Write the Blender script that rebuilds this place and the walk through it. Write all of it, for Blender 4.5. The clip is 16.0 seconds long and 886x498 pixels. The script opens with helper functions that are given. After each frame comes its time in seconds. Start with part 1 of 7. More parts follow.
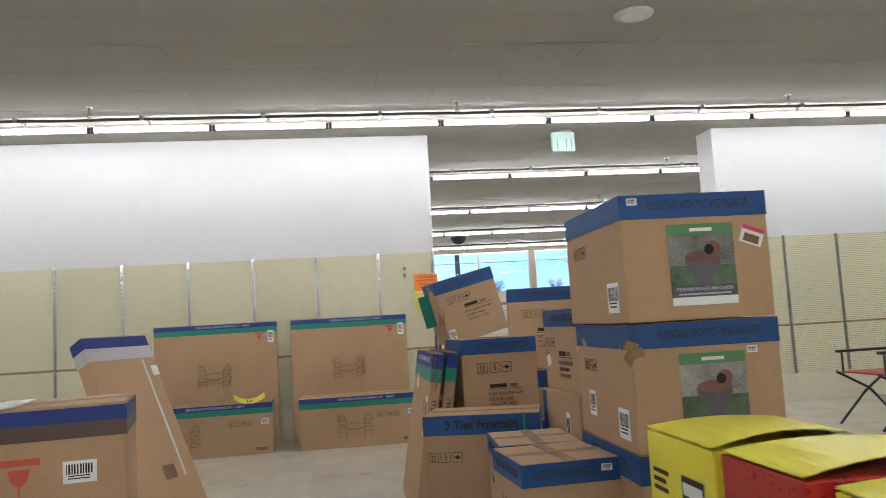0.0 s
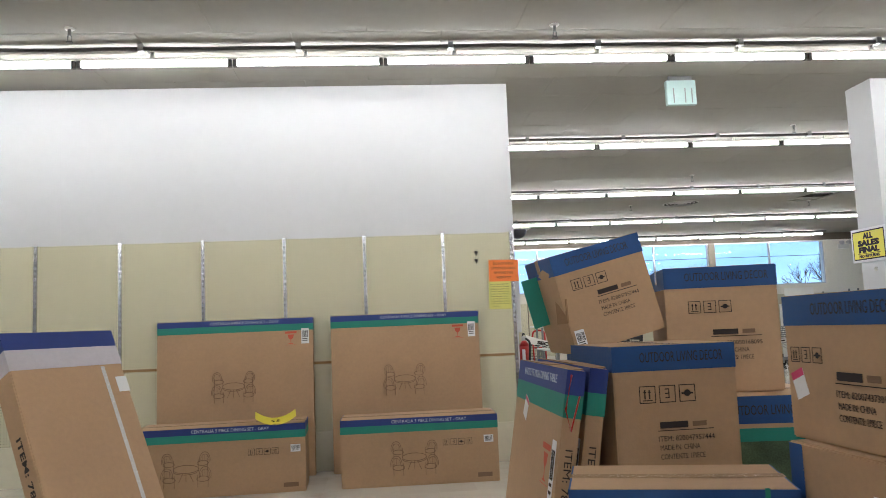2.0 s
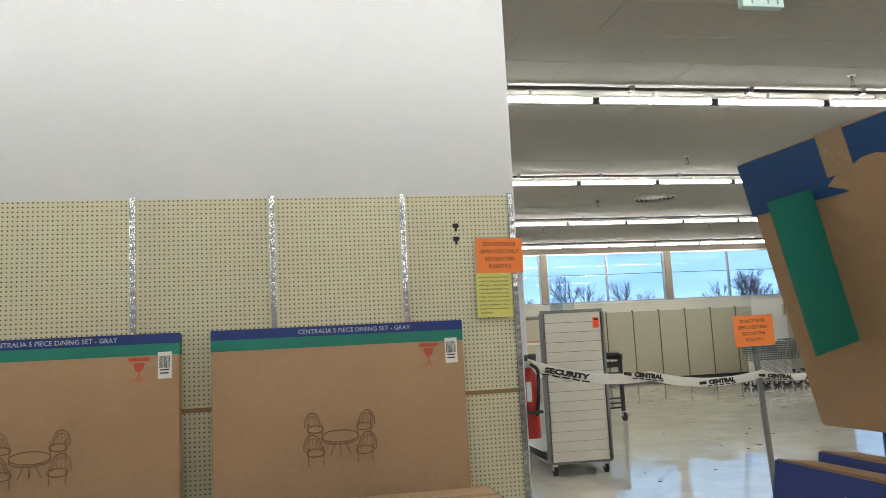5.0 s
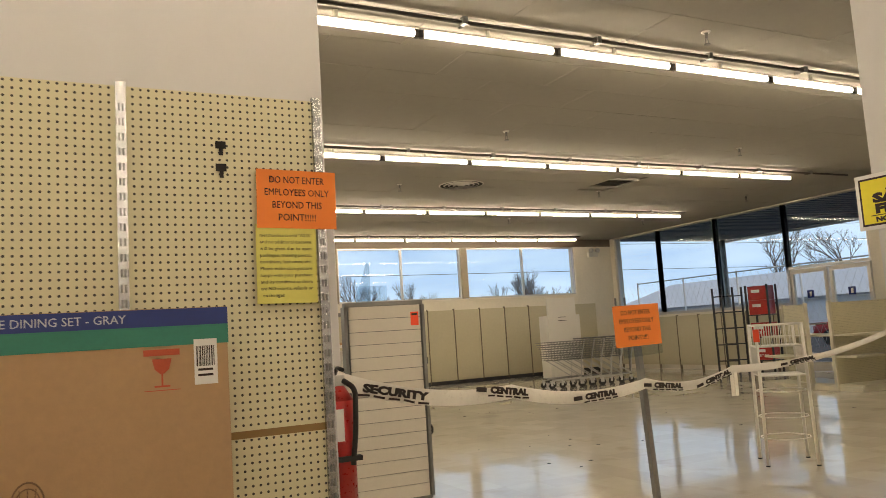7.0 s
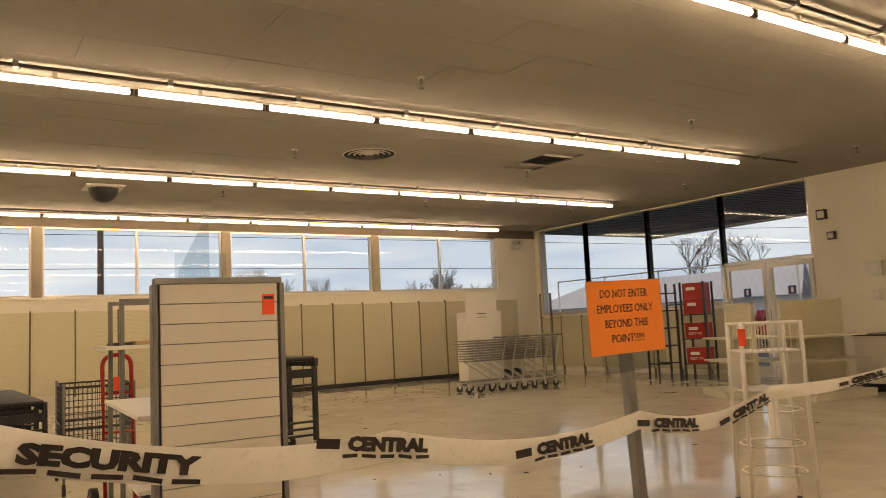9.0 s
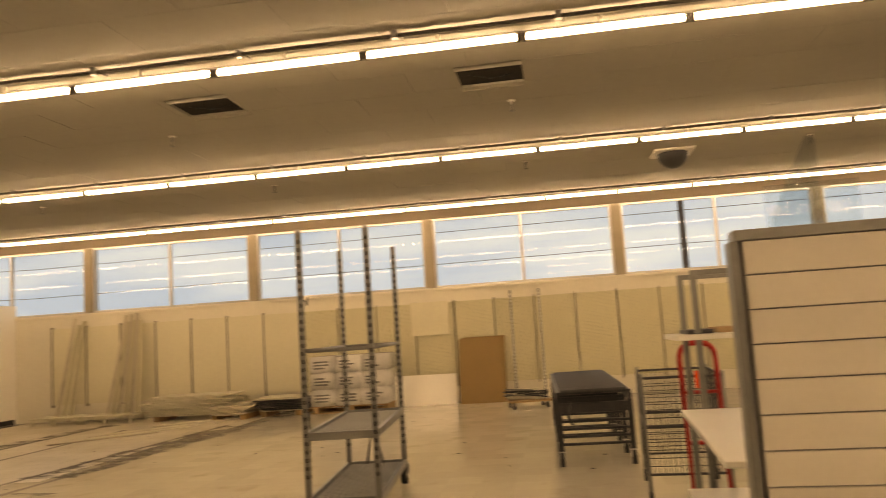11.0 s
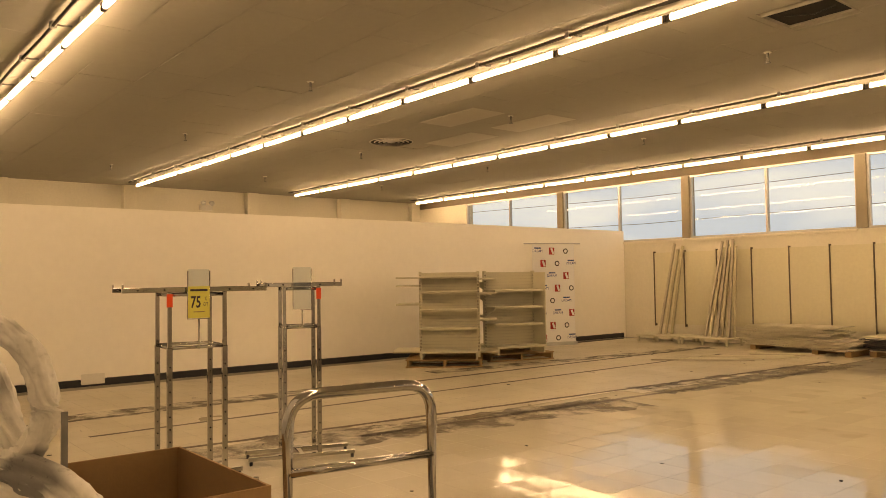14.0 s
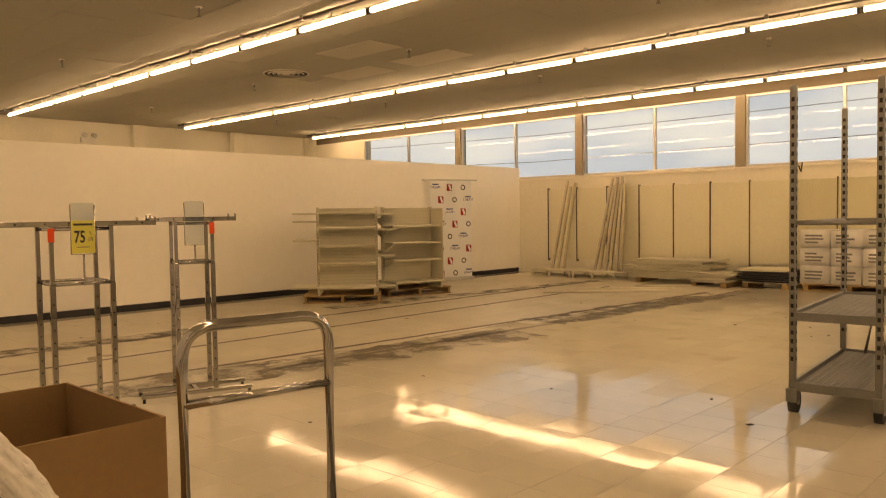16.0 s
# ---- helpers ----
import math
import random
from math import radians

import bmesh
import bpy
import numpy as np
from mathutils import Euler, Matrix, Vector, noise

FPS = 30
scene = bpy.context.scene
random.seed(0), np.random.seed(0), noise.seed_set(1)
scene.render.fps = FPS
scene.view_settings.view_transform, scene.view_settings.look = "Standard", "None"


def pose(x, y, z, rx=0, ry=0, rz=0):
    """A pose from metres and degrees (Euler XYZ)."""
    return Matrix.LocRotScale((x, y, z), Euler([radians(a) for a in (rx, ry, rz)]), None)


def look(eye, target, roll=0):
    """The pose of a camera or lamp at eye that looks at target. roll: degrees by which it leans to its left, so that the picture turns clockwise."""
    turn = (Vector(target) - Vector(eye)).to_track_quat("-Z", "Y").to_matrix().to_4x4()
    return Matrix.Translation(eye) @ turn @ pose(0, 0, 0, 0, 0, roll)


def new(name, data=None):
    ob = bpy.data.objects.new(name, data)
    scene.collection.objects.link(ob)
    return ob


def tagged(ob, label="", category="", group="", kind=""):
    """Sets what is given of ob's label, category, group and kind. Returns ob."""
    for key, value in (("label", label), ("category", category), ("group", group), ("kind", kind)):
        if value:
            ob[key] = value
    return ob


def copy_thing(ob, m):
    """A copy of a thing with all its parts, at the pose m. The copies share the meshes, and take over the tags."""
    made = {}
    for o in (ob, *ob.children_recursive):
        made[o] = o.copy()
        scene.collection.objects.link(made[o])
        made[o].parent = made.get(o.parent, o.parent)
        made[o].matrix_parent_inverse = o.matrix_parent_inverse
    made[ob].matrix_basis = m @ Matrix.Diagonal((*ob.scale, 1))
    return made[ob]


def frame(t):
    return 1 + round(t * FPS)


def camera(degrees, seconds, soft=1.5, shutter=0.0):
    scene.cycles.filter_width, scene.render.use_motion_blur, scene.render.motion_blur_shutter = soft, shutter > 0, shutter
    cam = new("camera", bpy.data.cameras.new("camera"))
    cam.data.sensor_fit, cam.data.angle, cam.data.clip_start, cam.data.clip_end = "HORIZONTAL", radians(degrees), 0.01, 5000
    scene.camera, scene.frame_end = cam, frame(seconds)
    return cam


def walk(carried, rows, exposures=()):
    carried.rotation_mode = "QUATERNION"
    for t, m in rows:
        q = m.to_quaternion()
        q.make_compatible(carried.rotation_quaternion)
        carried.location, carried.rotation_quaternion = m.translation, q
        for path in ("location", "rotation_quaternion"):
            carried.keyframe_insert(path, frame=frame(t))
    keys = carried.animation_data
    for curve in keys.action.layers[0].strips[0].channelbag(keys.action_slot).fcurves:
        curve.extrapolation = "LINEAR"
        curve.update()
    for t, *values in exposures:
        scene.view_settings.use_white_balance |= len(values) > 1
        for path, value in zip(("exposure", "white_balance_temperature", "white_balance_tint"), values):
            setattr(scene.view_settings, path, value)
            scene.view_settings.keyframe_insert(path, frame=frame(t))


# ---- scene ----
cam = camera(59.5, 16.0, 0.8, 0.2)
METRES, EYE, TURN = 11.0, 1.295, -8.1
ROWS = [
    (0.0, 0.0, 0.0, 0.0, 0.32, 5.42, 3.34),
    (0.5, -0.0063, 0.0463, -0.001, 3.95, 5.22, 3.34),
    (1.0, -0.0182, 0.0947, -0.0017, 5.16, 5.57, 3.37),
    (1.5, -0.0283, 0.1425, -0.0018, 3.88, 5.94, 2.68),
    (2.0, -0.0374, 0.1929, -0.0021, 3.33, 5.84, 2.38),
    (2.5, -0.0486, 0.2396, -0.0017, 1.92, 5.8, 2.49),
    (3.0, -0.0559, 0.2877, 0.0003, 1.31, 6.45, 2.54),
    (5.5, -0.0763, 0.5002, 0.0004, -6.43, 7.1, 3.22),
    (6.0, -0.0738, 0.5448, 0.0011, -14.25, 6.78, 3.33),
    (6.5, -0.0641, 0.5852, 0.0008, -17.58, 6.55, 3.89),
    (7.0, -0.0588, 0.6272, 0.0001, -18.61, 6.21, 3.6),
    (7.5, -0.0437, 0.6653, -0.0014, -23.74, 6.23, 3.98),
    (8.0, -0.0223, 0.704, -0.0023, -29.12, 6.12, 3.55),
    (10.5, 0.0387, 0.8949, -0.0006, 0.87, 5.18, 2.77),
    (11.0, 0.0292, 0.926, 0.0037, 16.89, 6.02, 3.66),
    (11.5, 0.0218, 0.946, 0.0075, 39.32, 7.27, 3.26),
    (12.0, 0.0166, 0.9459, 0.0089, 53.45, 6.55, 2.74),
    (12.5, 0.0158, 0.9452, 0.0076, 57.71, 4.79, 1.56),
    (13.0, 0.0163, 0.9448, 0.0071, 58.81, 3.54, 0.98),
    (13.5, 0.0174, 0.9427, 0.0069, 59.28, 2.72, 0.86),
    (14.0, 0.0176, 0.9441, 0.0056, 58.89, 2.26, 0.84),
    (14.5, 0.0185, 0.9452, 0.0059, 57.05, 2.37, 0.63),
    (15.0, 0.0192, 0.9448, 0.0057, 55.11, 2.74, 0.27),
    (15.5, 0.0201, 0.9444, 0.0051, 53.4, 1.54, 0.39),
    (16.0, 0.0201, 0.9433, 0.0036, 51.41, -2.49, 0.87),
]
EXPO = [
    (0.0, 0.38, 5450, 17), (3.2, 0.29, 5450, 16), (5.4, 0.16, 5800, 12), (6.0, 0.10, 6350, 18), (7.0, 0.04, 7700, 20), (8.0, 0.0, 9200, 25),
    (10.4, -0.13, 12500, 31), (12.0, -0.05, 16000, 32), (14.0, 0.0, 16000, 32), (16.0, -0.08, 16000, 33),
]
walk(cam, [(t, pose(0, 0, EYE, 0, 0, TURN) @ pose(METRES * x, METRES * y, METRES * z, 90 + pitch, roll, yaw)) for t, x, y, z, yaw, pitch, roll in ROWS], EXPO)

# ---- world and large lights ----
TUBE_POWER = 28.0
SKY_GLOW = 1.15
world = bpy.data.worlds.new("overcast")
scene.world = world
world.use_nodes = True
wn = world.node_tree
sky = wn.nodes.new("ShaderNodeTexSky")
sky.sky_type, sky.sun_disc = "NISHITA", False
sky.sun_elevation, sky.sun_rotation = radians(35), radians(200)
sky.air_density, sky.dust_density = 1.3, 3.0
wn.links.new(sky.outputs[0], wn.nodes["Background"].inputs[0])
wn.nodes["Background"].inputs[1].default_value = 0.10
sun = new("sun", bpy.data.lights.new("sun", "SUN"))
sun.data.energy, sun.data.angle, sun.data.color = 0.7, radians(15), (1.0, 0.97, 0.93)
sun.matrix_world = look((0, 0, 30), (-6, 16, 0))


# ---- materials ----
def mat(name, color, rough=0.5, metal=0.0, var=0.12, scale=6.0, bump=0.0, bscale=150.0, fleck=0.0, spec=0.5, alpha=None):
    """Principled surface with two scales of mottling, relief and gloss wear."""
    m = bpy.data.materials.new(name)
    m.use_nodes = True
    n, l = m.node_tree.nodes, m.node_tree.links
    p = n["Principled BSDF"]
    p.inputs["Roughness"].default_value, p.inputs["Metallic"].default_value = rough, metal
    p.inputs["Specular IOR Level"].default_value = spec
    tc = n.new("ShaderNodeTexCoord")
    big, small = n.new("ShaderNodeTexNoise"), n.new("ShaderNodeTexNoise")
    big.inputs["Scale"].default_value, big.inputs["Detail"].default_value = scale * 0.35, 4
    small.inputs["Scale"].default_value, small.inputs["Detail"].default_value = scale * 9, 6
    info = n.new("ShaderNodeObjectInfo")
    add = n.new("ShaderNodeMath")
    add.operation = "MULTIPLY_ADD"
    add.inputs[1].default_value, = (0.6,)
    l.new(big.outputs["Fac"], add.inputs[0])
    half = n.new("ShaderNodeMath")
    half.operation = "MULTIPLY"
    half.inputs[1].default_value = 0.4
    l.new(small.outputs["Fac"], half.inputs[0])
    l.new(half.outputs[0], add.inputs[2])
    for t in (big, small):
        l.new(tc.outputs["Object"], t.inputs["Vector"])
    ramp = n.new("ShaderNodeMapRange")
    ramp.inputs[1].default_value, ramp.inputs[2].default_value = 0.3, 0.7
    ramp.inputs[3].default_value, ramp.inputs[4].default_value = 1 - var, 1 + var
    l.new(add.outputs[0], ramp.inputs[0])
    own = n.new("ShaderNodeMapRange")
    own.inputs[3].default_value, own.inputs[4].default_value = 1 - var * 0.5, 1 + var * 0.5
    l.new(info.outputs["Random"], own.inputs[0])
    mul = n.new("ShaderNodeMath")
    mul.operation = "MULTIPLY"
    l.new(ramp.outputs[0], mul.inputs[0])
    l.new(own.outputs[0], mul.inputs[1])
    mix = n.new("ShaderNodeVectorMath")
    mix.operation = "SCALE"
    mix.inputs[0].default_value = color[:3]
    l.new(mul.outputs[0], mix.inputs["Scale"])
    l.new(mix.outputs[0], p.inputs["Base Color"])
    rr = n.new("ShaderNodeMapRange")
    rr.inputs[3].default_value, rr.inputs[4].default_value = max(rough - 0.1, 0.02), min(rough + 0.1, 1)
    l.new(small.outputs["Fac"], rr.inputs[0])
    l.new(rr.outputs[0], p.inputs["Roughness"])
    if bump:
        b, bt = n.new("ShaderNodeBump"), n.new("ShaderNodeTexNoise")
        bt.inputs["Scale"].default_value, bt.inputs["Detail"].default_value = bscale, 3
        b.inputs["Strength"].default_value, b.inputs["Distance"].default_value = bump, 0.004
        l.new(tc.outputs["Object"], bt.inputs["Vector"])
        l.new(bt.outputs["Fac"], b.inputs["Height"])
        l.new(b.outputs[0], p.inputs["Normal"])
    if alpha is not None:
        p.inputs["Transmission Weight"].default_value = alpha
    return m


def glow(name, color, power):
    m = bpy.data.materials.new(name)
    m.use_nodes = True
    p = m.node_tree.nodes["Principled BSDF"]
    p.inputs["Emission Color"].default_value = (*color, 1)
    p.inputs["Emission Strength"].default_value = power
    return m


def glass(name, color=(0.93, 0.97, 0.98), rough=0.0):
    """Thin window glass: clear, with the mirror gloss of its two faces."""
    m = bpy.data.materials.new(name)
    m.use_nodes = True
    n, l = m.node_tree.nodes, m.node_tree.links
    n.remove(n["Principled BSDF"])
    t, g, lw, mx = (n.new(k) for k in ("ShaderNodeBsdfTransparent", "ShaderNodeBsdfGlossy", "ShaderNodeLayerWeight", "ShaderNodeMixShader"))
    t.inputs[0].default_value = (*color, 1)
    g.inputs["Roughness"].default_value = rough
    lw.inputs["Blend"].default_value = 0.5
    pw, sc = n.new("ShaderNodeMath"), n.new("ShaderNodeMath")
    pw.operation, sc.operation = "POWER", "MULTIPLY_ADD"
    pw.inputs[1].default_value, sc.inputs[1].default_value, sc.inputs[2].default_value = 5.0, 0.6, 0.014
    l.new(lw.outputs["Facing"], pw.inputs[0])
    l.new(pw.outputs[0], sc.inputs[0])
    l.new(sc.outputs[0], mx.inputs[0])
    l.new(t.outputs[0], mx.inputs[1])
    l.new(g.outputs[0], mx.inputs[2])
    l.new(mx.outputs[0], n["Material Output"].inputs[0])
    return m


def pegboard_material(name, color, hole=0.032):
    """Painted hardboard with a grid of round holes one inch apart (local x and z)."""
    m = mat(name, color, 0.55, var=0.06, scale=2.0)
    n, l = m.node_tree.nodes, m.node_tree.links
    p = n["Principled BSDF"]
    tc, sep = n.new("ShaderNodeTexCoord"), n.new("ShaderNodeSeparateXYZ")
    l.new(tc.outputs["Object"], sep.inputs[0])
    sq = []
    for k in (0, 2):
        f = n.new("ShaderNodeMath")
        f.operation = "MULTIPLY"
        f.inputs[1].default_value = 1 / 0.0254
        l.new(sep.outputs[k], f.inputs[0])
        g = n.new("ShaderNodeMath")
        g.operation = "FRACT"
        l.new(f.outputs[0], g.inputs[0])
        h = n.new("ShaderNodeMath")
        h.operation = "SUBTRACT"
        h.inputs[1].default_value = 0.5
        l.new(g.outputs[0], h.inputs[0])
        s = n.new("ShaderNodeMath")
        s.operation = "MULTIPLY"
        l.new(h.outputs[0], s.inputs[0])
        l.new(h.outputs[0], s.inputs[1])
        sq.append(s)
    a = n.new("ShaderNodeMath")
    a.operation = "ADD"
    l.new(sq[0].outputs[0], a.inputs[0])
    l.new(sq[1].outputs[0], a.inputs[1])
    c = n.new("ShaderNodeMath")
    c.operation = "LESS_THAN"
    c.inputs[1].default_value = hole
    l.new(a.outputs[0], c.inputs[0])
    mx = n.new("ShaderNodeMix")
    mx.data_type = "RGBA"
    mx.inputs[7].default_value = (0.05, 0.045, 0.035, 1)
    l.new(c.outputs[0], mx.inputs[0])
    l.new(p.inputs["Base Color"].links[0].from_socket, mx.inputs[6])
    l.new(mx.outputs[2], p.inputs["Base Color"])
    return m


M = {
    # ceiling colour lowered to stand in for shade above the lamp channels
    "ceiling": mat("shade_darkened_ceiling_paint", (0.335, 0.32, 0.275), 0.85, var=0.07, scale=1.2, bump=0.25, bscale=60),
    "white_wall": mat("white_wall_paint", (0.64, 0.637, 0.64), 0.6, var=0.03, scale=1.0, bump=0.08, bscale=90),
    "partition": mat("partition_paint", (0.90, 0.87, 0.80), 0.6, var=0.04, scale=1.2, bump=0.08, bscale=90),
    "cream": mat("cream_masonry_paint", (0.70, 0.66, 0.56), 0.7, var=0.08, scale=2.5, bump=0.25, bscale=50),
    "peg": pegboard_material("cream_pegboard", (0.66, 0.62, 0.42)),
    "peg_pale": pegboard_material("pale_pegboard", (0.58, 0.54, 0.37), 0.014),
    "panel": mat("cream_panel", (0.66, 0.62, 0.47), 0.55, var=0.07, scale=2.0),
    "panel_olive": mat("olive_cream_panel", (0.50, 0.46, 0.32), 0.55, var=0.07, scale=2.0),
    "umber": mat("umber_print", (0.10, 0.065, 0.045), 0.6, var=0.1),
    "black": mat("black_vinyl", (0.015, 0.015, 0.016), 0.4, var=0.2),
    "dark": mat("dark_steel", (0.035, 0.035, 0.038), 0.45, 0.3, var=0.3),
    "void": mat("dark_void", (0.02, 0.018, 0.015), 0.9, var=0.3),
    "zinc": mat("galvanised_steel", (0.46, 0.47, 0.48), 0.22, 0.85, var=0.4, scale=16),
    "greymetal": mat("grey_painted_steel", (0.20, 0.20, 0.19), 0.45, 0.5, var=0.2),
    "ceiling_new": mat("newer_ceiling_panel", (0.47, 0.45, 0.40), 0.85, var=0.06, scale=1.5, bump=0.2, bscale=60),
    "chrome": mat("chrome", (0.46, 0.45, 0.43), 0.07, 1.0, var=0.12, scale=8),
    "alu": mat("aluminium_frame", (0.52, 0.52, 0.50), 0.4, 0.7, var=0.1),
    # brown taken darker so the window head looks shaded beside the last lamp row
    "head": mat("shade_darkened_brown", (0.14, 0.11, 0.075), 0.6, var=0.1),
    "tan_post": mat("tan_mullion_paint", (0.27, 0.23, 0.17), 0.6, var=0.1),
    "card": mat("cardboard", (0.44, 0.285, 0.155), 0.85, var=0.10, scale=5, bump=0.15, bscale=120),
    "card_dark": mat("cardboard_inside", (0.30, 0.18, 0.09), 0.9, var=0.12, scale=5, bump=0.15, bscale=120),
    "tape": mat("packing_tape", (0.44, 0.31, 0.19), 0.25, var=0.1, scale=14),
    "blue": mat("blue_print", (0.011, 0.060, 0.205), 0.6, var=0.14, scale=9),
    "navy": mat("navy_print", (0.018, 0.038, 0.20), 0.6, var=0.12, scale=9),
    "leaf_green": mat("leaf_green_print", (0.10, 0.25, 0.09), 0.6, var=0.08),
    "green": mat("green_print", (0.02, 0.22, 0.16), 0.6, var=0.12, scale=9),
    "lilac": mat("washed_lilac_print", (0.50, 0.46, 0.48), 0.7, var=0.08),
    "ink": mat("black_ink", (0.03, 0.022, 0.02), 0.8, var=0.2, scale=20),
    "ink_pale": mat("faded_ink", (0.20, 0.12, 0.07), 0.85, var=0.2, scale=20),
    "ink_white": mat("white_ink", (0.55, 0.58, 0.65), 0.8, var=0.1, scale=20),
    "red_ink": mat("red_ink", (0.55, 0.10, 0.05), 0.8, var=0.15, scale=20),
    "label": mat("white_label", (0.78, 0.78, 0.77), 0.5, var=0.04),
    "orange": mat("orange_paper", (0.90, 0.24, 0.045), 0.7, var=0.03),
    "neon": mat("neon_sticker", (0.95, 0.09, 0.03), 0.5, var=0.03),
    "yellow_paper": mat("yellow_paper", (0.72, 0.68, 0.18), 0.7, var=0.05),
    "yellow": mat("yellow_gloss_print", (0.82, 0.72, 0.03), 0.35, var=0.05),
    "red": mat("red_gloss_paint", (0.42, 0.018, 0.015), 0.3, var=0.1),
    "pink": mat("pink_label", (0.62, 0.05, 0.14), 0.5, var=0.05),
    "white_metal": mat("white_powder_coat", (0.72, 0.70, 0.64), 0.4, var=0.04),
    "shelf": mat("almond_shelf_steel", (0.61, 0.575, 0.45), 0.42, var=0.05),
    "slat": mat("slatwall_laminate", (0.66, 0.62, 0.54), 0.4, var=0.04),
    "rubber": mat("black_rubber", (0.02, 0.02, 0.02), 0.7, var=0.2),
    "wood": mat("pallet_wood", (0.34, 0.22, 0.11), 0.85, var=0.25, scale=9, bump=0.3),
    "hardboard": mat("brown_hardboard", (0.27, 0.165, 0.06), 0.6, var=0.10),
    "stack": mat("stacked_board", (0.50, 0.45, 0.36), 0.7, var=0.25, scale=7),
    "fixture": mat("fixture_white_enamel", (0.62, 0.60, 0.55), 0.5, var=0.06),
    "conduit": mat("dull_conduit_paint", (0.05, 0.045, 0.038), 0.6, var=0.1),
    "wrap": mat("plastic_film", (0.62, 0.61, 0.58), 0.25, var=0.2, scale=10, bump=0.6, bscale=25),
    "tape_white": mat("white_barrier_film", (0.74, 0.72, 0.66), 0.3, var=0.05, bump=0.3, bscale=40),
    "foliage": mat("printed_foliage", (0.06, 0.10, 0.05), 0.5, var=0.85, scale=16),
    "stone_print": mat("printed_stone", (0.22, 0.215, 0.19), 0.5, var=0.75, scale=14),
    "pot": mat("printed_bowl", (0.11, 0.10, 0.11), 0.5, var=0.3, scale=10),
    "terracotta": mat("printed_terracotta", (0.20, 0.09, 0.06), 0.5, var=0.3, scale=10),
    "tube": glow("lit_tube", (1.0, 0.945, 0.79), TUBE_POWER),
    "glass": glass("window_glass"),
    "acrylic": glass("acrylic_sheet", (0.86, 0.90, 0.92), 0.05),
    "exit_face": mat("pale_green_sign_face", (0.40, 0.54, 0.50), 0.35, var=0.1),
    "asphalt": mat("asphalt", (0.06, 0.06, 0.062), 0.9, var=0.2, scale=2, bump=0.3),
    "siding": mat("white_siding", (0.70, 0.72, 0.75), 0.6, var=0.04),
    "roof_metal": mat("pale_roof", (0.55, 0.60, 0.66), 0.5, var=0.06),
    "bark": mat("grey_bark", (0.10, 0.085, 0.075), 0.9, var=0.3, scale=6),
    "canopy": mat("corrugated_soffit", (0.22, 0.27, 0.33), 0.5, 0.3, var=0.12),
}


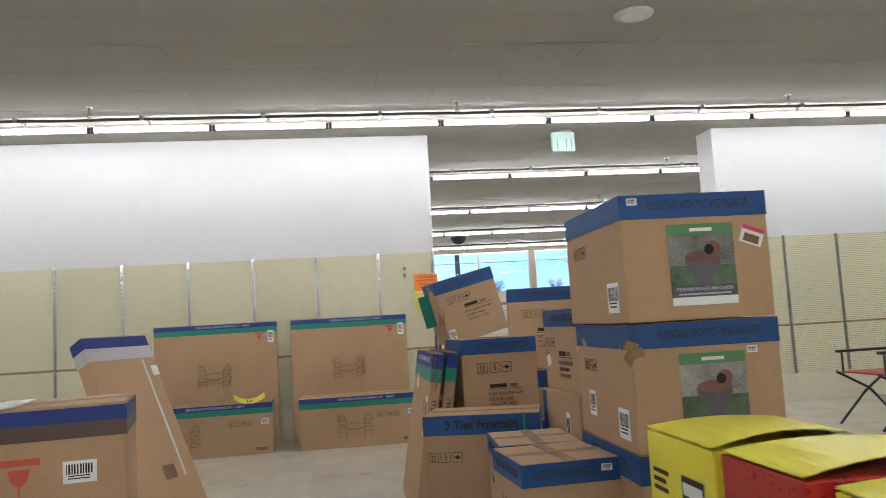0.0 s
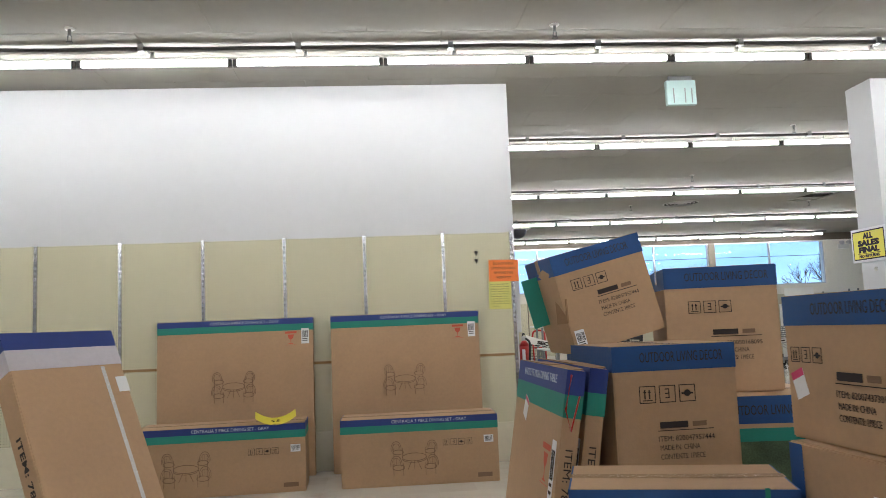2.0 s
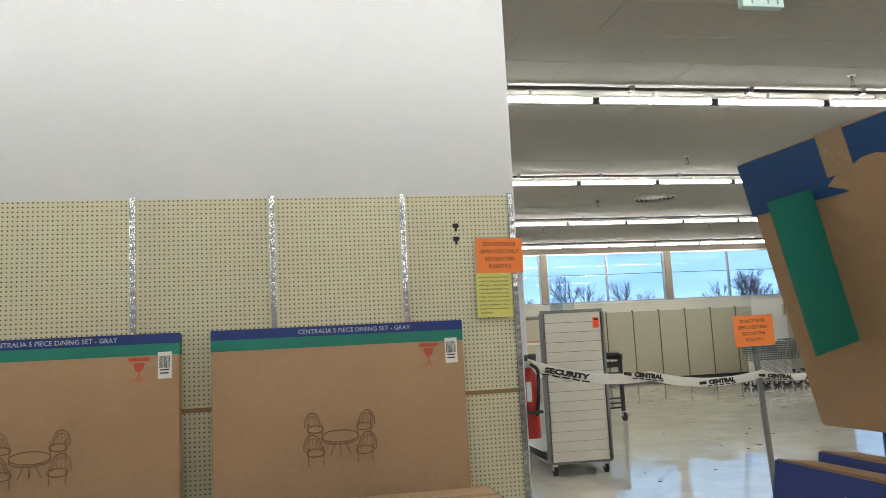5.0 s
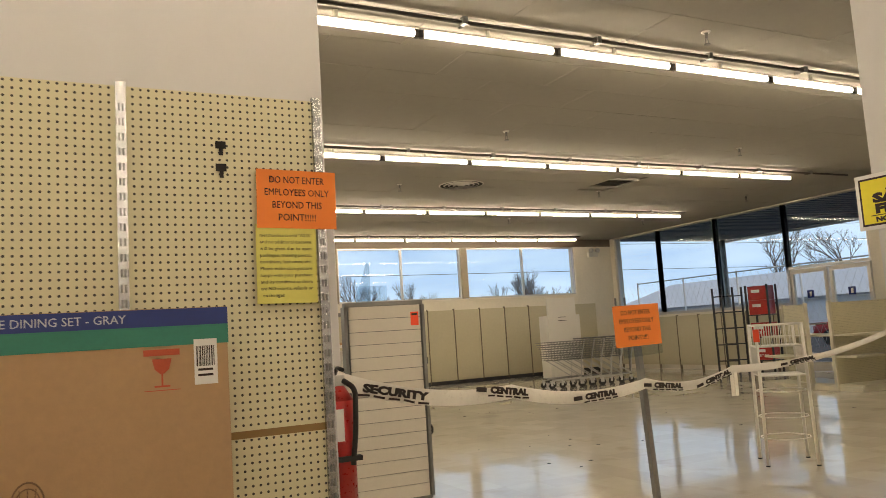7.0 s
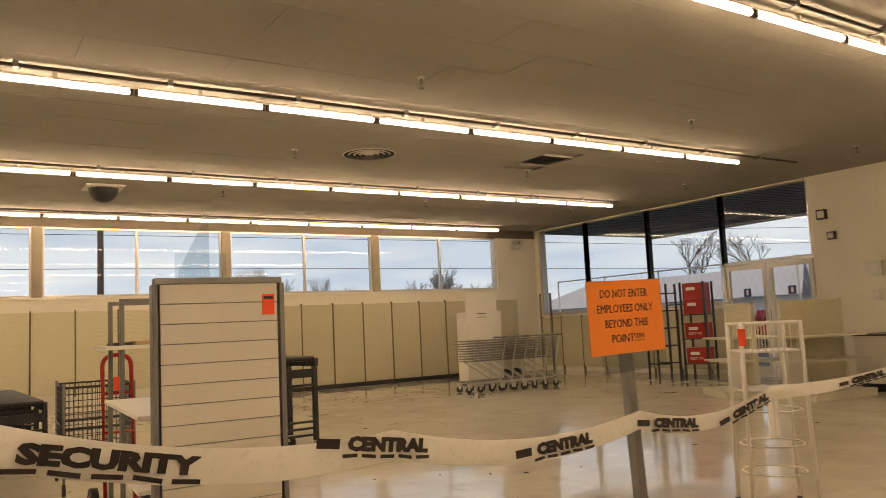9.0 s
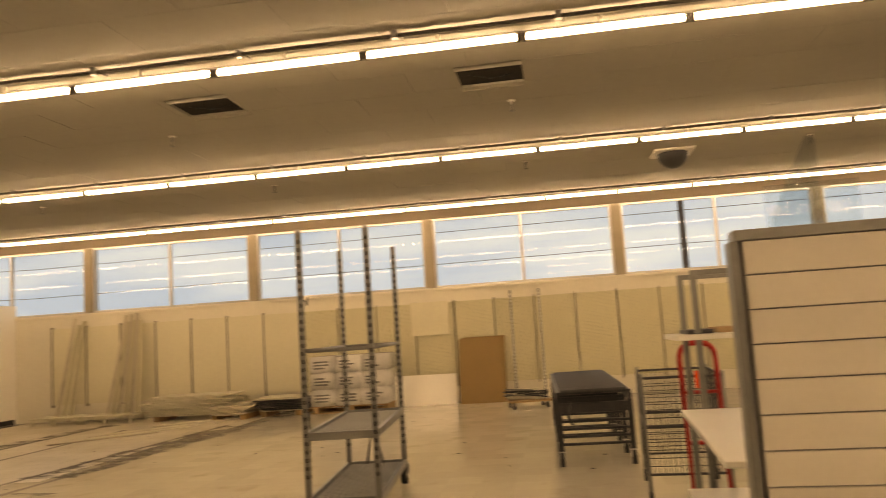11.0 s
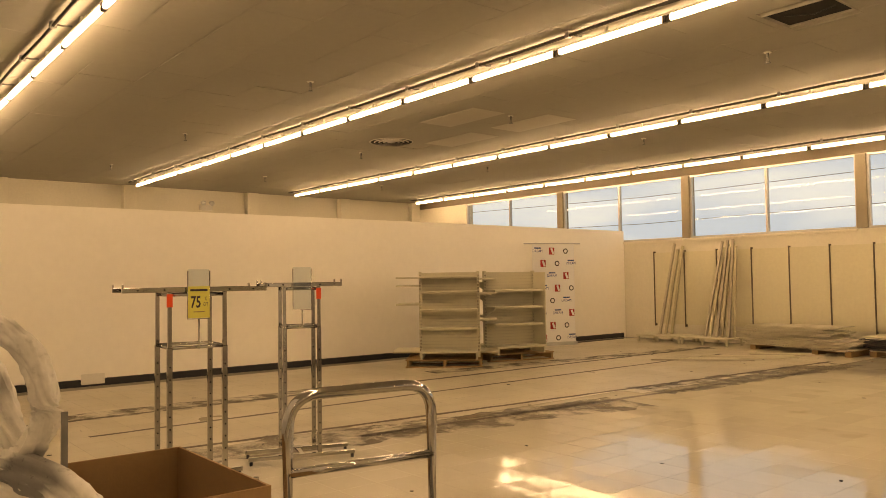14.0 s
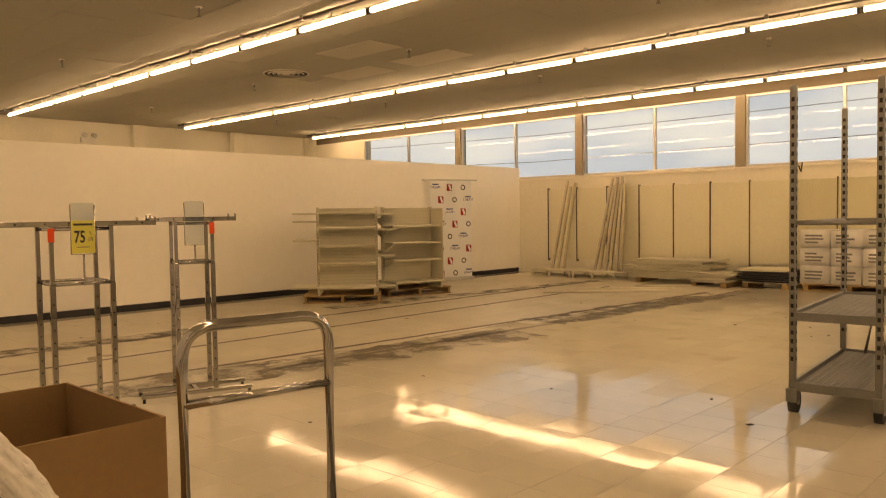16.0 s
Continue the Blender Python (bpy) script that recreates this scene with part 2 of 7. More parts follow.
def floor_material(name="waxed_vinyl_tile", waxed=True):
    """Waxed vinyl tile, scuffed, with worn dull patches; one tone per tile."""
    m = mat(name, (0.60, 0.56, 0.47) if waxed else (0.52, 0.47, 0.37), 0.16, var=0.05, scale=0.9)
    n, l = m.node_tree.nodes, m.node_tree.links
    p = n["Principled BSDF"]
    geo, tc = n.new("ShaderNodeNewGeometry"), n.new("ShaderNodeTexCoord")
    isl = n.new("ShaderNodeMapRange")
    isl.inputs[3].default_value, isl.inputs[4].default_value = 0.95, 1.04
    l.new(geo.outputs["Random Per Island"], isl.inputs[0])
    sc = n.new("ShaderNodeVectorMath")
    sc.operation = "SCALE"
    l.new(p.inputs["Base Color"].links[0].from_socket, sc.inputs[0])
    l.new(isl.outputs[0], sc.inputs["Scale"])
    dirt = n.new("ShaderNodeTexNoise")
    dirt.inputs["Scale"].default_value, dirt.inputs["Detail"].default_value = 2.2, 9
    l.new(tc.outputs["Object"], dirt.inputs["Vector"])
    r = n.new("ShaderNodeMapRange")
    r.inputs[1].default_value, r.inputs[2].default_value = 0.60, 0.72
    l.new(dirt.outputs["Fac"], r.inputs[0])
    half = n.new("ShaderNodeMath")
    half.operation = "MULTIPLY"
    half.inputs[1].default_value = 0.35
    l.new(r.outputs[0], half.inputs[0])
    mx = n.new("ShaderNodeMix")
    mx.data_type = "RGBA"
    mx.inputs[7].default_value = (0.34, 0.28, 0.19, 1)
    l.new(half.outputs[0], mx.inputs[0])
    l.new(sc.outputs[0], mx.inputs[6])
    l.new(mx.outputs[2], p.inputs["Base Color"])
    p.inputs["Coat Weight"].default_value, p.inputs["Coat Roughness"].default_value = 0.08 if waxed else 0.0, 0.05
    p.inputs["Specular IOR Level"].default_value = 0.4
    w = n.new("ShaderNodeTexNoise")
    w.inputs["Scale"].default_value, w.inputs["Detail"].default_value = 1.3, 6
    l.new(tc.outputs["Object"], w.inputs["Vector"])
    rr = n.new("ShaderNodeMapRange")
    rr.inputs[1].default_value, rr.inputs[2].default_value, rr.inputs[3].default_value, rr.inputs[4].default_value = 0.25, 0.75, 0.045 if waxed else 0.26, 0.14 if waxed else 0.5
    l.new(w.outputs["Fac"], rr.inputs[0])
    l.new(rr.outputs[0], p.inputs["Roughness"])
    b = n.new("ShaderNodeBump")
    b.inputs["Strength"].default_value, b.inputs["Distance"].default_value = 0.18, 0.004
    wave = n.new("ShaderNodeTexNoise")
    wave.inputs["Scale"].default_value = 5.0
    l.new(tc.outputs["Object"], wave.inputs["Vector"])
    l.new(wave.outputs["Fac"], b.inputs["Height"])
    # every tile lies a little out of level, which breaks up the reflections
    info, seed = n.new("ShaderNodeObjectInfo"), n.new("ShaderNodeCombineXYZ")
    l.new(geo.outputs["Random Per Island"], seed.inputs[0])
    l.new(info.outputs["Random"], seed.inputs[1])
    rnd = n.new("ShaderNodeTexWhiteNoise")
    rnd.noise_dimensions = "3D"
    l.new(seed.outputs[0], rnd.inputs["Vector"])
    off, add = n.new("ShaderNodeVectorMath"), n.new("ShaderNodeVectorMath")
    off.operation, add.operation = "MULTIPLY_ADD", "ADD"
    off.inputs[1].default_value, off.inputs[2].default_value = (0.016, 0.016, 0), (-0.008, -0.008, 0)
    l.new(rnd.outputs["Color"], off.inputs[0])
    l.new(off.outputs[0], add.inputs[0])
    l.new(b.outputs[0], add.inputs[1])
    unit = n.new("ShaderNodeVectorMath")
    unit.operation = "NORMALIZE"
    l.new(add.outputs[0], unit.inputs[0])
    l.new(unit.outputs[0], p.inputs["Normal"])
    return m


M["floor"] = floor_material()
M["floor_dull"] = floor_material("dull_stripped_tile", False)
M["grime"] = mat("adhesive_stain", (0.075, 0.048, 0.026), 0.55, var=0.4, scale=6)


# ---- mesh helpers ----
def part(name, bm, material, parent=None, label=""):
    """Links a bmesh as one mesh object under a thing or a part."""
    me = bpy.data.meshes.new(name)
    bm.to_mesh(me)
    bm.free()
    me.materials.append(M[material])
    ob = new(name, me)
    if parent:
        ob.parent = parent
    if label:
        ob["label"] = label
    return ob


def smooth(ob):
    for f in ob.data.polygons:
        f.use_smooth = True
    return ob


def thing(name, m, label, category, group="", kind=""):
    e = new(name)
    e.matrix_world = m
    e.empty_display_size = 0.1
    return tagged(e, label, category, group, kind)


def add_box(bm, x0, y0, z0, x1, y1, z1, bevel=0.0, m=None):
    sub = bmesh.new() if bevel or m else bm
    vs = [sub.verts.new((x, y, z)) for x in (x0, x1) for y in (y0, y1) for z in (z0, z1)]
    for q in ((0, 1, 3, 2), (4, 6, 7, 5), (0, 4, 5, 1), (2, 3, 7, 6), (0, 2, 6, 4), (1, 5, 7, 3)):
        sub.faces.new([vs[i] for i in q])
    if sub is not bm:
        if bevel:
            bmesh.ops.bevel(sub, geom=sub.edges[:], offset=bevel, segments=2, affect="EDGES", profile=0.6)
        if m:
            bmesh.ops.transform(sub, matrix=m, verts=sub.verts)
        join(bm, sub)
    return bm


def join(bm, sub):
    vm = {v: bm.verts.new(v.co) for v in sub.verts}
    for f in sub.faces:
        g = bm.faces.new([vm[v] for v in f.verts])
        g.smooth = f.smooth
    sub.free()


def box(x0, y0, z0, x1, y1, z1, bevel=0.0, m=None):
    return add_box(bmesh.new(), x0, y0, z0, x1, y1, z1, bevel, m)


def add_rod(bm, a, b, r, sides=10, r2=None):
    a, b = Vector(a), Vector(b)
    d = b - a
    q = d.to_track_quat("Z", "Y").to_matrix().to_4x4()
    sub = bmesh.new()
    bmesh.ops.create_cone(sub, cap_ends=True, segments=sides, radius1=r, radius2=r if r2 is None else r2, depth=d.length)
    for f in sub.faces:
        f.smooth = len(f.verts) == 4
    bmesh.ops.transform(sub, matrix=Matrix.Translation((a + b) / 2) @ q, verts=sub.verts)
    join(bm, sub)
    return bm


def rod(a, b, r, sides=10, r2=None):
    return add_rod(bmesh.new(), a, b, r, sides, r2)


def add_pipe(bm, pts, r, sides=10, bend=0.0):
    """A bent tube along points; corners rounded by the bend radius."""
    pts = [Vector(p) for p in pts]
    way = [pts[0]]
    for i in range(1, len(pts) - 1):
        if bend:
            a, c = (pts[i - 1] - pts[i]).normalized(), (pts[i + 1] - pts[i]).normalized()
            s, e = pts[i] + a * bend, pts[i] + c * bend
            for k in range(7):
                u = k / 6
                way.append(s.lerp(pts[i], u).lerp(pts[i].lerp(e, u), u))
        else:
            way.append(pts[i])
    way.append(pts[-1])
    rings = []
    for i, p in enumerate(way):
        d = (way[min(i + 1, len(way) - 1)] - way[max(i - 1, 0)]).normalized()
        q = d.to_track_quat("Z", "Y")
        rings.append([bm.verts.new(p + q @ Vector((r * math.cos(6.28319 * k / sides), r * math.sin(6.28319 * k / sides), 0))) for k in range(sides)])
    for a, b in zip(rings, rings[1:]):
        for k in range(sides):
            f = bm.faces.new((a[k], a[(k + 1) % sides], b[(k + 1) % sides], b[k]))
            f.smooth = True
    bm.faces.new(rings[0][::-1])
    bm.faces.new(rings[-1])
    return bm


def pipe(pts, r, sides=10, bend=0.0):
    return add_pipe(bmesh.new(), pts, r, sides, bend)


def letters(text, size, name, material, parent, m, width=0.0, label="", bold=0.0):
    """Flat lettering, cut 0.6 mm proud, centred on m; squeezed to a width if given."""
    c = bpy.data.curves.new("letters", "FONT")
    c.body, c.size, c.align_x, c.align_y, c.extrude = text, size, "CENTER", "CENTER", 0.0004
    c.resolution_u = 2
    c.offset = bold
    o = bpy.data.objects.new("letters", c)
    scene.collection.objects.link(o)
    bpy.context.view_layer.update()
    me = bpy.data.meshes.new_from_object(o.evaluated_get(bpy.context.evaluated_depsgraph_get()))
    bpy.data.objects.remove(o)
    if width:
        xs = [v.co.x for v in me.vertices]
        k = width / max(max(xs) - min(xs), 1e-6)
        for v in me.vertices:
            v.co.x *= k
    me.materials.clear()
    me.materials.append(M[material])
    ob = new(name, me)
    ob.parent = parent
    ob.matrix_local = m
    if label:
        ob["label"] = label
    return ob


def structure(name, bm, material, label="", category=""):
    return tagged(part(name, bm, material), label, category, kind="structure")

# ---- large structure ----
CEIL = 3.69
WALL_Y, FAR_Y, RIGHT_X, PART_X = 9.62, 24.6, 14.8, -9.40

ROOM_X0, ROOM_X1, ROOM_Y0 = -17.2, 14.8, -7.0

ground_bm = box(-400, -400, -0.5, 400, 400, -0.2)
structure("ground", ground_bm, "asphalt", "wet grey asphalt parking lot outside the store", "ground")
structure("floor_slab", box(ROOM_X0 - 0.3, ROOM_Y0 - 0.3, -0.2, ROOM_X1 + 0.3, FAR_Y + 0.3, -0.004), "floor", "scuffed waxed vinyl sales floor", "floor")

# ceiling: wide lay-in panels with open seams
cbm = box(ROOM_X0, ROOM_Y0, CEIL + 0.03, ROOM_X1, FAR_Y, CEIL + 0.15)
rng = random.Random(4)
y = ROOM_Y0
row = 0
while y < FAR_Y - 0.05:
    x = ROOM_X0 - (0.61 if row % 2 else 0)
    while x < ROOM_X1:
        x0, x1 = max(x, ROOM_X0) + 0.002, min(x + 1.22, ROOM_X1) - 0.002
        cut = any(abs((x0 + x1) / 2 - hx) < 0.95 and abs(y + 0.3 - hy) < 0.35 for hx, hy in ((1.26, 17.2), (-1.56, 17.2), (9.06, 17.35)))
        if x1 > x0 and not cut:
            dz = rng.uniform(0, 0.002) if rng.random() < 0.97 else rng.uniform(0.004, 0.008)
            add_box(cbm, x0, y + 0.002, CEIL + dz - 0.002, x1, min(y + 0.61, FAR_Y) - 0.002, CEIL + 0.031)
        elif x1 > x0:
            for hx, hy in ((1.26, 17.2), (-1.56, 17.2), (9.06, 17.35)):
                if abs((x0 + x1) / 2 - hx) < 0.95 and abs(y + 0.3 - hy) < 0.35:
                    for a, b in ((x0, min(x1, hx - 0.31)), (max(x0, hx + 0.31), x1)):
                        if b > a:
                            add_box(cbm, a, y + 0.004, CEIL, b, y + 0.606, CEIL + 0.031)
        x += 1.22
    y += 0.61
    row += 1
structure("ceiling", cbm, "ceiling", "off-white painted ceiling panels with open seams, colour darkened for fixture shade", "ceiling")

# outer walls
structure("wall_south", box(ROOM_X0 - 0.2, ROOM_Y0 - 0.2, 0, ROOM_X1 + 0.2, ROOM_Y0, CEIL + 0.15), "white_wall", "plain white wall behind the walk", "wall")
structure("wall_west", box(ROOM_X0 - 0.2, ROOM_Y0, 0, ROOM_X0, FAR_Y + 0.2, CEIL + 0.15), "cream", "cream painted block wall with shallow piers", "wall")

# dividing wall with its wide opening
TH = 0.45
structure("wall_divider_left", box(-8.0, WALL_Y + 0.02, 0, 1.25, WALL_Y + TH, CEIL - 0.005), "white_wall", "white painted dividing wall above pegboard", "wall")
structure("wall_divider_right", box(5.1, WALL_Y + 0.02, 0, ROOM_X1, WALL_Y + TH, CEIL - 0.005), "white_wall", "white painted dividing wall with squared end", "wall")
for k, px in enumerate((-5.2, -3.05, -1.15, 0.22)):
    structure("trim", box(px, WALL_Y + 0.0185, 2.2, px + 0.006, WALL_Y + 0.0225, CEIL - 0.01), "white_wall", "faint vertical joint in the white wall", "trim")


# far wall: cream below, strip windows above
def far_wall():
    w = bmesh.new()
    add_box(w, ROOM_X0, FAR_Y, 0, RIGHT_X + 0.25, FAR_Y + 0.25, 2.15)
    add_box(w, 13.5, FAR_Y, 2.15, RIGHT_X + 0.25, FAR_Y + 0.25, 3.48)
    add_box(w, ROOM_X0, FAR_Y, 2.15, -14.85, FAR_Y + 0.25, 3.48)
    # the dimness of this head is in its colour, not cast
    structure("trim", box(ROOM_X0, FAR_Y, 3.4805, RIGHT_X + 0.25, FAR_Y + 0.25, CEIL + 0.15), "head", "brown head above the strip windows, with shade put into its colour", "trim")
    structure("wall_north", w, "cream", "cream painted wall below a strip of windows", "wall")
    posts = [-14.85 + 3.544 * i for i in range(9)]
    for i in range(8):
        a, b = posts[i] + (0.0 if i == 0 else 0.09), posts[i + 1] - (0.0 if i == 7 else 0.09)
        win = tagged(thing("window_%d" % (i + 1), pose(0, 0, 0), "two-light strip window in a slim metal frame", "window"), kind="structure")
        if i:
            part("mullion", box(posts[i] - 0.09, FAR_Y - 0.02, 2.16, posts[i] + 0.09, FAR_Y + 0.2, 3.475, 0.006), "tan_post", win)
        fr = bmesh.new()
        add_box(fr, a, FAR_Y + 0.03, 2.152, b, FAR_Y + 0.10, 2.19)
        add_box(fr, a, FAR_Y + 0.03, 3.44, b, FAR_Y + 0.10, 3.478)
        add_box(fr, a, FAR_Y + 0.03, 2.19, a + 0.035, FAR_Y + 0.10, 3.44)
        add_box(fr, b - 0.035, FAR_Y + 0.03, 2.19, b, FAR_Y + 0.10, 3.44)
        mid = (a + b) / 2
        add_box(fr, mid - 0.025, FAR_Y + 0.03, 2.19, mid + 0.025, FAR_Y + 0.10, 3.44)
        part("window_frame", fr, "alu", win)
        for p0, p1 in ((a + 0.035, mid - 0.025), (mid + 0.025, b - 0.035)):
            g = part("pane", box(p0, FAR_Y + 0.06, 2.19, p1, FAR_Y + 0.066, 3.44), "glass", win)
            g.visible_shadow = False
        part("window_sill", box(a, FAR_Y - 0.03, 2.10, b, FAR_Y + 0.03, 2.149, 0.006), "cream", win)


far_wall()


# right wall: plate glass over cream panels, glazed entrance door, then block
def right_wall():
    w = bmesh.new()
    X = RIGHT_X
    add_box(w, X, ROOM_Y0, 0, X + 0.25, 16.7, CEIL + 0.15)
    add_box(w, X, 18.72, 0, X + 0.25, FAR_Y, 1.42)
    add_box(w, X, 16.7, 3.66, X + 0.25, FAR_Y, CEIL + 0.15)
    structure("wall_east", w, "cream", "cream block wall beside the shop-front glass", "wall")
    edges = [24.4, 22.7, 20.68, 18.68, 16.72]
    for i in range(4):
        hi, lo = edges[i], edges[i + 1]
        base = 1.42 if i < 3 else 2.2
        win = tagged(thing("window_%d" % (i + 9), pose(0, 0, 0), "tall shop-front pane in a dark metal frame", "window"), kind="structure")
        fr = bmesh.new()
        for q in (hi, lo):
            add_box(fr, X + 0.02, q - 0.035, base, X + 0.14, q + 0.035, 3.655)
        add_box(fr, X + 0.02, lo + 0.035, base, X + 0.14, hi - 0.035, base + 0.06)
        part("window_frame", fr, "alu", win)
        g = part("pane", box(X + 0.07, lo + 0.035, base + 0.06, X + 0.078, hi - 0.035, 3.655), "glass", win)
        g.visible_shadow = False
    structure("trim", box(X, 24.44, 1.42, X + 0.25, FAR_Y, 3.66), "cream", "cream painted corner pier", "trim")
    for i, (a, b) in enumerate(((16.76, 17.68), (17.74, 18.64))):
        d = tagged(thing("door_%d" % (i + 1), pose(0, 0, 0), "closed glass entrance door in a white metal frame", "door"), kind="structure")
        fr = bmesh.new()
        add_box(fr, X + 0.03, a, 0.005, X + 0.10, a + 0.07, 2.19)
        add_box(fr, X + 0.03, b - 0.07, 0.005, X + 0.10, b, 2.19)
        add_box(fr, X + 0.03, a + 0.07, 2.10, X + 0.10, b - 0.07, 2.19)
        add_box(fr, X + 0.03, a + 0.07, 0.005, X + 0.10, b - 0.07, 0.2)
        part("door_frame", fr, "white_metal", d)
        g = part("pane", box(X + 0.06, a + 0.07, 0.2, X + 0.066, b - 0.07, 2.10), "glass", d)
        g.visible_shadow = False
        part("push_bar", rod((X - 0.02, a + 0.1, 1.0), (X - 0.02, b - 0.1, 1.0), 0.02), "alu", d)
        st = part("access_sticker", box(X + 0.05, (a + b) / 2 - 0.08, 1.56, X + 0.058, (a + b) / 2 + 0.08, 1.72), "navy", d)
        part("symbol", box(X + 0.046, (a + b) / 2 - 0.03, 1.59, X + 0.0495, (a + b) / 2 + 0.02, 1.69), "label", st)


right_wall()

# low white partition with its black base
structure("wall_partition", box(PART_X - 0.15, 9.9, 0, PART_X, FAR_Y, 2.40), "partition", "low white drywall partition, open above", "wall")
structure("baseboard", box(PART_X - 0.002, 9.9, 0.002, PART_X + 0.012, FAR_Y - 0.08, 0.10), "black", "black vinyl cove base along the partition", "baseboard")
for py in (13.2, 15.9, 19.0, 21.8, 24.3):
    structure("trim", box(ROOM_X0 + 0.002, py, 0, ROOM_X0 + 0.2, py + 0.3, CEIL - 0.01), "cream", "cream painted wall pier", "trim")


# pegboard bays on the dividing wall
def peg_bays(edges, side, group):
    """A run of pegboard bays with slotted uprights between the given edges."""
    for x0, x1 in zip(edges, edges[1:]):
        step = x1 - x0
        bay = thing("pegboard_bay", pose(x0, WALL_Y, 0), "cream pegboard wall bay with a slotted steel upright", "pegboard", group)
        part("upper_panel", box(0.012, -0.002, 1.01, step - 0.012, 0.018, 2.18), "peg", bay)
        part("lower_panel", box(0.012, -0.002, 0.36, step - 0.012, 0.018, 0.985), "peg", bay)
        part("joint_strip", box(0.012, -0.004, 0.985, step - 0.012, 0.016, 1.01), "hardboard", bay, "brown hardboard joint strip")
        part("kick_plate", box(0.0, -0.03, 0.0, step, 0.018, 0.36), "panel", bay)
        upright(bay, step if side > 0 else 0.0, -0.012, 0.30, 2.19)


def upright(parent, x, y, z0, z1, w=0.032):
    bm = bmesh.new()
    add_box(bm, x - w / 2, y - 0.008, z0, x + w / 2, y + 0.01, z1)
    up = part("upright", bm, "zinc", parent, "slotted zinc upright")
    sl = bmesh.new()
    z = z0 + 0.04
    while z < z1 - 0.05:
        add_box(sl, x - 0.009, y - 0.0095, z, x - 0.003, y - 0.0075, z + 0.025)
        add_box(sl, x + 0.003, y - 0.0095, z, x + 0.009, y - 0.0075, z + 0.025)
        z += 0.05
    tagged(part("slotting", sl, "greymetal", up), kind="stuff")


peg_bays([0.545 - 0.759 * k for k in range(11, -1, -1)] + [1.215], 1, "pegboard bays left of the opening")
peg_bays([5.22] + [5.97 + 0.77 * k for k in range(10)], -1, "pegboard bays right of the opening")


# wall panels and uprights below the far windows
def far_panels():
    lo = -8.55
    i = 0
    while lo < 14.0:
        step = 0.754
        bay = thing("wall_panel", pose(lo, FAR_Y, 0), "tall cream fixture panel with dark uprights", "wall panel", "panels along the far wall")
        mt = "peg_pale" if 7 <= i <= 17 else "panel" if i < 7 else "panel_olive"
        low = 0.10 if i > 17 else 0.34
        part("panel", box(0.014, -0.06, low, step - 0.014, -0.004, 1.87), mt, bay)
        up = bmesh.new()
        add_box(up, -0.008, -0.075, low - 0.05, 0.008, -0.004, 1.90)
        part("upright", up, "head", bay, "dark brown slotted upright")
        if i > 17:
            part("kick_plate", box(0.0, -0.05, 0.0, step, -0.004, 0.10), "dark", bay)
        lo += step
        i += 1
    y = FAR_Y - 0.2
    while y > 18.9:
        step = 0.754
        bay = thing("wall_panel", pose(RIGHT_X, y, 0, 0, 0, -90), "cream fixture panel below the shop-front glass", "wall panel", "panels along the shop front")
        part("panel", box(0.014, -0.06, 0.12, step - 0.014, -0.004, 1.36), "panel_olive", bay)
        part("upright", box(-0.008, -0.07, 0.0, 0.008, -0.004, 1.38), "head", bay, "dark slotted upright")
        y -= step


far_panels()


# ---- fluorescent rows ----
ROWS_Y = (-4.2, 0.0, 4.35, 8.66, 12.05, 15.96, 19.97, 23.9)
TUBE = 1.277
ZL = 3.582


def light_unit():
    e = thing("fluorescent_light", pose(0, 0, -50), "lit fluorescent strip lamp hung below the ceiling", "ceiling light", "rows of strip lights")
    smooth(part("tube", rod((0.040, 0, 0), (TUBE - 0.040, 0, 0), 0.025, 12), "tube", e, "glowing white tube"))
    for x in (0.006, TUBE - 0.040):
        part("lamp_holder", box(x, -0.020, -0.034, x + 0.034, 0.020, 0.028, 0.003), "conduit", e)
    part("channel", box(0.0, -0.020, 0.029, TUBE, 0.020, 0.046, 0.004), "fixture", e)
    part("hanger", box(0.60, -0.012, 0.0455, 0.63, 0.012, CEIL - ZL - 0.004, 0.003), "fixture", e)
    return e


unit = light_unit()
units = []
for y in ROWS_Y:
    n0, n1 = (-13, 10) if y > 9 else (-6, 8)
    if 15 < y < 17:
        n1 = 9
    for k in range(n0, n1):
        x = 0.33 + TUBE * k + (0.0 if y > 14 else -0.316 if 8 < y < 9 else -0.02)
        units.append(pose(x, y, ZL))
unit.matrix_world = units[0]
for m in units[1:]:
    copy_thing(unit, m)
for y in ROWS_Y:
    x0, x1 = (-16.3, 13.1) if y > 9 else (-7.4, 10.6)
    e = thing("conduit", pose(x0, y - 0.16, CEIL), "thin grey conduit clipped to the ceiling beside a lamp row", "conduit", "conduits beside the lamp rows")
    n = int((x1 - x0) / 1.277)
    smooth(part("pipe", pipe([((x1 - x0) * k / 60, 0.006 * math.sin(k * 1.3), -0.034 - 0.005 * abs(math.sin(k * 0.9))) for k in range(61)], 0.017, 8), "conduit", e))
    for k in range(n):
        part("clip", box(0.3 + 1.277 * k, -0.030, -0.060, 0.345 + 1.277 * k, 0.030, -0.001, 0.003), "greymetal", e)
        part("feed", pipe([(0.36 + 1.277 * k, 0.0, -0.03), (0.36 + 1.277 * k, 0.08, -0.035), (0.36 + 1.277 * k, 0.145, -0.024)], 0.009, 6), "conduit", e)


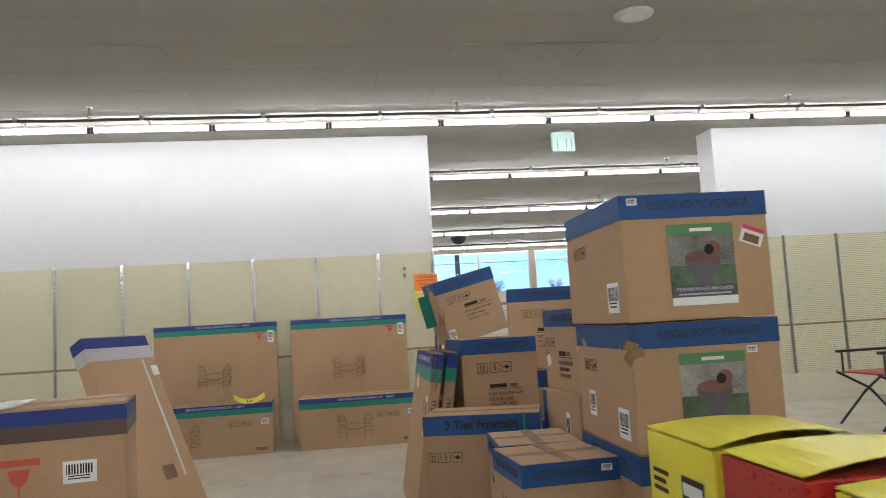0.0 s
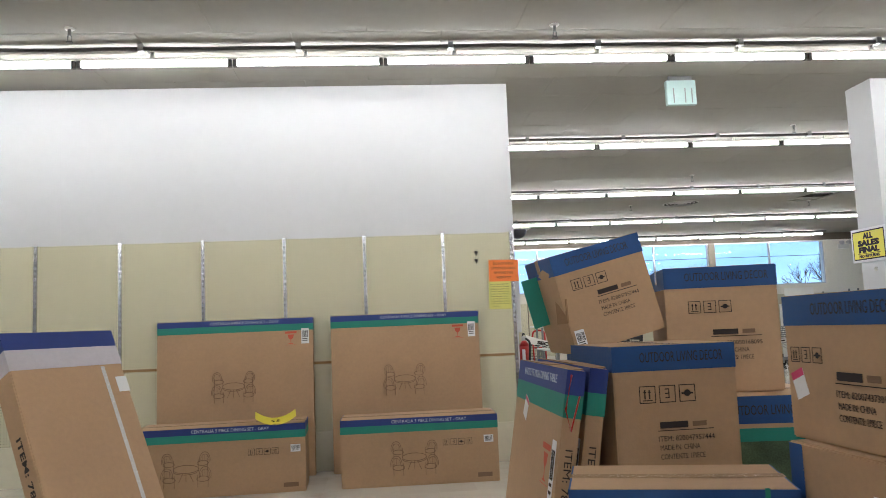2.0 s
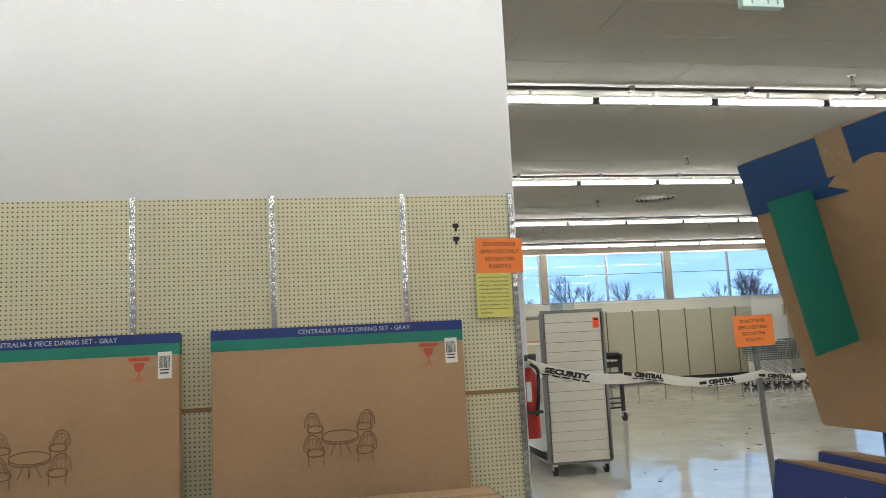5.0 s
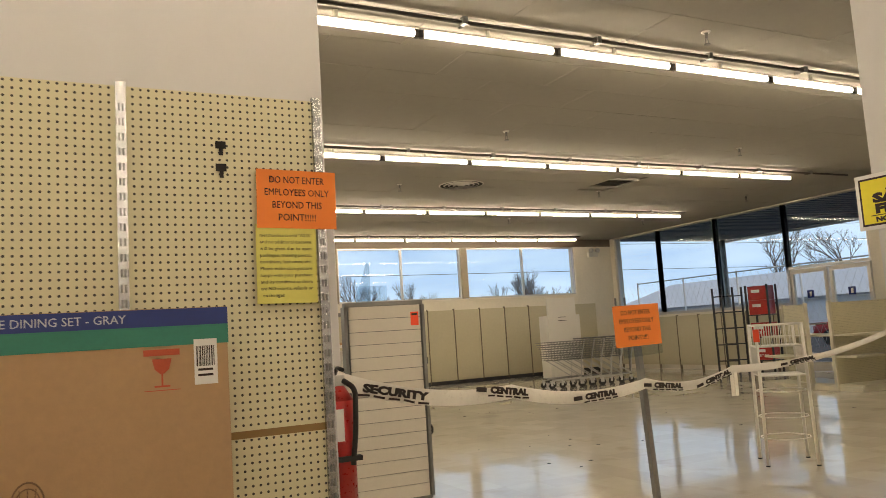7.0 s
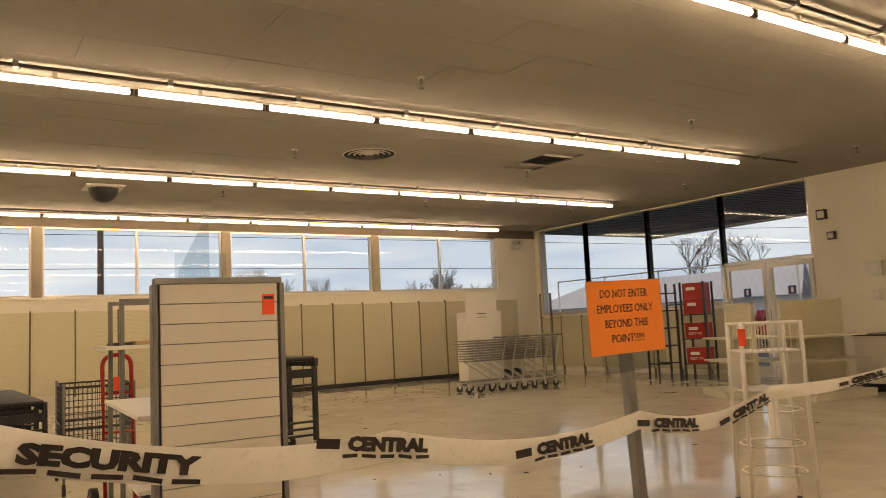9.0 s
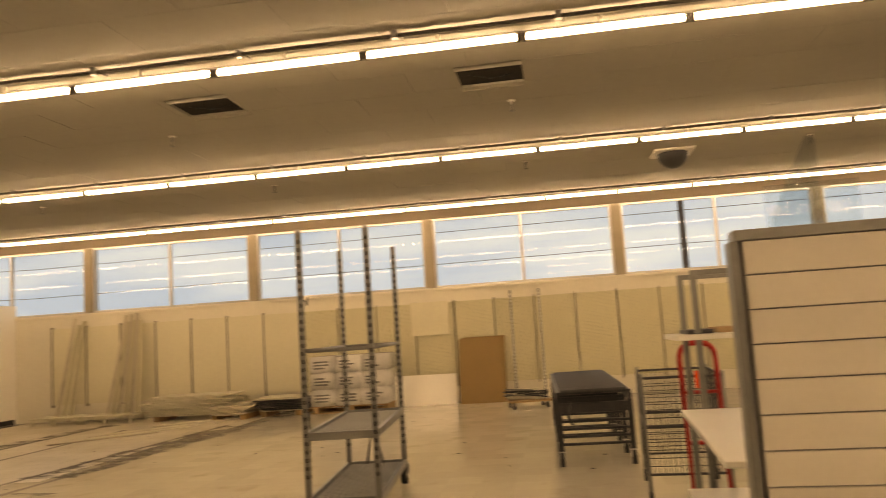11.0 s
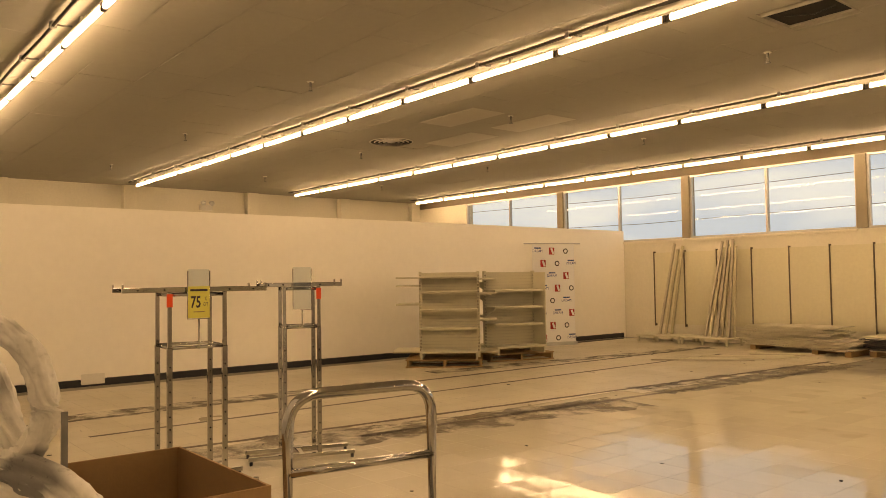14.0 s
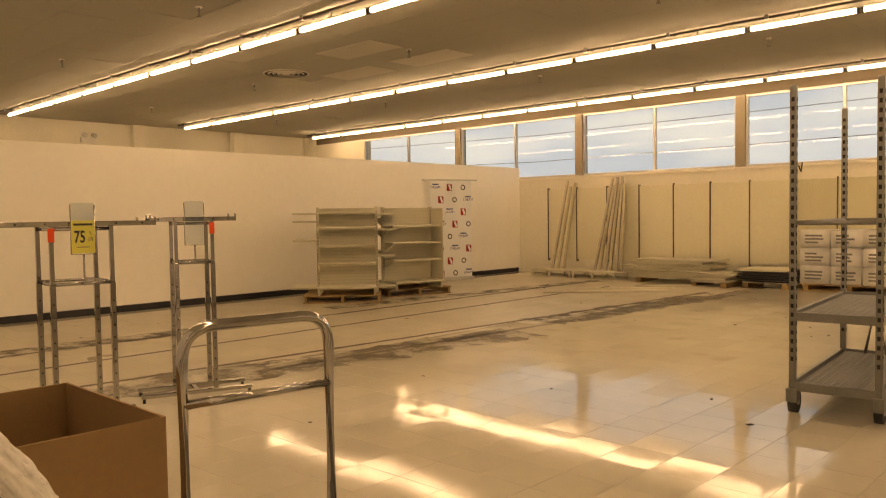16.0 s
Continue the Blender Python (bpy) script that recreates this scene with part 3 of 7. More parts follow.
# ---- ceiling things ----
def sprinkler():
    e = thing("sprinkler", pose(0, 0, -50), "small pendent fire sprinkler head on the ceiling", "sprinkler", "ceiling sprinklers")
    smooth(part("escutcheon", rod((0, 0, -0.012), (0, 0, -0.001), 0.035, 14, 0.042), "fixture", e))
    smooth(part("pipe", rod((0, 0, -0.06), (0, 0, -0.012), 0.014, 10), "greymetal", e))
    b = rod((0.016, 0, -0.11), (0.012, 0, -0.06), 0.004, 6)
    add_rod(b, (-0.016, 0, -0.11), (-0.012, 0, -0.06), 0.004, 6)
    add_rod(b, (0, 0, -0.118), (0, 0, -0.108), 0.026, 12)
    part("deflector", b, "greymetal", e)
    return e


spr = sprinkler()
spots = [(x, y) for x in (-14.0, -10.15, -6.25, -2.4, 1.4, 5.3, 9.25, 13.0) for y in (8.14, 11.5, 14.75, 18.0, 21.12) if not (y < 9 and x > 6)]
spots += [(-2.4, 4.7), (1.4, 4.7), (5.3, 4.7)]
spr.matrix_world = pose(*spots[0], CEIL)
for s in spots[1:]:
    copy_thing(spr, pose(*s, CEIL))


def diffuser(x, y):
    e = thing("ceiling_diffuser", pose(x, y, CEIL), "round stepped metal air diffuser in the ceiling", "air diffuser", "round ceiling diffusers")
    for r, d in ((0.37, 0.012), (0.295, 0.018), (0.22, 0.022), (0.145, 0.026), (0.07, 0.028)):
        ring = bmesh.new()
        n = 36
        for k in range(n):
            a0, a1 = 6.28319 * k / n, 6.28319 * (k + 1) / n
            v = [ring.verts.new((q * math.cos(a), q * math.sin(a), z)) for a, q, z in ((a0, r, -0.006), (a1, r, -0.006), (a1, r - 0.017, -d), (a0, r - 0.017, -d))]
            ring.faces.new(v)
            v2 = [ring.verts.new((q * math.cos(a), q * math.sin(a), z)) for a, q, z in ((a0, r, -0.001), (a1, r, -0.001), (a1, r - 0.017, 0.004 - d), (a0, r - 0.017, 0.004 - d))]
            ring.faces.new(v2[::-1])
        part("ring", ring, "fixture", e)
    part("throat", rod((0, 0, -0.005), (0, 0, 0.0), 0.35, 32), "void", e)


for dx, dy in ((6.35, 17.88), (-8.93, 17.81)):
    diffuser(dx, dy)
e = thing("ceiling_speaker", pose(2.49, 5.78, CEIL), "round white ceiling speaker grille", "ceiling speaker")
smooth(part("rim", rod((0, 0, -0.02), (0, 0, 0), 0.15, 28, 0.16), "ceiling_new", e))
part("grille", rod((0, 0, -0.026), (0, 0, -0.021), 0.105, 24), "alu", e)


def hole_box(hx, hy):
    e = thing("open_ceiling_hatch", pose(hx, hy, CEIL), "square opening in the ceiling with a panel missing", "ceiling hatch", "missing ceiling panels")
    b = bmesh.new()
    s = 0.305
    for q in ((-s - 0.01, -s - 0.01, -s, s + 0.01), (s, -s - 0.01, s + 0.01, s + 0.01), (-s, -s - 0.01, s, -s), (-s, s, s, s + 0.01)):
        add_box(b, q[0], q[1], -0.008, q[2], q[3], 0.0285)
    part("edge_frame", b, "ceiling", e)
    part("dark_plenum", box(-s, -s, 0.022, s, s, 0.0285), "void", e, "dark plenum above the opening")
    part("lead", pipe([(-0.2, -0.1, 0.018), (0.0, 0.05, 0.015), (0.22, -0.02, 0.018)], 0.006, 6), "dark", e)


for h in ((1.26, 17.2), (-1.56, 17.2), (9.06, 17.35)):
    hole_box(*h)
for hx, hy in ((-6.75, 17.5), (-6.45, 18.65), (-8.1, 18.65)):
    tagged(part("ceiling_patch", box(hx - 0.6, hy - 0.3, CEIL - 0.010, hx + 0.6, hy + 0.3, CEIL - 0.005, 0.003), "ceiling_new"), "newer paler replacement panel set in the ceiling", "ceiling panel", "replacement ceiling panels")

e = thing("dome_camera", pose(3.5, 21.4, CEIL), "black dome security camera on the ceiling", "security camera")
part("plate", box(-0.28, -0.28, -0.03, 0.28, 0.28, -0.001, 0.004), "fixture", e)
db = bmesh.new()
bmesh.ops.create_uvsphere(db, u_segments=24, v_segments=14, radius=0.22)
bmesh.ops.delete(db, geom=[v for v in db.verts if v.co.z > 0.01], context="VERTS")
bmesh.ops.translate(db, vec=(0, 0, -0.03), verts=db.verts)
smooth(part("dome", db, "black", e, "smoked glossy dome"))

e = thing("exit_sign", pose(2.99, 9.5, 3.66), "hanging pale translucent exit sign with dark scratches", "exit sign")
part("housing", box(-0.15, -0.03, -0.27, 0.15, 0.03, -0.02, 0.005), "exit_face", e)
part("bracket", box(-0.12, -0.015, -0.02, 0.12, 0.015, 0.027), "greymetal", e)
for q in (-0.09, 0.03, 0.10):
    part("scratch", box(q, -0.0325, -0.25, q + 0.012, -0.0305, -0.10, 0, Matrix.Rotation(0.1 * q, 4, "Y")), "greymetal", e)

for ly, lx in ((17.94, -17.15), (24.1, 14.1)):
    e = thing("emergency_light", pose(lx, ly if lx < 0 else FAR_Y - 0.055, 3.26, 0, 0, 90 if lx < 0 else 0), "white twin-lamp emergency light high on the wall", "emergency light", "emergency lights")
    part("case", box(-0.16, -0.05, -0.08, 0.16, 0.05, 0.06, 0.01), "fixture", e)
    for sx in (-0.11, 0.11):
        smooth(part("lamp_head", rod((sx, -0.05, 0.11), (sx, -0.14, 0.09), 0.05, 14, 0.062), "alu", e))


# ---- cartons ----
def face(w, d, side, u, z):
    """Pose on a carton's face: u from its middle, z above its base."""
    if side == "front":
        return pose(u, -d / 2 - 0.0022, z, 90, 0, 0)
    if side == "left":
        return pose(-w / 2 - 0.0022, -u, z, 90, 0, -90)
    return pose(w / 2 + 0.0022, u, z, 90, 0, 90)


def plate(w, h, t=0.001):
    return box(-w / 2, -h / 2, 0, w / 2, h / 2, t)


def put(name, bm, material, parent, m, label=""):
    ob = part(name, bm, material, parent, label)
    ob.matrix_local = m
    return ob


def icons(parent, m, n=3, s=0.05, ink="ink"):
    """A row of square handling marks: arrows, stacking number, keep-dry drop."""
    for i in range(n):
        b = bmesh.new()
        o, t = i * s * 1.22, s * 0.05
        for q in ((0, 0, s, t), (0, s - t, s, s), (0, t, t, s - t), (s - t, t, s, s - t)):
            add_box(b, o + q[0], q[1], 0, o + q[2], q[3], 0.0008)
        if i % 3 == 0:
            for q in (0.3, 0.58):
                add_box(b, o + s * q, s * 0.25, 0, o + s * (q + 0.08), s * 0.78, 0.0008)
                add_box(b, o + s * (q - 0.05), s * 0.62, 0, o + s * (q + 0.13), s * 0.68, 0.0008)
            add_box(b, o + s * 0.2, s * 0.14, 0, o + s * 0.8, s * 0.19, 0.0008)
        elif i % 3 == 1:
            for q in (0.75, 0.5, 0.25):
                add_box(b, o + s * 0.35, s * q, 0, o + s * 0.62, s * (q + 0.06), 0.0008)
            add_box(b, o + s * 0.56, s * 0.25, 0, o + s * 0.62, s * 0.8, 0.0008)
        else:
            add_rod(b, (o + s / 2, s / 2, 0), (o + s / 2, s / 2, 0.0008), s * 0.2, 10)
            add_box(b, o + s * 0.15, s * 0.44, 0, o + s * 0.85, s * 0.54, 0.0008)
        tagged(put("handling_mark", b, ink, parent, m), kind="stuff")


def barcode(parent, m, w=0.07, h=0.1, seed=1):
    lab = put("label", plate(w, h), "label", parent, m, "white barcode label")
    rg = random.Random(seed)
    b = bmesh.new()
    x = -w * 0.4
    while x < w * 0.38:
        t = rg.uniform(0.02, 0.06) * w
        add_box(b, x, -h * 0.1, 0.001, x + t, h * 0.35, 0.0015)
        x += t + rg.uniform(0.02, 0.05) * w
    for q in (-0.2, -0.32):
        add_box(b, -w * 0.35, h * q, 0.001, w * 0.3, h * (q + 0.05), 0.0015)
    part("bars", b, "ink", lab)


def fragile(parent, m, s=0.1):
    b = bmesh.new()
    add_box(b, -s * 0.7, s * 0.75, 0, s * 0.7, s * 1.0, 0.0008)
    v = [b.verts.new(p) for p in ((-s * 0.38, s * 0.62, 0.0008), (-s * 0.28, s * 0.2, 0.0008), (-s * 0.08, s * 0.02, 0.0008), (s * 0.08, s * 0.02, 0.0008), (s * 0.28, s * 0.2, 0.0008), (s * 0.38, s * 0.62, 0.0008))]
    b.faces.new(v)
    add_box(b, -s * 0.035, -s * 0.45, 0, s * 0.035, s * 0.05, 0.0008)
    add_box(b, -s * 0.3, -s * 0.52, 0, s * 0.3, -s * 0.45, 0.0008)
    add_box(b, -s * 0.7, -s * 0.66, 0, s * 0.7, -s * 0.63, 0.0008)
    put("fragile_mark", b, "red_ink", parent, m)


def bars(parent, m, w, h, n, material, name="printed_lines"):
    """Unreadable small print as plain bars."""
    for i in range(n):
        b = box(-w / 2, h / 2 - h * (i + 0.7) / n, 0, -w / 2 + w * (1.0, 0.8, 0.92, 0.66, 0.85)[i % 5], h / 2 - h * (i + 0.2) / n, 0.0008)
        put(name, b, material, parent, m)


def carton(m, w, d, h, label, bands=(), seed=0, name="cardboard_box", category="box", body="card", tape=True, group="", lean=0.0):
    """A taped shipping carton: front at -y, base at z 0, bands (z0, z1, colour) printed round it."""
    rg = random.Random(seed)
    e = thing(name, m, label, category, group)
    b = bmesh.new()
    sub = bmesh.new()
    add_box(sub, -w / 2, -d / 2, 0, w / 2, d / 2, h)
    bmesh.ops.subdivide_edges(sub, edges=sub.edges[:], cuts=5, use_grid_fill=True)
    for v in sub.verts:
        c = v.co
        fx, fy, fz = abs(c.x) / (w / 2), abs(c.y) / (d / 2), c.z / h
        n = noise.noise(Vector((c.x * 6 + seed * 3.1, c.y * 6, c.z * 6))) * 0.004
        if fx > 0.99 and fy < 0.9 and 0.05 < fz < 0.95:
            c.x += n - math.copysign(0.0, c.x)
        elif fz > 0.99 and fx < 0.95 and fy < 0.95:
            c.z += n - 0.004 * (1 - fx) * (1 - fy)
    join(b, sub)
    bmesh.ops.remove_doubles(b, verts=b.verts, dist=0.0001)
    hard = [ed for ed in b.edges if len(ed.link_faces) == 2 and ed.calc_face_angle(0) > 1.2]
    bmesh.ops.bevel(b, geom=hard, offset=0.005, segments=2, affect="EDGES")
    part("body", b, body, e)
    for z0, z1, col in bands:
        s = bmesh.new()
        g = 0.0018
        ring = [[s.verts.new((sx * (w / 2 + k), sy * (d / 2 + k), z)) for sx, sy in ((-1, -1), (1, -1), (1, 1), (-1, 1))] for k, z in ((g, z0), (g, z1), (-0.004, z1), (-0.004, z0))]
        for lo, up in zip(ring, ring[1:] + ring[:1]):
            for k in range(4):
                s.faces.new((lo[k], lo[(k + 1) % 4], up[(k + 1) % 4], up[k]))
        part("printed_band", s, col, e)
    if tape:
        t = bmesh.new()
        hw = 0.028
        if w >= d:
            add_box(t, -w / 2 - 0.0025, -hw, h + 0.0005, w / 2 + 0.0025, hw, h + 0.0022)
            add_box(t, -w / 2 - 0.003, -hw, h - 0.07, -w / 2 - 0.0019, hw, h + 0.0022)
        else:
            add_box(t, -hw, -d / 2 - 0.0025, h + 0.0005, hw, d / 2 + 0.0025, h + 0.0022)
        part("tape_strip", t, "tape", e, "shiny brown packing tape")
    return e


OLD = "OUTDOOR LIVING DECOR"
KRAFT = "tan cardboard carton with a blue printed band"


def item_print(e, w, d, h, side, u, z, num="820047957444", k=1.0):
    put("brand_block", plate(0.12 * k, 0.026 * k), "ink", e, face(w, d, side, u - 0.05 * k, z + 0.055 * k))
    put("brand_block", plate(0.06 * k, 0.02 * k), "ink_pale", e, face(w, d, side, u + 0.06 * k, z + 0.055 * k))
    put("rule", plate(0.24 * k, 0.003), "ink", e, face(w, d, side, u, z + 0.033 * k))
    for i, t in enumerate(("ITEM: " + num, "MADE IN: CHINA", "CONTENTS: 1PIECE")):
        letters(t, 0.03 * k, "printed_text", "ink", e, face(w, d, side, u - (0, 0.03, 0.02)[i] * k, z - 0.036 * k * i), (0.24, 0.17, 0.19)[i] * k)


def dining_box(m, w, d, h, flat, seed):
    e = carton(m, w, d, h, "leaning flat cardboard dining set carton with navy and green bands" if flat else "low cardboard dining set carton with navy and green bands", ((h - 0.055, h - 0.002, "navy"), (h - 0.115, h - 0.055, "green")), seed, "dining_set_carton", tape=not flat, group="dining set cartons by the pegboard")
    letters("CENTRALIA 5 PIECE DINING SET - GRAY", 0.036, "printed_title", "ink_white", e, face(w, d, "front", 0.08, h - 0.03), 0.62)
    x, z = (-0.02 if flat else -0.27 if seed == 3 else -0.05), h - (0.60 if flat else 0.32)
    b = bmesh.new()
    oval = lambda cx, cy, rx, ry, a0, a1, r=0.0026: add_pipe(b, [(cx + rx * math.cos(a0 + (a1 - a0) * k / 14), cy + ry * math.sin(a0 + (a1 - a0) * k / 14), 0) for k in range(15)], r, 4)
    oval(0, 0.0, 0.125, 0.034, 0, 6.2832)
    oval(0, -0.012, 0.125, 0.034, math.pi, 6.2832)
    for q in (-0.07, 0.0, 0.07):
        add_pipe(b, [(q * 0.4, -0.03, 0), (q, -0.105, 0)], 0.0026, 4)
    for sx in (-1, 1):
        for cy, k in ((0.045, 1.0), (-0.085, 1.12)):
            cx = sx * 0.165
            oval(cx + sx * 0.020 * k, cy + 0.030, 0.052 * k, 0.062 * k, -0.35, math.pi + 0.35)
            oval(cx + sx * 0.020 * k, cy + 0.026, 0.040 * k, 0.048 * k, -0.2, math.pi + 0.2, 0.0018)
            oval(cx, cy, 0.056 * k, 0.020 * k, 0, 6.2832)
            for q in (-0.045, 0.045):
                add_pipe(b, [(cx + q * k, cy + 0.034, 0), (cx + q * k, cy - 0.062 * k, 0)], 0.0024, 4)
            for q in (-0.02, 0.0, 0.02):
                add_pipe(b, [(cx + sx * 0.02 + q * k, cy + 0.02, 0), (cx + sx * 0.02 + q * k * 1.3, cy + 0.072 * k, 0)], 0.0014, 4)
    tagged(put("furniture_drawing", b, "ink_pale", e, face(w, d, "front", x, z) @ Matrix.Diagonal((0.80, 0.95, 1.0, 1.0))), kind="stuff")
    if flat:
        fragile(e, face(w, d, "front", w / 2 - 0.20, h - 0.20), 0.075)
        barcode(e, face(w, d, "front", w / 2 - 0.07, h - 0.17), 0.07, 0.14, seed)
    else:
        icons(e, face(w, d, "front", w / 2 - 0.46, h - 0.24), 4, 0.052)
        barcode(e, face(w, d, "front", w / 2 - 0.08, h - 0.20), 0.08, 0.06, seed)
        put("maker_block", plate(0.12, 0.035), "ink_pale", e, face(w, d, "front", w / 2 - 0.12, 0.06))
    return e


dining_box(pose(-1.41, 9.44, 0.0, -2.5), 1.40, 0.11, 1.425, True, 1)
dining_box(pose(0.145, 9.44, 0.0, -2.5), 1.38, 0.11, 1.425, True, 2)
dining_box(pose(-1.42, 8.93, 0.0, 0, 0, 2), 1.36, 0.46, 0.55, False, 3)
dining_box(pose(0.21, 8.91, 0.0, 0, 0, -1), 1.30, 0.46, 0.55, False, 4)

e = thing("price_card", pose(-0.98, 8.80, 0.556, 12, 0, 8) @ Matrix.Scale(1.35, 4), "curled yellow price card lying on a carton", "price card")
b = bmesh.new()
for k in range(9):
    u0, u1 = -0.12 + 0.027 * k, -0.12 + 0.027 * (k + 1)
    z0, z1 = 3.2 * u0 * u0 + 0.004, 3.2 * u1 * u1 + 0.004
    for dz, flip in ((0, False), (0.0012, True)):
        v = [b.verts.new(p) for p in ((u0, -0.07, z0 + dz), (u1, -0.07, z1 + dz), (u1, 0.07, z1 + dz), (u0, 0.07, z0 + dz))]
        b.faces.new(v if flip else v[::-1])
part("card", b, "yellow", e)
letters("65", 0.06, "printed_number", "ink", e, pose(0.0, 0, 0.0075, 0, 0, 0), 0.08)


def pot_photo(e, w, d, x, z, s=0.29):
    """The fountain picture: header, stone wall, planting, bowl and tipped pot."""
    ph = put("photo_print", plate(s, s * 1.18), "stone_print", e, face(w, d, "front", x, z), "printed picture of a bowl fountain")
    part("photo_header", box(-s / 2, s * 0.43, 0.001, s / 2, s * 0.59, 0.0016), "leaf_green", ph)
    part("photo_lawn", box(-s / 2, -s * 0.30, 0.001, s / 2, -s * 0.02, 0.0016), "foliage", ph)
    part("photo_caption_strip", box(-s / 2, -s * 0.47, 0.001, s / 2, -s * 0.30, 0.0016), "pot", ph)
    part("photo_footer", box(-s / 2, -s * 0.59, 0.001, s / 2, -s * 0.47, 0.0016), "label", ph)
    part("header_block", box(-s * 0.16, s * 0.48, 0.0017, s * 0.18, s * 0.53, 0.0022), "label", ph)
    b = bmesh.new()
    pts = [(s * 0.27 * math.cos(a), s * 0.10 + s * 0.33 * math.sin(a), 0.0024) for a in [math.pi + math.pi * k / 14 for k in range(15)]]
    b.faces.new([b.verts.new(p) for p in pts])
    add_box(b, -s * 0.13, -s * 0.30, 0.0017, s * 0.13, -s * 0.18, 0.0024)
    part("bowl", b, "pot", ph)
    pb = bmesh.new()
    pb.faces.new([pb.verts.new((s * 0.26 * math.cos(6.2832 * k / 20), s * 0.11 + s * 0.085 * math.sin(6.2832 * k / 20), 0.0027)) for k in range(20)])
    part("bowl_plants", pb, "terracotta", ph)
    part("tipped_pot", rod((s * 0.17, s * 0.22, 0.0018), (s * 0.17, s * 0.22, 0.0032), s * 0.115, 16), "terracotta", ph)
    part("pot_mouth", rod((s * 0.11, s * 0.21, 0.0033), (s * 0.11, s * 0.21, 0.0038), s * 0.075, 14), "void", ph)
    letters("FOUNTAIN WITH POT AND PLANTER", 0.02, "printed_caption", "ink_white", ph, pose(0, -s * 0.36, 0.002), s * 0.86)
    put("caption_line", plate(s * 0.8, 0.006), "ink_white", ph, pose(0, -s * 0.43, 0.0017))


def pot_box(m, seed, torn):
    w, d, h = 0.65, 0.82, 0.535
    e = carton(m, w, d, h, "large cardboard fountain carton with blue band and picture" + (", corner torn" if torn else ""), ((h - 0.105, h - 0.002, "blue"),), seed, "fountain_carton", group="stacked fountain cartons")
    letters("FOUNTAIN WITH POT AND PLANTER", 0.055, "printed_title", "ink", e, face(w, d, "front", 0.02, h - 0.052), 0.45)
    pot_photo(e, w, d, 0.02, 0.23)
    icons(e, face(w, d, "left", -0.28, h - 0.22), 3, 0.055)
    barcode(e, face(w, d, "left", 0.26, 0.11), 0.14, 0.13, seed)
    barcode(e, face(w, d, "front", 0.20 if torn else -0.27, h - 0.13 if torn else h - 0.03), 0.045, 0.03, seed + 5)
    if torn:
        barcode(e, face(w, d, "left", -0.19, 0.16), 0.10, 0.12, seed + 9)
        r = bmesh.new()
        for k, (u, z, a) in enumerate(((-w / 2, h - 0.09, 20), (-w / 2 + 0.02, h - 0.12, -15), (-w / 2 - 0.01, h - 0.14, 40))):
            add_box(r, -0.035, -0.004, -0.02, 0.03, 0.004, 0.02, 0, pose(u, -d / 2 - 0.008, z, 20, a, a))
        part("torn_flap", r, "card_dark", e, "torn ragged corner of the board")
    else:
        t = put("security_tag", plate(0.10, 0.075), "label", e, face(w, d, "front", 0.25, 0.34) @ pose(0, 0, 0, 0, 0, -20), "white and pink clearance sticker")
        part("tag_stripe", box(-0.05, 0.02, 0.001, 0.05, 0.0375, 0.0015), "pink", t)
        part("tag_bars", box(-0.035, -0.03, 0.001, 0.035, 0.005, 0.0015), "ink_pale", t)
    return e


pot_box(pose(1.545, 3.51, 0.705, 0, 0, -2), 11, True)
pot_box(pose(1.525, 3.49, 1.247, 0, 0, -1), 12, False)
w, d, h = 0.72, 0.84, 0.70
e = carton(pose(1.58, 3.52, 0, 0, 0, -2), w, d, h, "tan cardboard carton with a blue band under a stack", ((h - 0.12, h - 0.002, "blue"),), 13, group="stacked fountain cartons")
letters(OLD, 0.07, "printed_title", "ink", e, face(w, d, "front", 0.0, h - 0.06), 0.5)
letters(OLD, 0.07, "printed_title", "ink", e, face(w, d, "left", 0.0, h - 0.06), 0.5)

# three low cartons side by side
for k, (m, w, d, seed) in enumerate(((pose(0.98, 3.62, 0, 0, 0, 3), 0.46, 0.5, 21), (pose(1.01, 4.14, 0, 0, 0, -4), 0.42, 0.5, 22))):
    h = 0.66
    e = carton(m, w, d, h, "low tan cardboard carton with blue band and cross taped top", ((h - 0.10, h - 0.002, "blue"),), seed, group="low decor cartons")
    letters(OLD, 0.055, "printed_title", "ink", e, face(w, d, "front", 0.0, h - 0.05), 0.36)
    letters(OLD, 0.055, "printed_title", "ink", e, face(w, d, "left", 0.0, h - 0.05), 0.36)
    part("tape_strip", box(-w / 2, -0.028, h + 0.0024, w / 2, 0.028, h + 0.0036), "tape", e)
    barcode(e, face(w, d, "front", 0.16, h - 0.04), 0.05, 0.03, seed)
    icons(e, face(w, d, "left", -0.1, h - 0.24), 3, 0.05)

w, d, h = 0.69, 0.42, 0.745
e = carton(pose(0.87, 4.76, 0, 0, 0, -16), w, d, h, "tan cardboard carton printed 3 Tier Fountain on blue", ((h - 0.115, h - 0.002, "blue"),), 31, group="decor cartons")
letters("3 Tier Fountain", 0.07, "printed_title", "ink", e, face(w, d, "front", 0.0, h - 0.058), 0.43, "", 0.0022)
icons(e, face(w, d, "front", -0.32, h - 0.27), 3, 0.058)
st = part("green_strap", box(w / 2 - 0.10, -d / 2 - 0.003, 0.3, w / 2 - 0.085, -d / 2 - 0.0022, h + 0.003), "green", e)

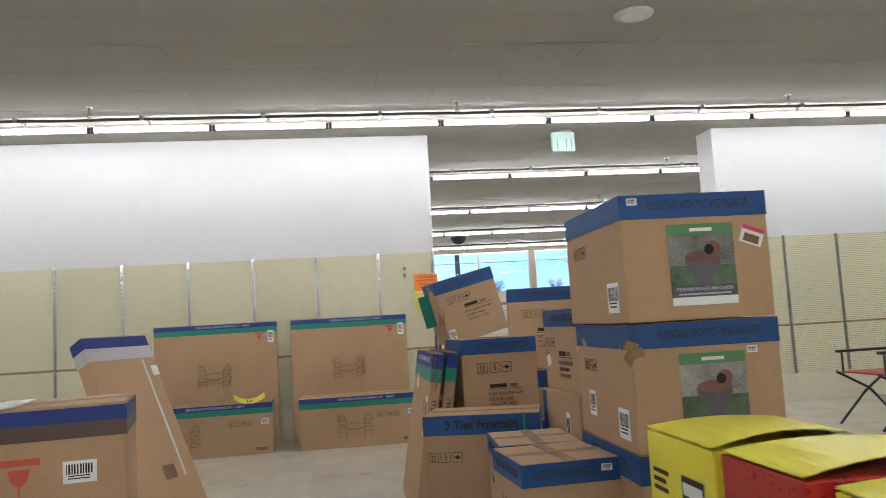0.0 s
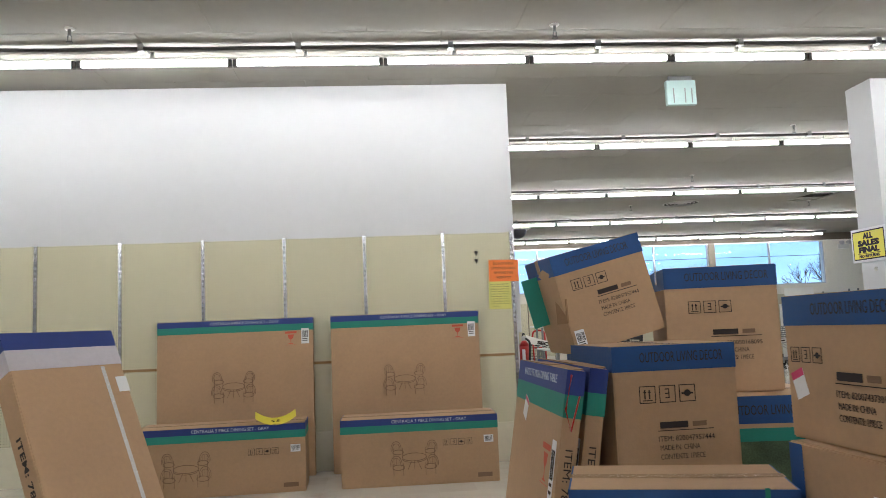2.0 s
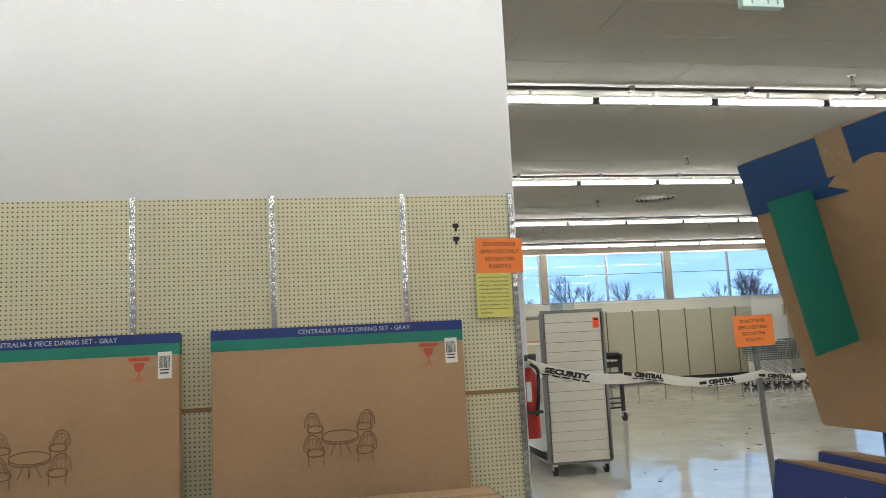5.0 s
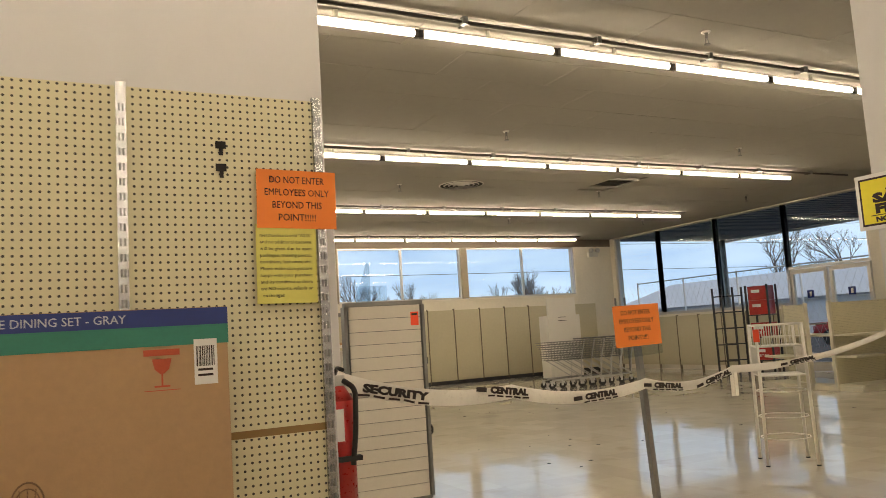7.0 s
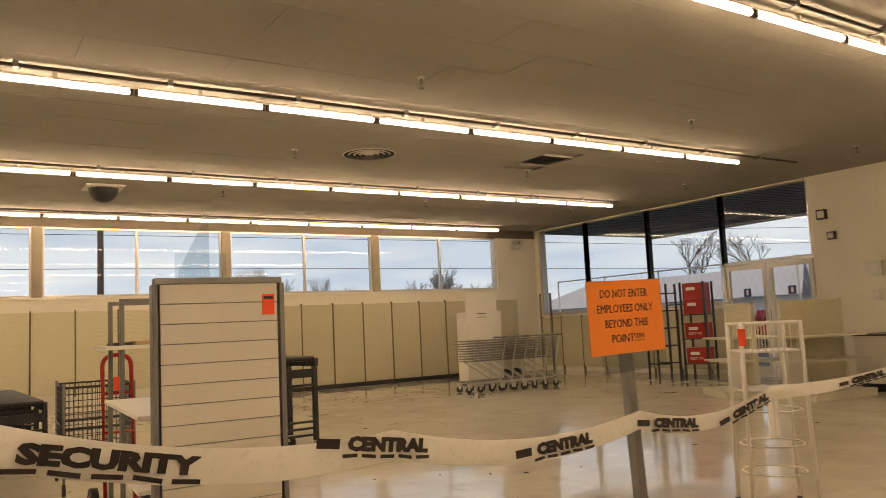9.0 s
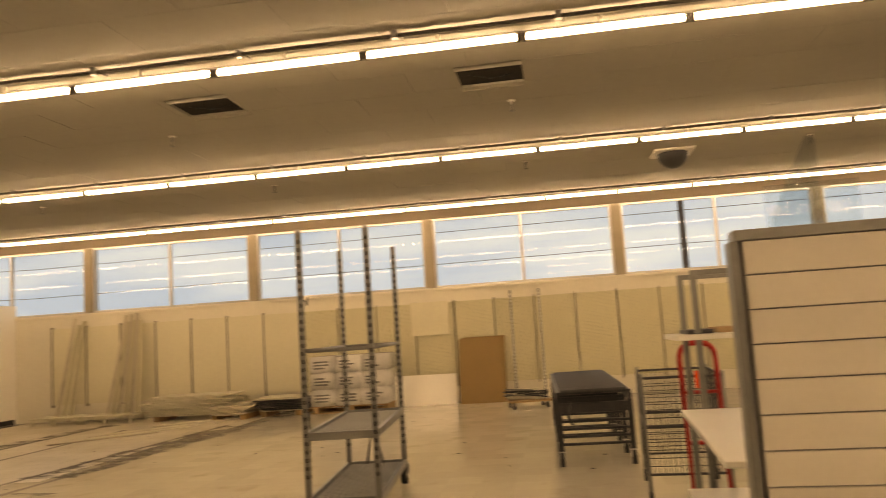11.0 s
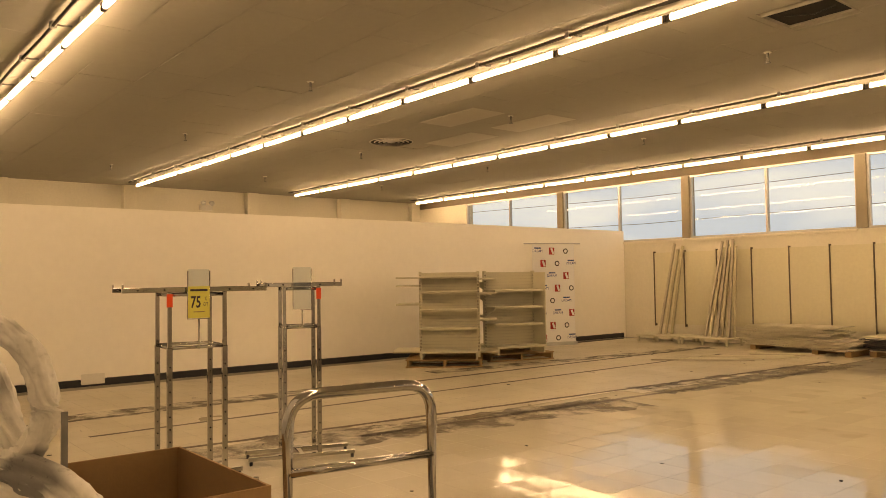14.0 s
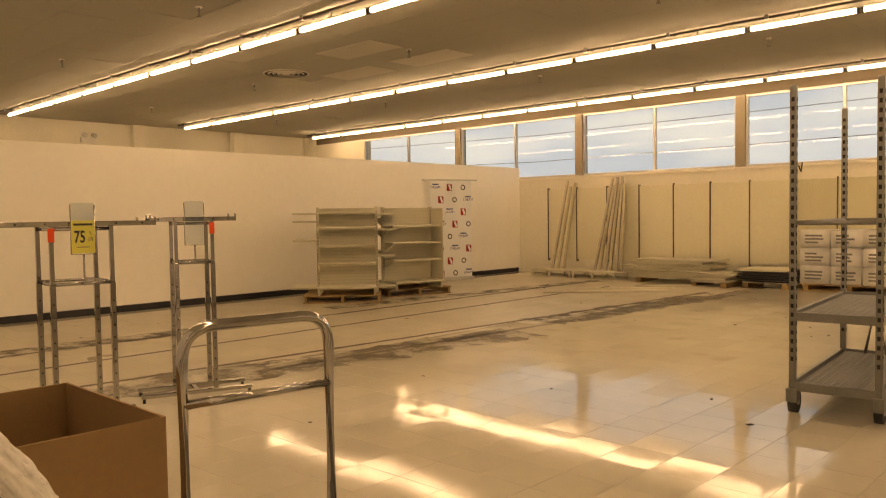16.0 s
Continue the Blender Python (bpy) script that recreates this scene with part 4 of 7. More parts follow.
# flat high-table cartons standing on edge against the stack
for k, (x, y, lean) in enumerate(((0.49, 5.72, 19.0), (0.60, 5.75, 18.0))):
    w, d, h = 1.02, 0.072, 1.10
    e = carton(pose(x, y, 0.0, 0, 0, -90) @ pose(0, 0, 0.0, -lean * 0.5, 0, 0), w, d, h, "flat cardboard high dining table carton standing on edge", ((h - 0.10, h - 0.002, "navy"), (h - 0.19, h - 0.10, "green")), 41 + k, "table_carton", tape=False, group="flat table cartons")
    letters("BARTLETT HIGH DINING TABLE", 0.05, "printed_title", "ink_white", e, face(w, d, "front", 0.0, h - 0.05), 0.7)
    fragile(e, face(w, d, "front", 0.30, h - 0.42), 0.10)
    barcode(e, face(w, d, "front", 0.43, h - 0.42), 0.07, 0.26, 43 + k)
    tg = put("security_tag", plate(0.09, 0.10), "label", e, face(w, d, "front", -0.22, h - 0.22) @ pose(0, 0, 0, 0, 0, -18), "white and pink clearance sticker")
    part("tag_stripe", box(-0.045, 0.03, 0.001, 0.045, 0.05, 0.0015), "pink", tg)
    letters("ITEM: 7800257", 0.042, "printed_text", "ink", e, face(w, d, "right", 0.0, 0.62) @ pose(0, 0, 0, 0, 0, -90), 0.34)
    for q in (-0.34, 0.0, 0.33):
        part("flap", box(q - 0.17, -0.035, 0, q + 0.165, 0.03, 0.004, 0, pose(0, 0, h + 0.004, 7 + 14 * q, 2 * q, 0)), "card_dark", e, "loose creased top flap")
    if not k:
        part("red_string", pipe([(w / 2 + 0.006, -0.02, h - 0.02), (w / 2 + 0.008, -0.03, h - 0.16), (w / 2 + 0.007, 0.0, h - 0.24), (w / 2 + 0.008, 0.02, h - 0.10)], 0.004, 6), "red", e)

# stack behind: two below, crushed ones above
w, d, h = 0.62, 0.56, 0.585
e = carton(pose(1.10, 5.57, 0, 0, 0, 2), w, d, h, "lower tan cardboard carton with blue band in a stack", ((h - 0.1, h - 0.002, "blue"),), 51, group="decor cartons")
w, d, h = 0.53, 0.55, 0.58
e = carton(pose(1.085, 5.56, 0.588, 0, 0, 3), w, d, h, "tan cardboard decor carton with blue band and black lettering", ((h - 0.105, h - 0.002, "blue"),), 52, group="decor cartons")
letters(OLD, 0.06, "printed_title", "ink", e, face(w, d, "front", 0.03, h - 0.052), 0.36)
icons(e, face(w, d, "front", -0.16, h - 0.235), 3, 0.07)
item_print(e, w, d, h, "front", 0.03, 0.20)
w, d, h = 0.52, 0.44, 0.60
e = carton(pose(1.17, 6.10, 0, 0, 0, -2), w, d, h, "lower tan cardboard carton with blue band in a stack", ((h - 0.1, h - 0.002, "blue"),), 53, group="decor cartons")
w, d, h = 0.50, 0.42, 0.55
e = carton(pose(1.15, 6.10, 0.603, 0, 0, -2), w, d, h, "tan cardboard decor carton half hidden in a stack", ((h - 0.1, h - 0.002, "blue"),), 54, group="decor cartons")
letters(OLD, 0.055, "printed_title", "ink", e, face(w, d, "front", 0.1, h - 0.05), 0.36)

w, d, h = 0.48, 0.46, 0.50
e = carton(pose(1.08, 6.17, 1.172, 0, -14, 4), w, d, h, "crushed tilted cardboard decor carton with blue band on a stack", ((h - 0.10, h - 0.002, "blue"),), 55, group="decor cartons")
letters(OLD, 0.055, "printed_title", "ink", e, face(w, d, "front", 0.0, h - 0.05), 0.34)
icons(e, face(w, d, "front", -0.17, h - 0.195), 3, 0.055)
item_print(e, w, d, h, "front", 0.05, 0.215, k=0.9)
barcode(e, face(w, d, "front", -0.2, 0.07), 0.05, 0.09, 56)
part("green_flap", box(-w / 2 - 0.09, d / 2 - 0.16, h - 0.34, -w / 2 - 0.002, d / 2 - 0.155, h - 0.08), "green", e, "loose green printed flap")
cr = bmesh.new()
add_box(cr, -0.004, -0.10, -0.06, 0.004, 0.02, 0.06, 0, pose(-w / 2 - 0.004, -d / 2 + 0.09, 0.22, 0, 12, 8))
part("crease", cr, "card_dark", e)

w, d, h = 0.54, 0.50, 0.62
e = carton(pose(1.64, 6.12, 0.903, 0, 0, -12), w, d, h, "tan cardboard decor carton with blue band and item print", ((h - 0.105, h - 0.002, "blue"),), 57, group="decor cartons")
letters(OLD, 0.06, "printed_title", "ink", e, face(w, d, "front", 0.03, h - 0.052), 0.40)
icons(e, face(w, d, "front", -0.16, h - 0.23), 3, 0.06)
item_print(e, w, d, h, "front", 0.06, 0.24, "920050168095")
w, d, h = 0.62, 0.62, 0.45
e = carton(pose(1.72, 6.00, 0, 0, 0, -10), w, d, h, "lower tan cardboard carton in a stack", (), 58, group="decor cartons")
e = carton(pose(1.72, 5.98, 0.452, 0, 0, -10), w, d, h - 0.002, "tan cardboard carton with blue band and leafy picture", ((h - 0.13, h - 0.004, "blue"),), 59, group="decor cartons")
letters(OLD, 0.065, "printed_title", "ink", e, face(w, d, "front", 0.05, h - 0.07), 0.44)
put("photo_header", plate(0.34, 0.06), "green", e, face(w, d, "front", 0.0, h - 0.18))
put("photo_print", plate(0.34, 0.2), "foliage", e, face(w, d, "front", 0.0, h - 0.31), "printed picture of green foliage")

# stack beside the fountain cartons
w, d, h = 0.55, 0.72, 0.47
e = carton(pose(1.56, 4.36, 0.862, 0, 0, 2), w, d, h, "tan cardboard decor carton with blue band and labels", ((h - 0.10, h - 0.002, "blue"),), 61, group="decor cartons")
letters(OLD, 0.055, "printed_title", "ink", e, face(w, d, "left", 0.0, h - 0.05), 0.4)
icons(e, face(w, d, "left", -0.33, h - 0.22), 3, 0.05)
item_print(e, w, d, h, "left", 0.02, 0.16, "820074373015")
barcode(e, face(w, d, "left", 0.27, 0.30), 0.07, 0.12, 62)
tg = put("security_tag", plate(0.07, 0.09), "label", e, face(w, d, "left", -0.29, 0.18) @ pose(0, 0, 0, 0, 0, 20), "white and pink clearance sticker")
part("tag_stripe", box(-0.035, 0.02, 0.001, 0.035, 0.045, 0.0015), "pink", tg)
w, d, h = 0.56, 0.62, 0.40
e = carton(pose(1.52, 4.36, 0.46, 0, 0, 3), w, d, h, "tan cardboard carton with a blue end stripe", (), 63, group="decor cartons")
put("printed_stripe", plate(0.07, h - 0.01), "blue", e, face(w, d, "left", -0.27, h / 2))
barcode(e, face(w, d, "left", 0.12, 0.2), 0.06, 0.2, 64)
e = carton(pose(1.54, 4.36, 0, 0, 0, -2), 0.6, 0.66, 0.457, "lower tan cardboard carton in a stack", (), 65, group="decor cartons")

# near cartons on the other side of the aisle
w, d, h = 0.95, 0.44, 1.10
e = carton(pose(-1.20, 2.83, 0, 0, 0, 10), w, d, h, "tall tan cardboard carton with navy band and fragile mark", ((h - 0.055, h - 0.008, "navy"), (h - 0.105, h - 0.055, "umber")), 71, group="cartons across the aisle")
fragile(e, face(w, d, "front", 0.16, h - 0.24), 0.085)
barcode(e, face(w, d, "front", 0.335, h - 0.21), 0.10, 0.07, 72)
barcode(e, face(w, d, "front", 0.35, h - 0.34), 0.10, 0.07, 73)
for q in (-0.3, 0.1):
    part("torn_tape", box(q - 0.05, -0.2, h + 0.003, q + 0.04, 0.2, h + 0.005), "wrap", e, "clear torn packing tape")

w, d, h = 0.56, 0.13, 1.43
e = carton(pose(-1.145, 5.66, 0.0, 0, 0, 54) @ pose(0, 0, 0.030, -27.0, 0, 0), w, d, h, "tall leaning flat cardboard carton, torn and taped", ((h - 0.09, h - 0.004, "navy"), (h - 0.19, h - 0.09, "lilac")), 74, "leaning_carton", tape=False, group="cartons across the aisle")
part("torn_tape", box(w / 2 - 0.12, -d / 2 - 0.003, 0.3, w / 2 - 0.10, -d / 2 - 0.0022, h - 0.2), "wrap", e, "clear torn packing tape")
put("drawing", plate(0.10, 0.10), "ink_pale", e, face(w, d, "front", 0.05, 0.35))
letters("ITEM: 7800358", 0.05, "printed_text", "ink", e, face(w, d, "left", 0.0, 0.72) @ pose(0, 0, 0, 0, 0, -90), 0.46, "", 0.001)
put("white_label", plate(0.06, 0.08), "label", e, face(w, d, "front", w / 2 - 0.03, h - 0.30))
w, d, h = 0.72, 0.55, 0.43
e = carton(pose(-2.12, 6.02, 0, 0, 0, 10), w, d, h, "low cardboard dining set carton under loose film", ((h - 0.11, h - 0.004, "navy"),), 76, group="cartons across the aisle")
letters("DINING SET", 0.06, "printed_title", "ink_white", e, face(w, d, "front", 0.1, h - 0.055), 0.3)
fb = bmesh.new()
bmesh.ops.create_grid(fb, x_segments=16, y_segments=12, size=0.5)
for v in fb.verts:
    v.co = Vector((v.co.x * 0.70, v.co.y * 0.5, 0.003 + 0.16 * abs(noise.noise(Vector((v.co.x * 7, v.co.y * 7, 2.0))))))
fm = smooth(part("loose_film", fb, "wrap"))
fm.matrix_world = pose(-2.12, 6.02, h + 0.003, 0, 0, 10)
tagged(fm, "crumpled clear plastic film lying on a low carton", "plastic film")


# bright yellow and red toy cartons
def toy_box(m, w, d, h, side_col, label, seed):
    e = thing("toy_carton", m, label, "box", "yellow toy cartons")
    part("body", box(-w / 2, -d / 2, 0, w / 2, d / 2, h, 0.006), side_col, e)
    t = bmesh.new()
    n = 8
    for i in range(n):
        for (u0, u1) in ((i / n, (i + 1) / n),):
            z = [0.035 * math.sin(math.pi * u) for u in (u0, u1)]
            v = [t.verts.new(p) for p in ((-w / 2 + w * u0, -d / 2 + 0.01, h + 0.010 + z[0]), (-w / 2 + w * u1, -d / 2 + 0.01, h + 0.010 + z[1]), (-w / 2 + w * u1, d / 2, h + 0.012 + z[1] * 0.5), (-w / 2 + w * u0, d / 2, h + 0.012 + z[0] * 0.5))]
            t.faces.new(v)
            v = [t.verts.new(p.co - Vector((0, 0, 0.004))) for p in v]
            t.faces.new(v[::-1])
    part("bowed_lid", t, "yellow", e, "bowed glossy yellow lid flap")
    return e


w, d, h = 0.50, 0.52, 0.87
e = toy_box(pose(1.335, 2.46, 0, 0, 0, -1), w, d, h, "yellow", "glossy yellow toy carton with black and red prints", 81)
put("picture_panel", plate(0.34, 0.30), "ink", e, face(w, d, "left", 0.02, h - 0.42))
put("picture_red", plate(0.28, 0.10), "red", e, face(w, d, "left", 0.02, h - 0.35) @ pose(0, 0, 0.001))
put("picture_green", plate(0.28, 0.12), "foliage", e, face(w, d, "left", 0.02, h - 0.48) @ pose(0, 0, 0.001))
put("brand_block", plate(0.16, 0.10), "ink", e, face(w, d, "left", 0.10, h - 0.16))
put("brand_bar", plate(0.14, 0.04), "label", e, face(w, d, "left", 0.10, h - 0.15) @ pose(0, 0, 0.001))
bars(e, face(w, d, "left", -0.15, h - 0.16), 0.13, 0.09, 3, "ink")
e = toy_box(pose(1.36, 1.95, 0, 0, 0, -1), 0.56, 0.42, 0.87, "red", "glossy red toy carton with a bowed yellow lid", 82)
e = toy_box(pose(1.42, 1.50, 0, 0, 0, -3), 0.60, 0.40, 0.85, "yellow", "glossy yellow toy carton with a bowed lid", 83)


# folding red chair across the floor
def sling_chair(m):
    e = thing("folding_chair", m, "red sling folding chair with a black tube frame", "chair")
    smooth(part("seat", box(-0.26, -0.24, 0.46, 0.26, 0.26, 0.475, 0.005), "red", e))
    part("backrest", box(-0.26, -0.006, 0, 0.26, 0.006, 0.5, 0.004, pose(0, 0.27, 0.47, -14)), "red", e)
    for sx in (-0.28, 0.28):
        part("leg", pipe([(sx, 0.30, 0.0), (sx, 0.05, 0.3), (sx, -0.27, 0.47)], 0.012, 8, 0.05), "black", e)
        part("leg", pipe([(sx, -0.28, 0.0), (sx, 0.0, 0.28), (sx, 0.27, 0.47), (sx, 0.40, 0.98)], 0.012, 8, 0.05), "black", e)
        part("armrest", box(sx - 0.025, -0.25, 0.64, sx + 0.025, 0.30, 0.665, 0.006), "black", e)
        part("arm_post", rod((sx, -0.2, 0.44), (sx, -0.2, 0.64), 0.01, 8), "black", e)
    return e


sling_chair(pose(5.50, 7.3, 0, 0, 0, -90) @ Matrix.Scale(1.15, 4))


# ---- notices, tape and extinguisher at the opening ----
e = thing("orange_notice", pose(1.125, WALL_Y - 0.024, 1.805, 0, 1.0, 0), "orange paper notice pinned to the pegboard end", "notice", "orange notices")
part("sheet", box(-0.145, -0.003, -0.105, 0.145, -0.001, 0.105), "orange", e)
for i, t in enumerate(("DO NOT ENTER", "EMPLOYEES ONLY", "BEYOND THIS", "POINT!!!!!")):
    letters(t, 0.035, "printed_text", "ink", e, pose(0, -0.0036, 0.068 - 0.045 * i, 90), (0.20, 0.235, 0.18, 0.135)[i])
e = thing("yellow_notice", pose(1.08, WALL_Y - 0.022, 1.575, 0, 0.6, 0), "yellow paper sale notice below the orange one", "notice")
part("sheet", box(-0.108, -0.002, -0.14, 0.108, -0.0005, 0.14), "yellow_paper", e)
for i, t in enumerate(("merchandise is sold \"AS IS\"", "and no additional discount", "will be given due to open", "packages, missing pieces,", "condition, last ones, etc.", "Please make sure you are", "happy with your purchase", "and its condition as there", "are NO returns, refunds or", "exchanges")):
    letters(t, 0.017, "printed_text", "ink", e, pose(-0.002 if i < 9 else -0.05, -0.0026, 0.10 - 0.0235 * i, 90), 0.185 if i < 9 else 0.075)
e = thing("wall_socket", pose(0.866, WALL_Y - 0.006, 1.965), "pair of torn dark hook holes in the pegboard", "torn hole")
for dz in (0.03, -0.05):
    b = box(-0.018, -0.001, dz - 0.012, 0.018, 0.001, dz + 0.014)
    add_box(b, -0.006, -0.001, dz - 0.035, 0.008, 0.001, dz - 0.01)
    part("hole", b, "void", e)

e = thing("sale_sign", pose(5.085, 9.89, 1.965, 0, 0, -90), "yellow and black all sales final sign on the wall end", "sign")
part("board", box(-0.29, -0.006, -0.18, 0.29, 0.0, 0.18, 0.002), "label", e)
part("border", box(-0.265, -0.0075, -0.155, 0.265, -0.006, 0.155), "ink", e)
part("panel", box(-0.252, -0.0085, -0.142, 0.252, -0.0075, 0.142), "yellow", e)
for t, s, z, w in (("ALL", 0.10, 0.093, 0.17), ("SALES", 0.10, 0.018, 0.36), ("FINAL", 0.10, -0.052, 0.34)):
    letters(t, s * 0.78, "printed_text", "ink", e, pose(0, -0.0092, z, 90), w, "", 0.0055)
letters("NO RETURNS", 0.04, "printed_text", "ink", e, pose(0, -0.0092, -0.118, 90), 0.34, "", 0.0025)
part("rule", box(-0.2, -0.0092, -0.093, 0.2, -0.0085, -0.088), "ink", e)

e = thing("wall_end_panel", pose(5.099, 9.86, 0, 0, 0, -90), "white painted board on the wall end below the sale sign", "panel")
part("board", box(-0.19, -0.014, 0.002, 0.19, 0.0, 1.775, 0.003), "white_wall", e)
smooth(part("knob", rod((0.05, -0.022, 1.70), (0.05, -0.014, 1.70), 0.024, 18), "fixture", e))

# sign on a pole
e = thing("pole_sign", pose(3.22, 10.22, 0, 0, -3, 0), "orange notice in a clear holder on a grey steel pole", "sign stand", "orange notices")
part("base_plate", box(-0.16, -0.16, 0.0, 0.16, 0.16, 0.02, 0.006), "greymetal", e)
part("pole", box(-0.016, -0.016, 0.02, 0.016, 0.016, 1.2, 0.003), "greymetal", e)
g = part("clear_holder", box(-0.115, -0.022, 1.11, 0.155, -0.018, 1.24), "acrylic", e)
sh = part("sheet", box(-0.20, -0.028, 1.165, 0.115, -0.025, 1.385, 0, Matrix.Rotation(0.03, 4, "Y")), "orange", e, "bent orange paper sheet")
for i, t in enumerate(("DO NOT ENTER", "EMPLOYEES ONLY", "BEYOND THIS", "POINT!!!!!")):
    letters(t, 0.035, "printed_text", "ink", sh, pose(-0.008, -0.0286, 1.345 - 0.045 * i, 90, 2), (0.20, 0.235, 0.18, 0.135)[i])


# barrier tape strung across
def ribbon(name, pts, h0, h1, label, texts):
    e = thing(name, pose(0, 0, 0), label, "barrier tape", "white barrier tapes")
    b = bmesh.new()
    n = 40
    way = []
    for i in range(len(pts) - 1):
        for k in range(n):
            u = k / n
            p = Vector(pts[i]).lerp(Vector(pts[i + 1]), u)
            p.z -= 0.05 * 4 * u * (1 - u)
            way.append(p)
    way.append(Vector(pts[-1]))
    up = []
    for k, p in enumerate(way):
        q = k / len(way)
        h = h0 + (h1 - h0) * q
        tw = noise.noise(Vector((k * 0.13, 0, 0))) * 0.012
        top = p + Vector((0, tw, h / 2))
        mid = p + Vector((0, -0.008 + tw * 0.4, 0))
        bot = p + Vector((0, -tw, -h / 2))
        up.append([b.verts.new(v) for v in (top, mid, bot)] + [b.verts.new(v + Vector((0, 0.0015, 0))) for v in (top, mid, bot)])
    for a, c in zip(up, up[1:]):
        for i, j in ((0, 1), (1, 2)):
            b.faces.new((a[i], a[j], c[j], c[i])).smooth = True
            b.faces.new((a[3 + i], c[3 + i], c[3 + j], a[3 + j])).smooth = True
    part("film", b, "tape_white", e)
    for u, t, w, s in texts:
        k = int(u * (len(way) - 1))
        a, c = way[k], way[min(k + 3, len(way) - 1)]
        d = (c - a).normalized()
        ang = math.degrees(math.asin(max(-1, min(1, d.z))))
        yaw = math.degrees(math.atan2(d.y, d.x))
        m = pose(a.x, a.y - 0.013, a.z + 0.004, 90, 0, yaw) @ pose(0, 0, 0, 0, 0, ang)
        letters(t, s, "printed_text", "ink", e, m, w, "", 0.003)
        if t == "CENTRAL":
            put("brand_block", plate(w * 0.26, s * 0.55), "ink", e, m @ pose(-w * 0.72, 0, 0))
        for q in range(5):
            put("printed_shade", plate(w * 0.17, s * 0.20), "ink", e, m @ pose(-w * 0.46 + w * 0.225 * q, -s * 0.62, -0.0005, 0, 0, (4, -3, 2, -5, 3)[q]))
    return e


ribbon("barrier_tape", [(1.40, 10.06, 1.13), (2.3, 10.14, 1.0), (3.16, 10.18, 0.965), (3.80, 10.18, 0.99), (5.085, 10.06, 1.14)], 0.078, 0.032, "white plastic barrier tape with black lettering strung across the opening",
       ((0.075, "SECURITY", 0.33, 0.046), (0.245, "CENTRAL", 0.22, 0.040), (0.41, "CENTRAL", 0.21, 0.038), (0.56, "CENTRAL", 0.20, 0.034), (0.70, "CENTRAL", 0.20, 0.030), (0.85, "CENTRAL", 0.20, 0.024)))
tail = bmesh.new()
for dx in (0.0, 0.03):
    add_box(tail, 3.77 + dx, 10.17, 0.84, 3.795 + dx, 10.174, 0.97, 0, None)
tagged(part("tape_tail", tail, "tape_white"), "loose end of white barrier tape hanging from a knot", "barrier tape", "white barrier tapes")

e = thing("fire_extinguisher", pose(1.345, 9.88, 0.68) @ Matrix.Scale(0.76, 4), "red fire extinguisher with black hose hung on the wall end", "fire extinguisher")
eb = rod((0, 0, 0), (0, 0, 0.50), 0.075, 24)
smooth(part("cylinder", eb, "red", e))
smooth(part("shoulder", rod((0, 0, 0.50), (0, 0, 0.575), 0.075, 24, 0.028), "red", e))
part("valve", box(-0.03, -0.02, 0.57, 0.03, 0.02, 0.63, 0.006), "alu", e)
part("handle", pipe([(-0.02, 0, 0.63), (-0.02, -0.05, 0.67), (-0.02, -0.13, 0.66)], 0.011, 8, 0.02), "black", e)
part("hose", pipe([(0.02, -0.02, 0.60), (0.06, -0.085, 0.56), (0.05, -0.092, 0.35), (0.03, -0.088, 0.18)], 0.014, 10, 0.04), "rubber", e)
part("hose_clip", box(-0.078, -0.105, 0.2, 0.078, -0.06, 0.225, 0.004), "rubber", e)
part("instruction_label", box(-0.045, -0.0785, 0.30, -0.005, -0.066, 0.46), "label", e)
part("bracket", box(-0.118, -0.03, 0.1, -0.07, 0.03, 0.55, 0.004), "greymetal", e)
tagged(part("corner_guard", box(1.2505, 9.68, 1.2, 1.29, 9.76, 1.75, 0.004), "white_wall"), "white corner guard strip on the wall end", "corner guard")


# knotted film on a stanchion beside the walker
M["film_print"] = mat("printed_barrier_film", (0.66, 0.64, 0.59), 0.3, var=0.2, scale=9, bump=0.5, bscale=30)


def print_blotches(m):
    """Smeared grey lettering across the creased film."""
    n, l = m.node_tree.nodes, m.node_tree.links
    p = n["Principled BSDF"]
    tc, nz, r, mx = n.new("ShaderNodeTexCoord"), n.new("ShaderNodeTexNoise"), n.new("ShaderNodeMapRange"), n.new("ShaderNodeMix")
    mx.data_type = "RGBA"
    nz.inputs["Scale"].default_value, nz.inputs["Detail"].default_value = 8, 1
    r.inputs[1].default_value, r.inputs[2].default_value, r.inputs[4].default_value = 0.58, 0.64, 0.8
    l.new(tc.outputs["Object"], nz.inputs["Vector"])
    l.new(nz.outputs["Fac"], r.inputs[0])
    l.new(r.outputs[0], mx.inputs[0])
    l.new(p.inputs["Base Color"].links[0].from_socket, mx.inputs[6])
    mx.inputs[7].default_value = (0.10, 0.095, 0.09, 1)
    l.new(mx.outputs[2], p.inputs["Base Color"])


print_blotches(M["film_print"])


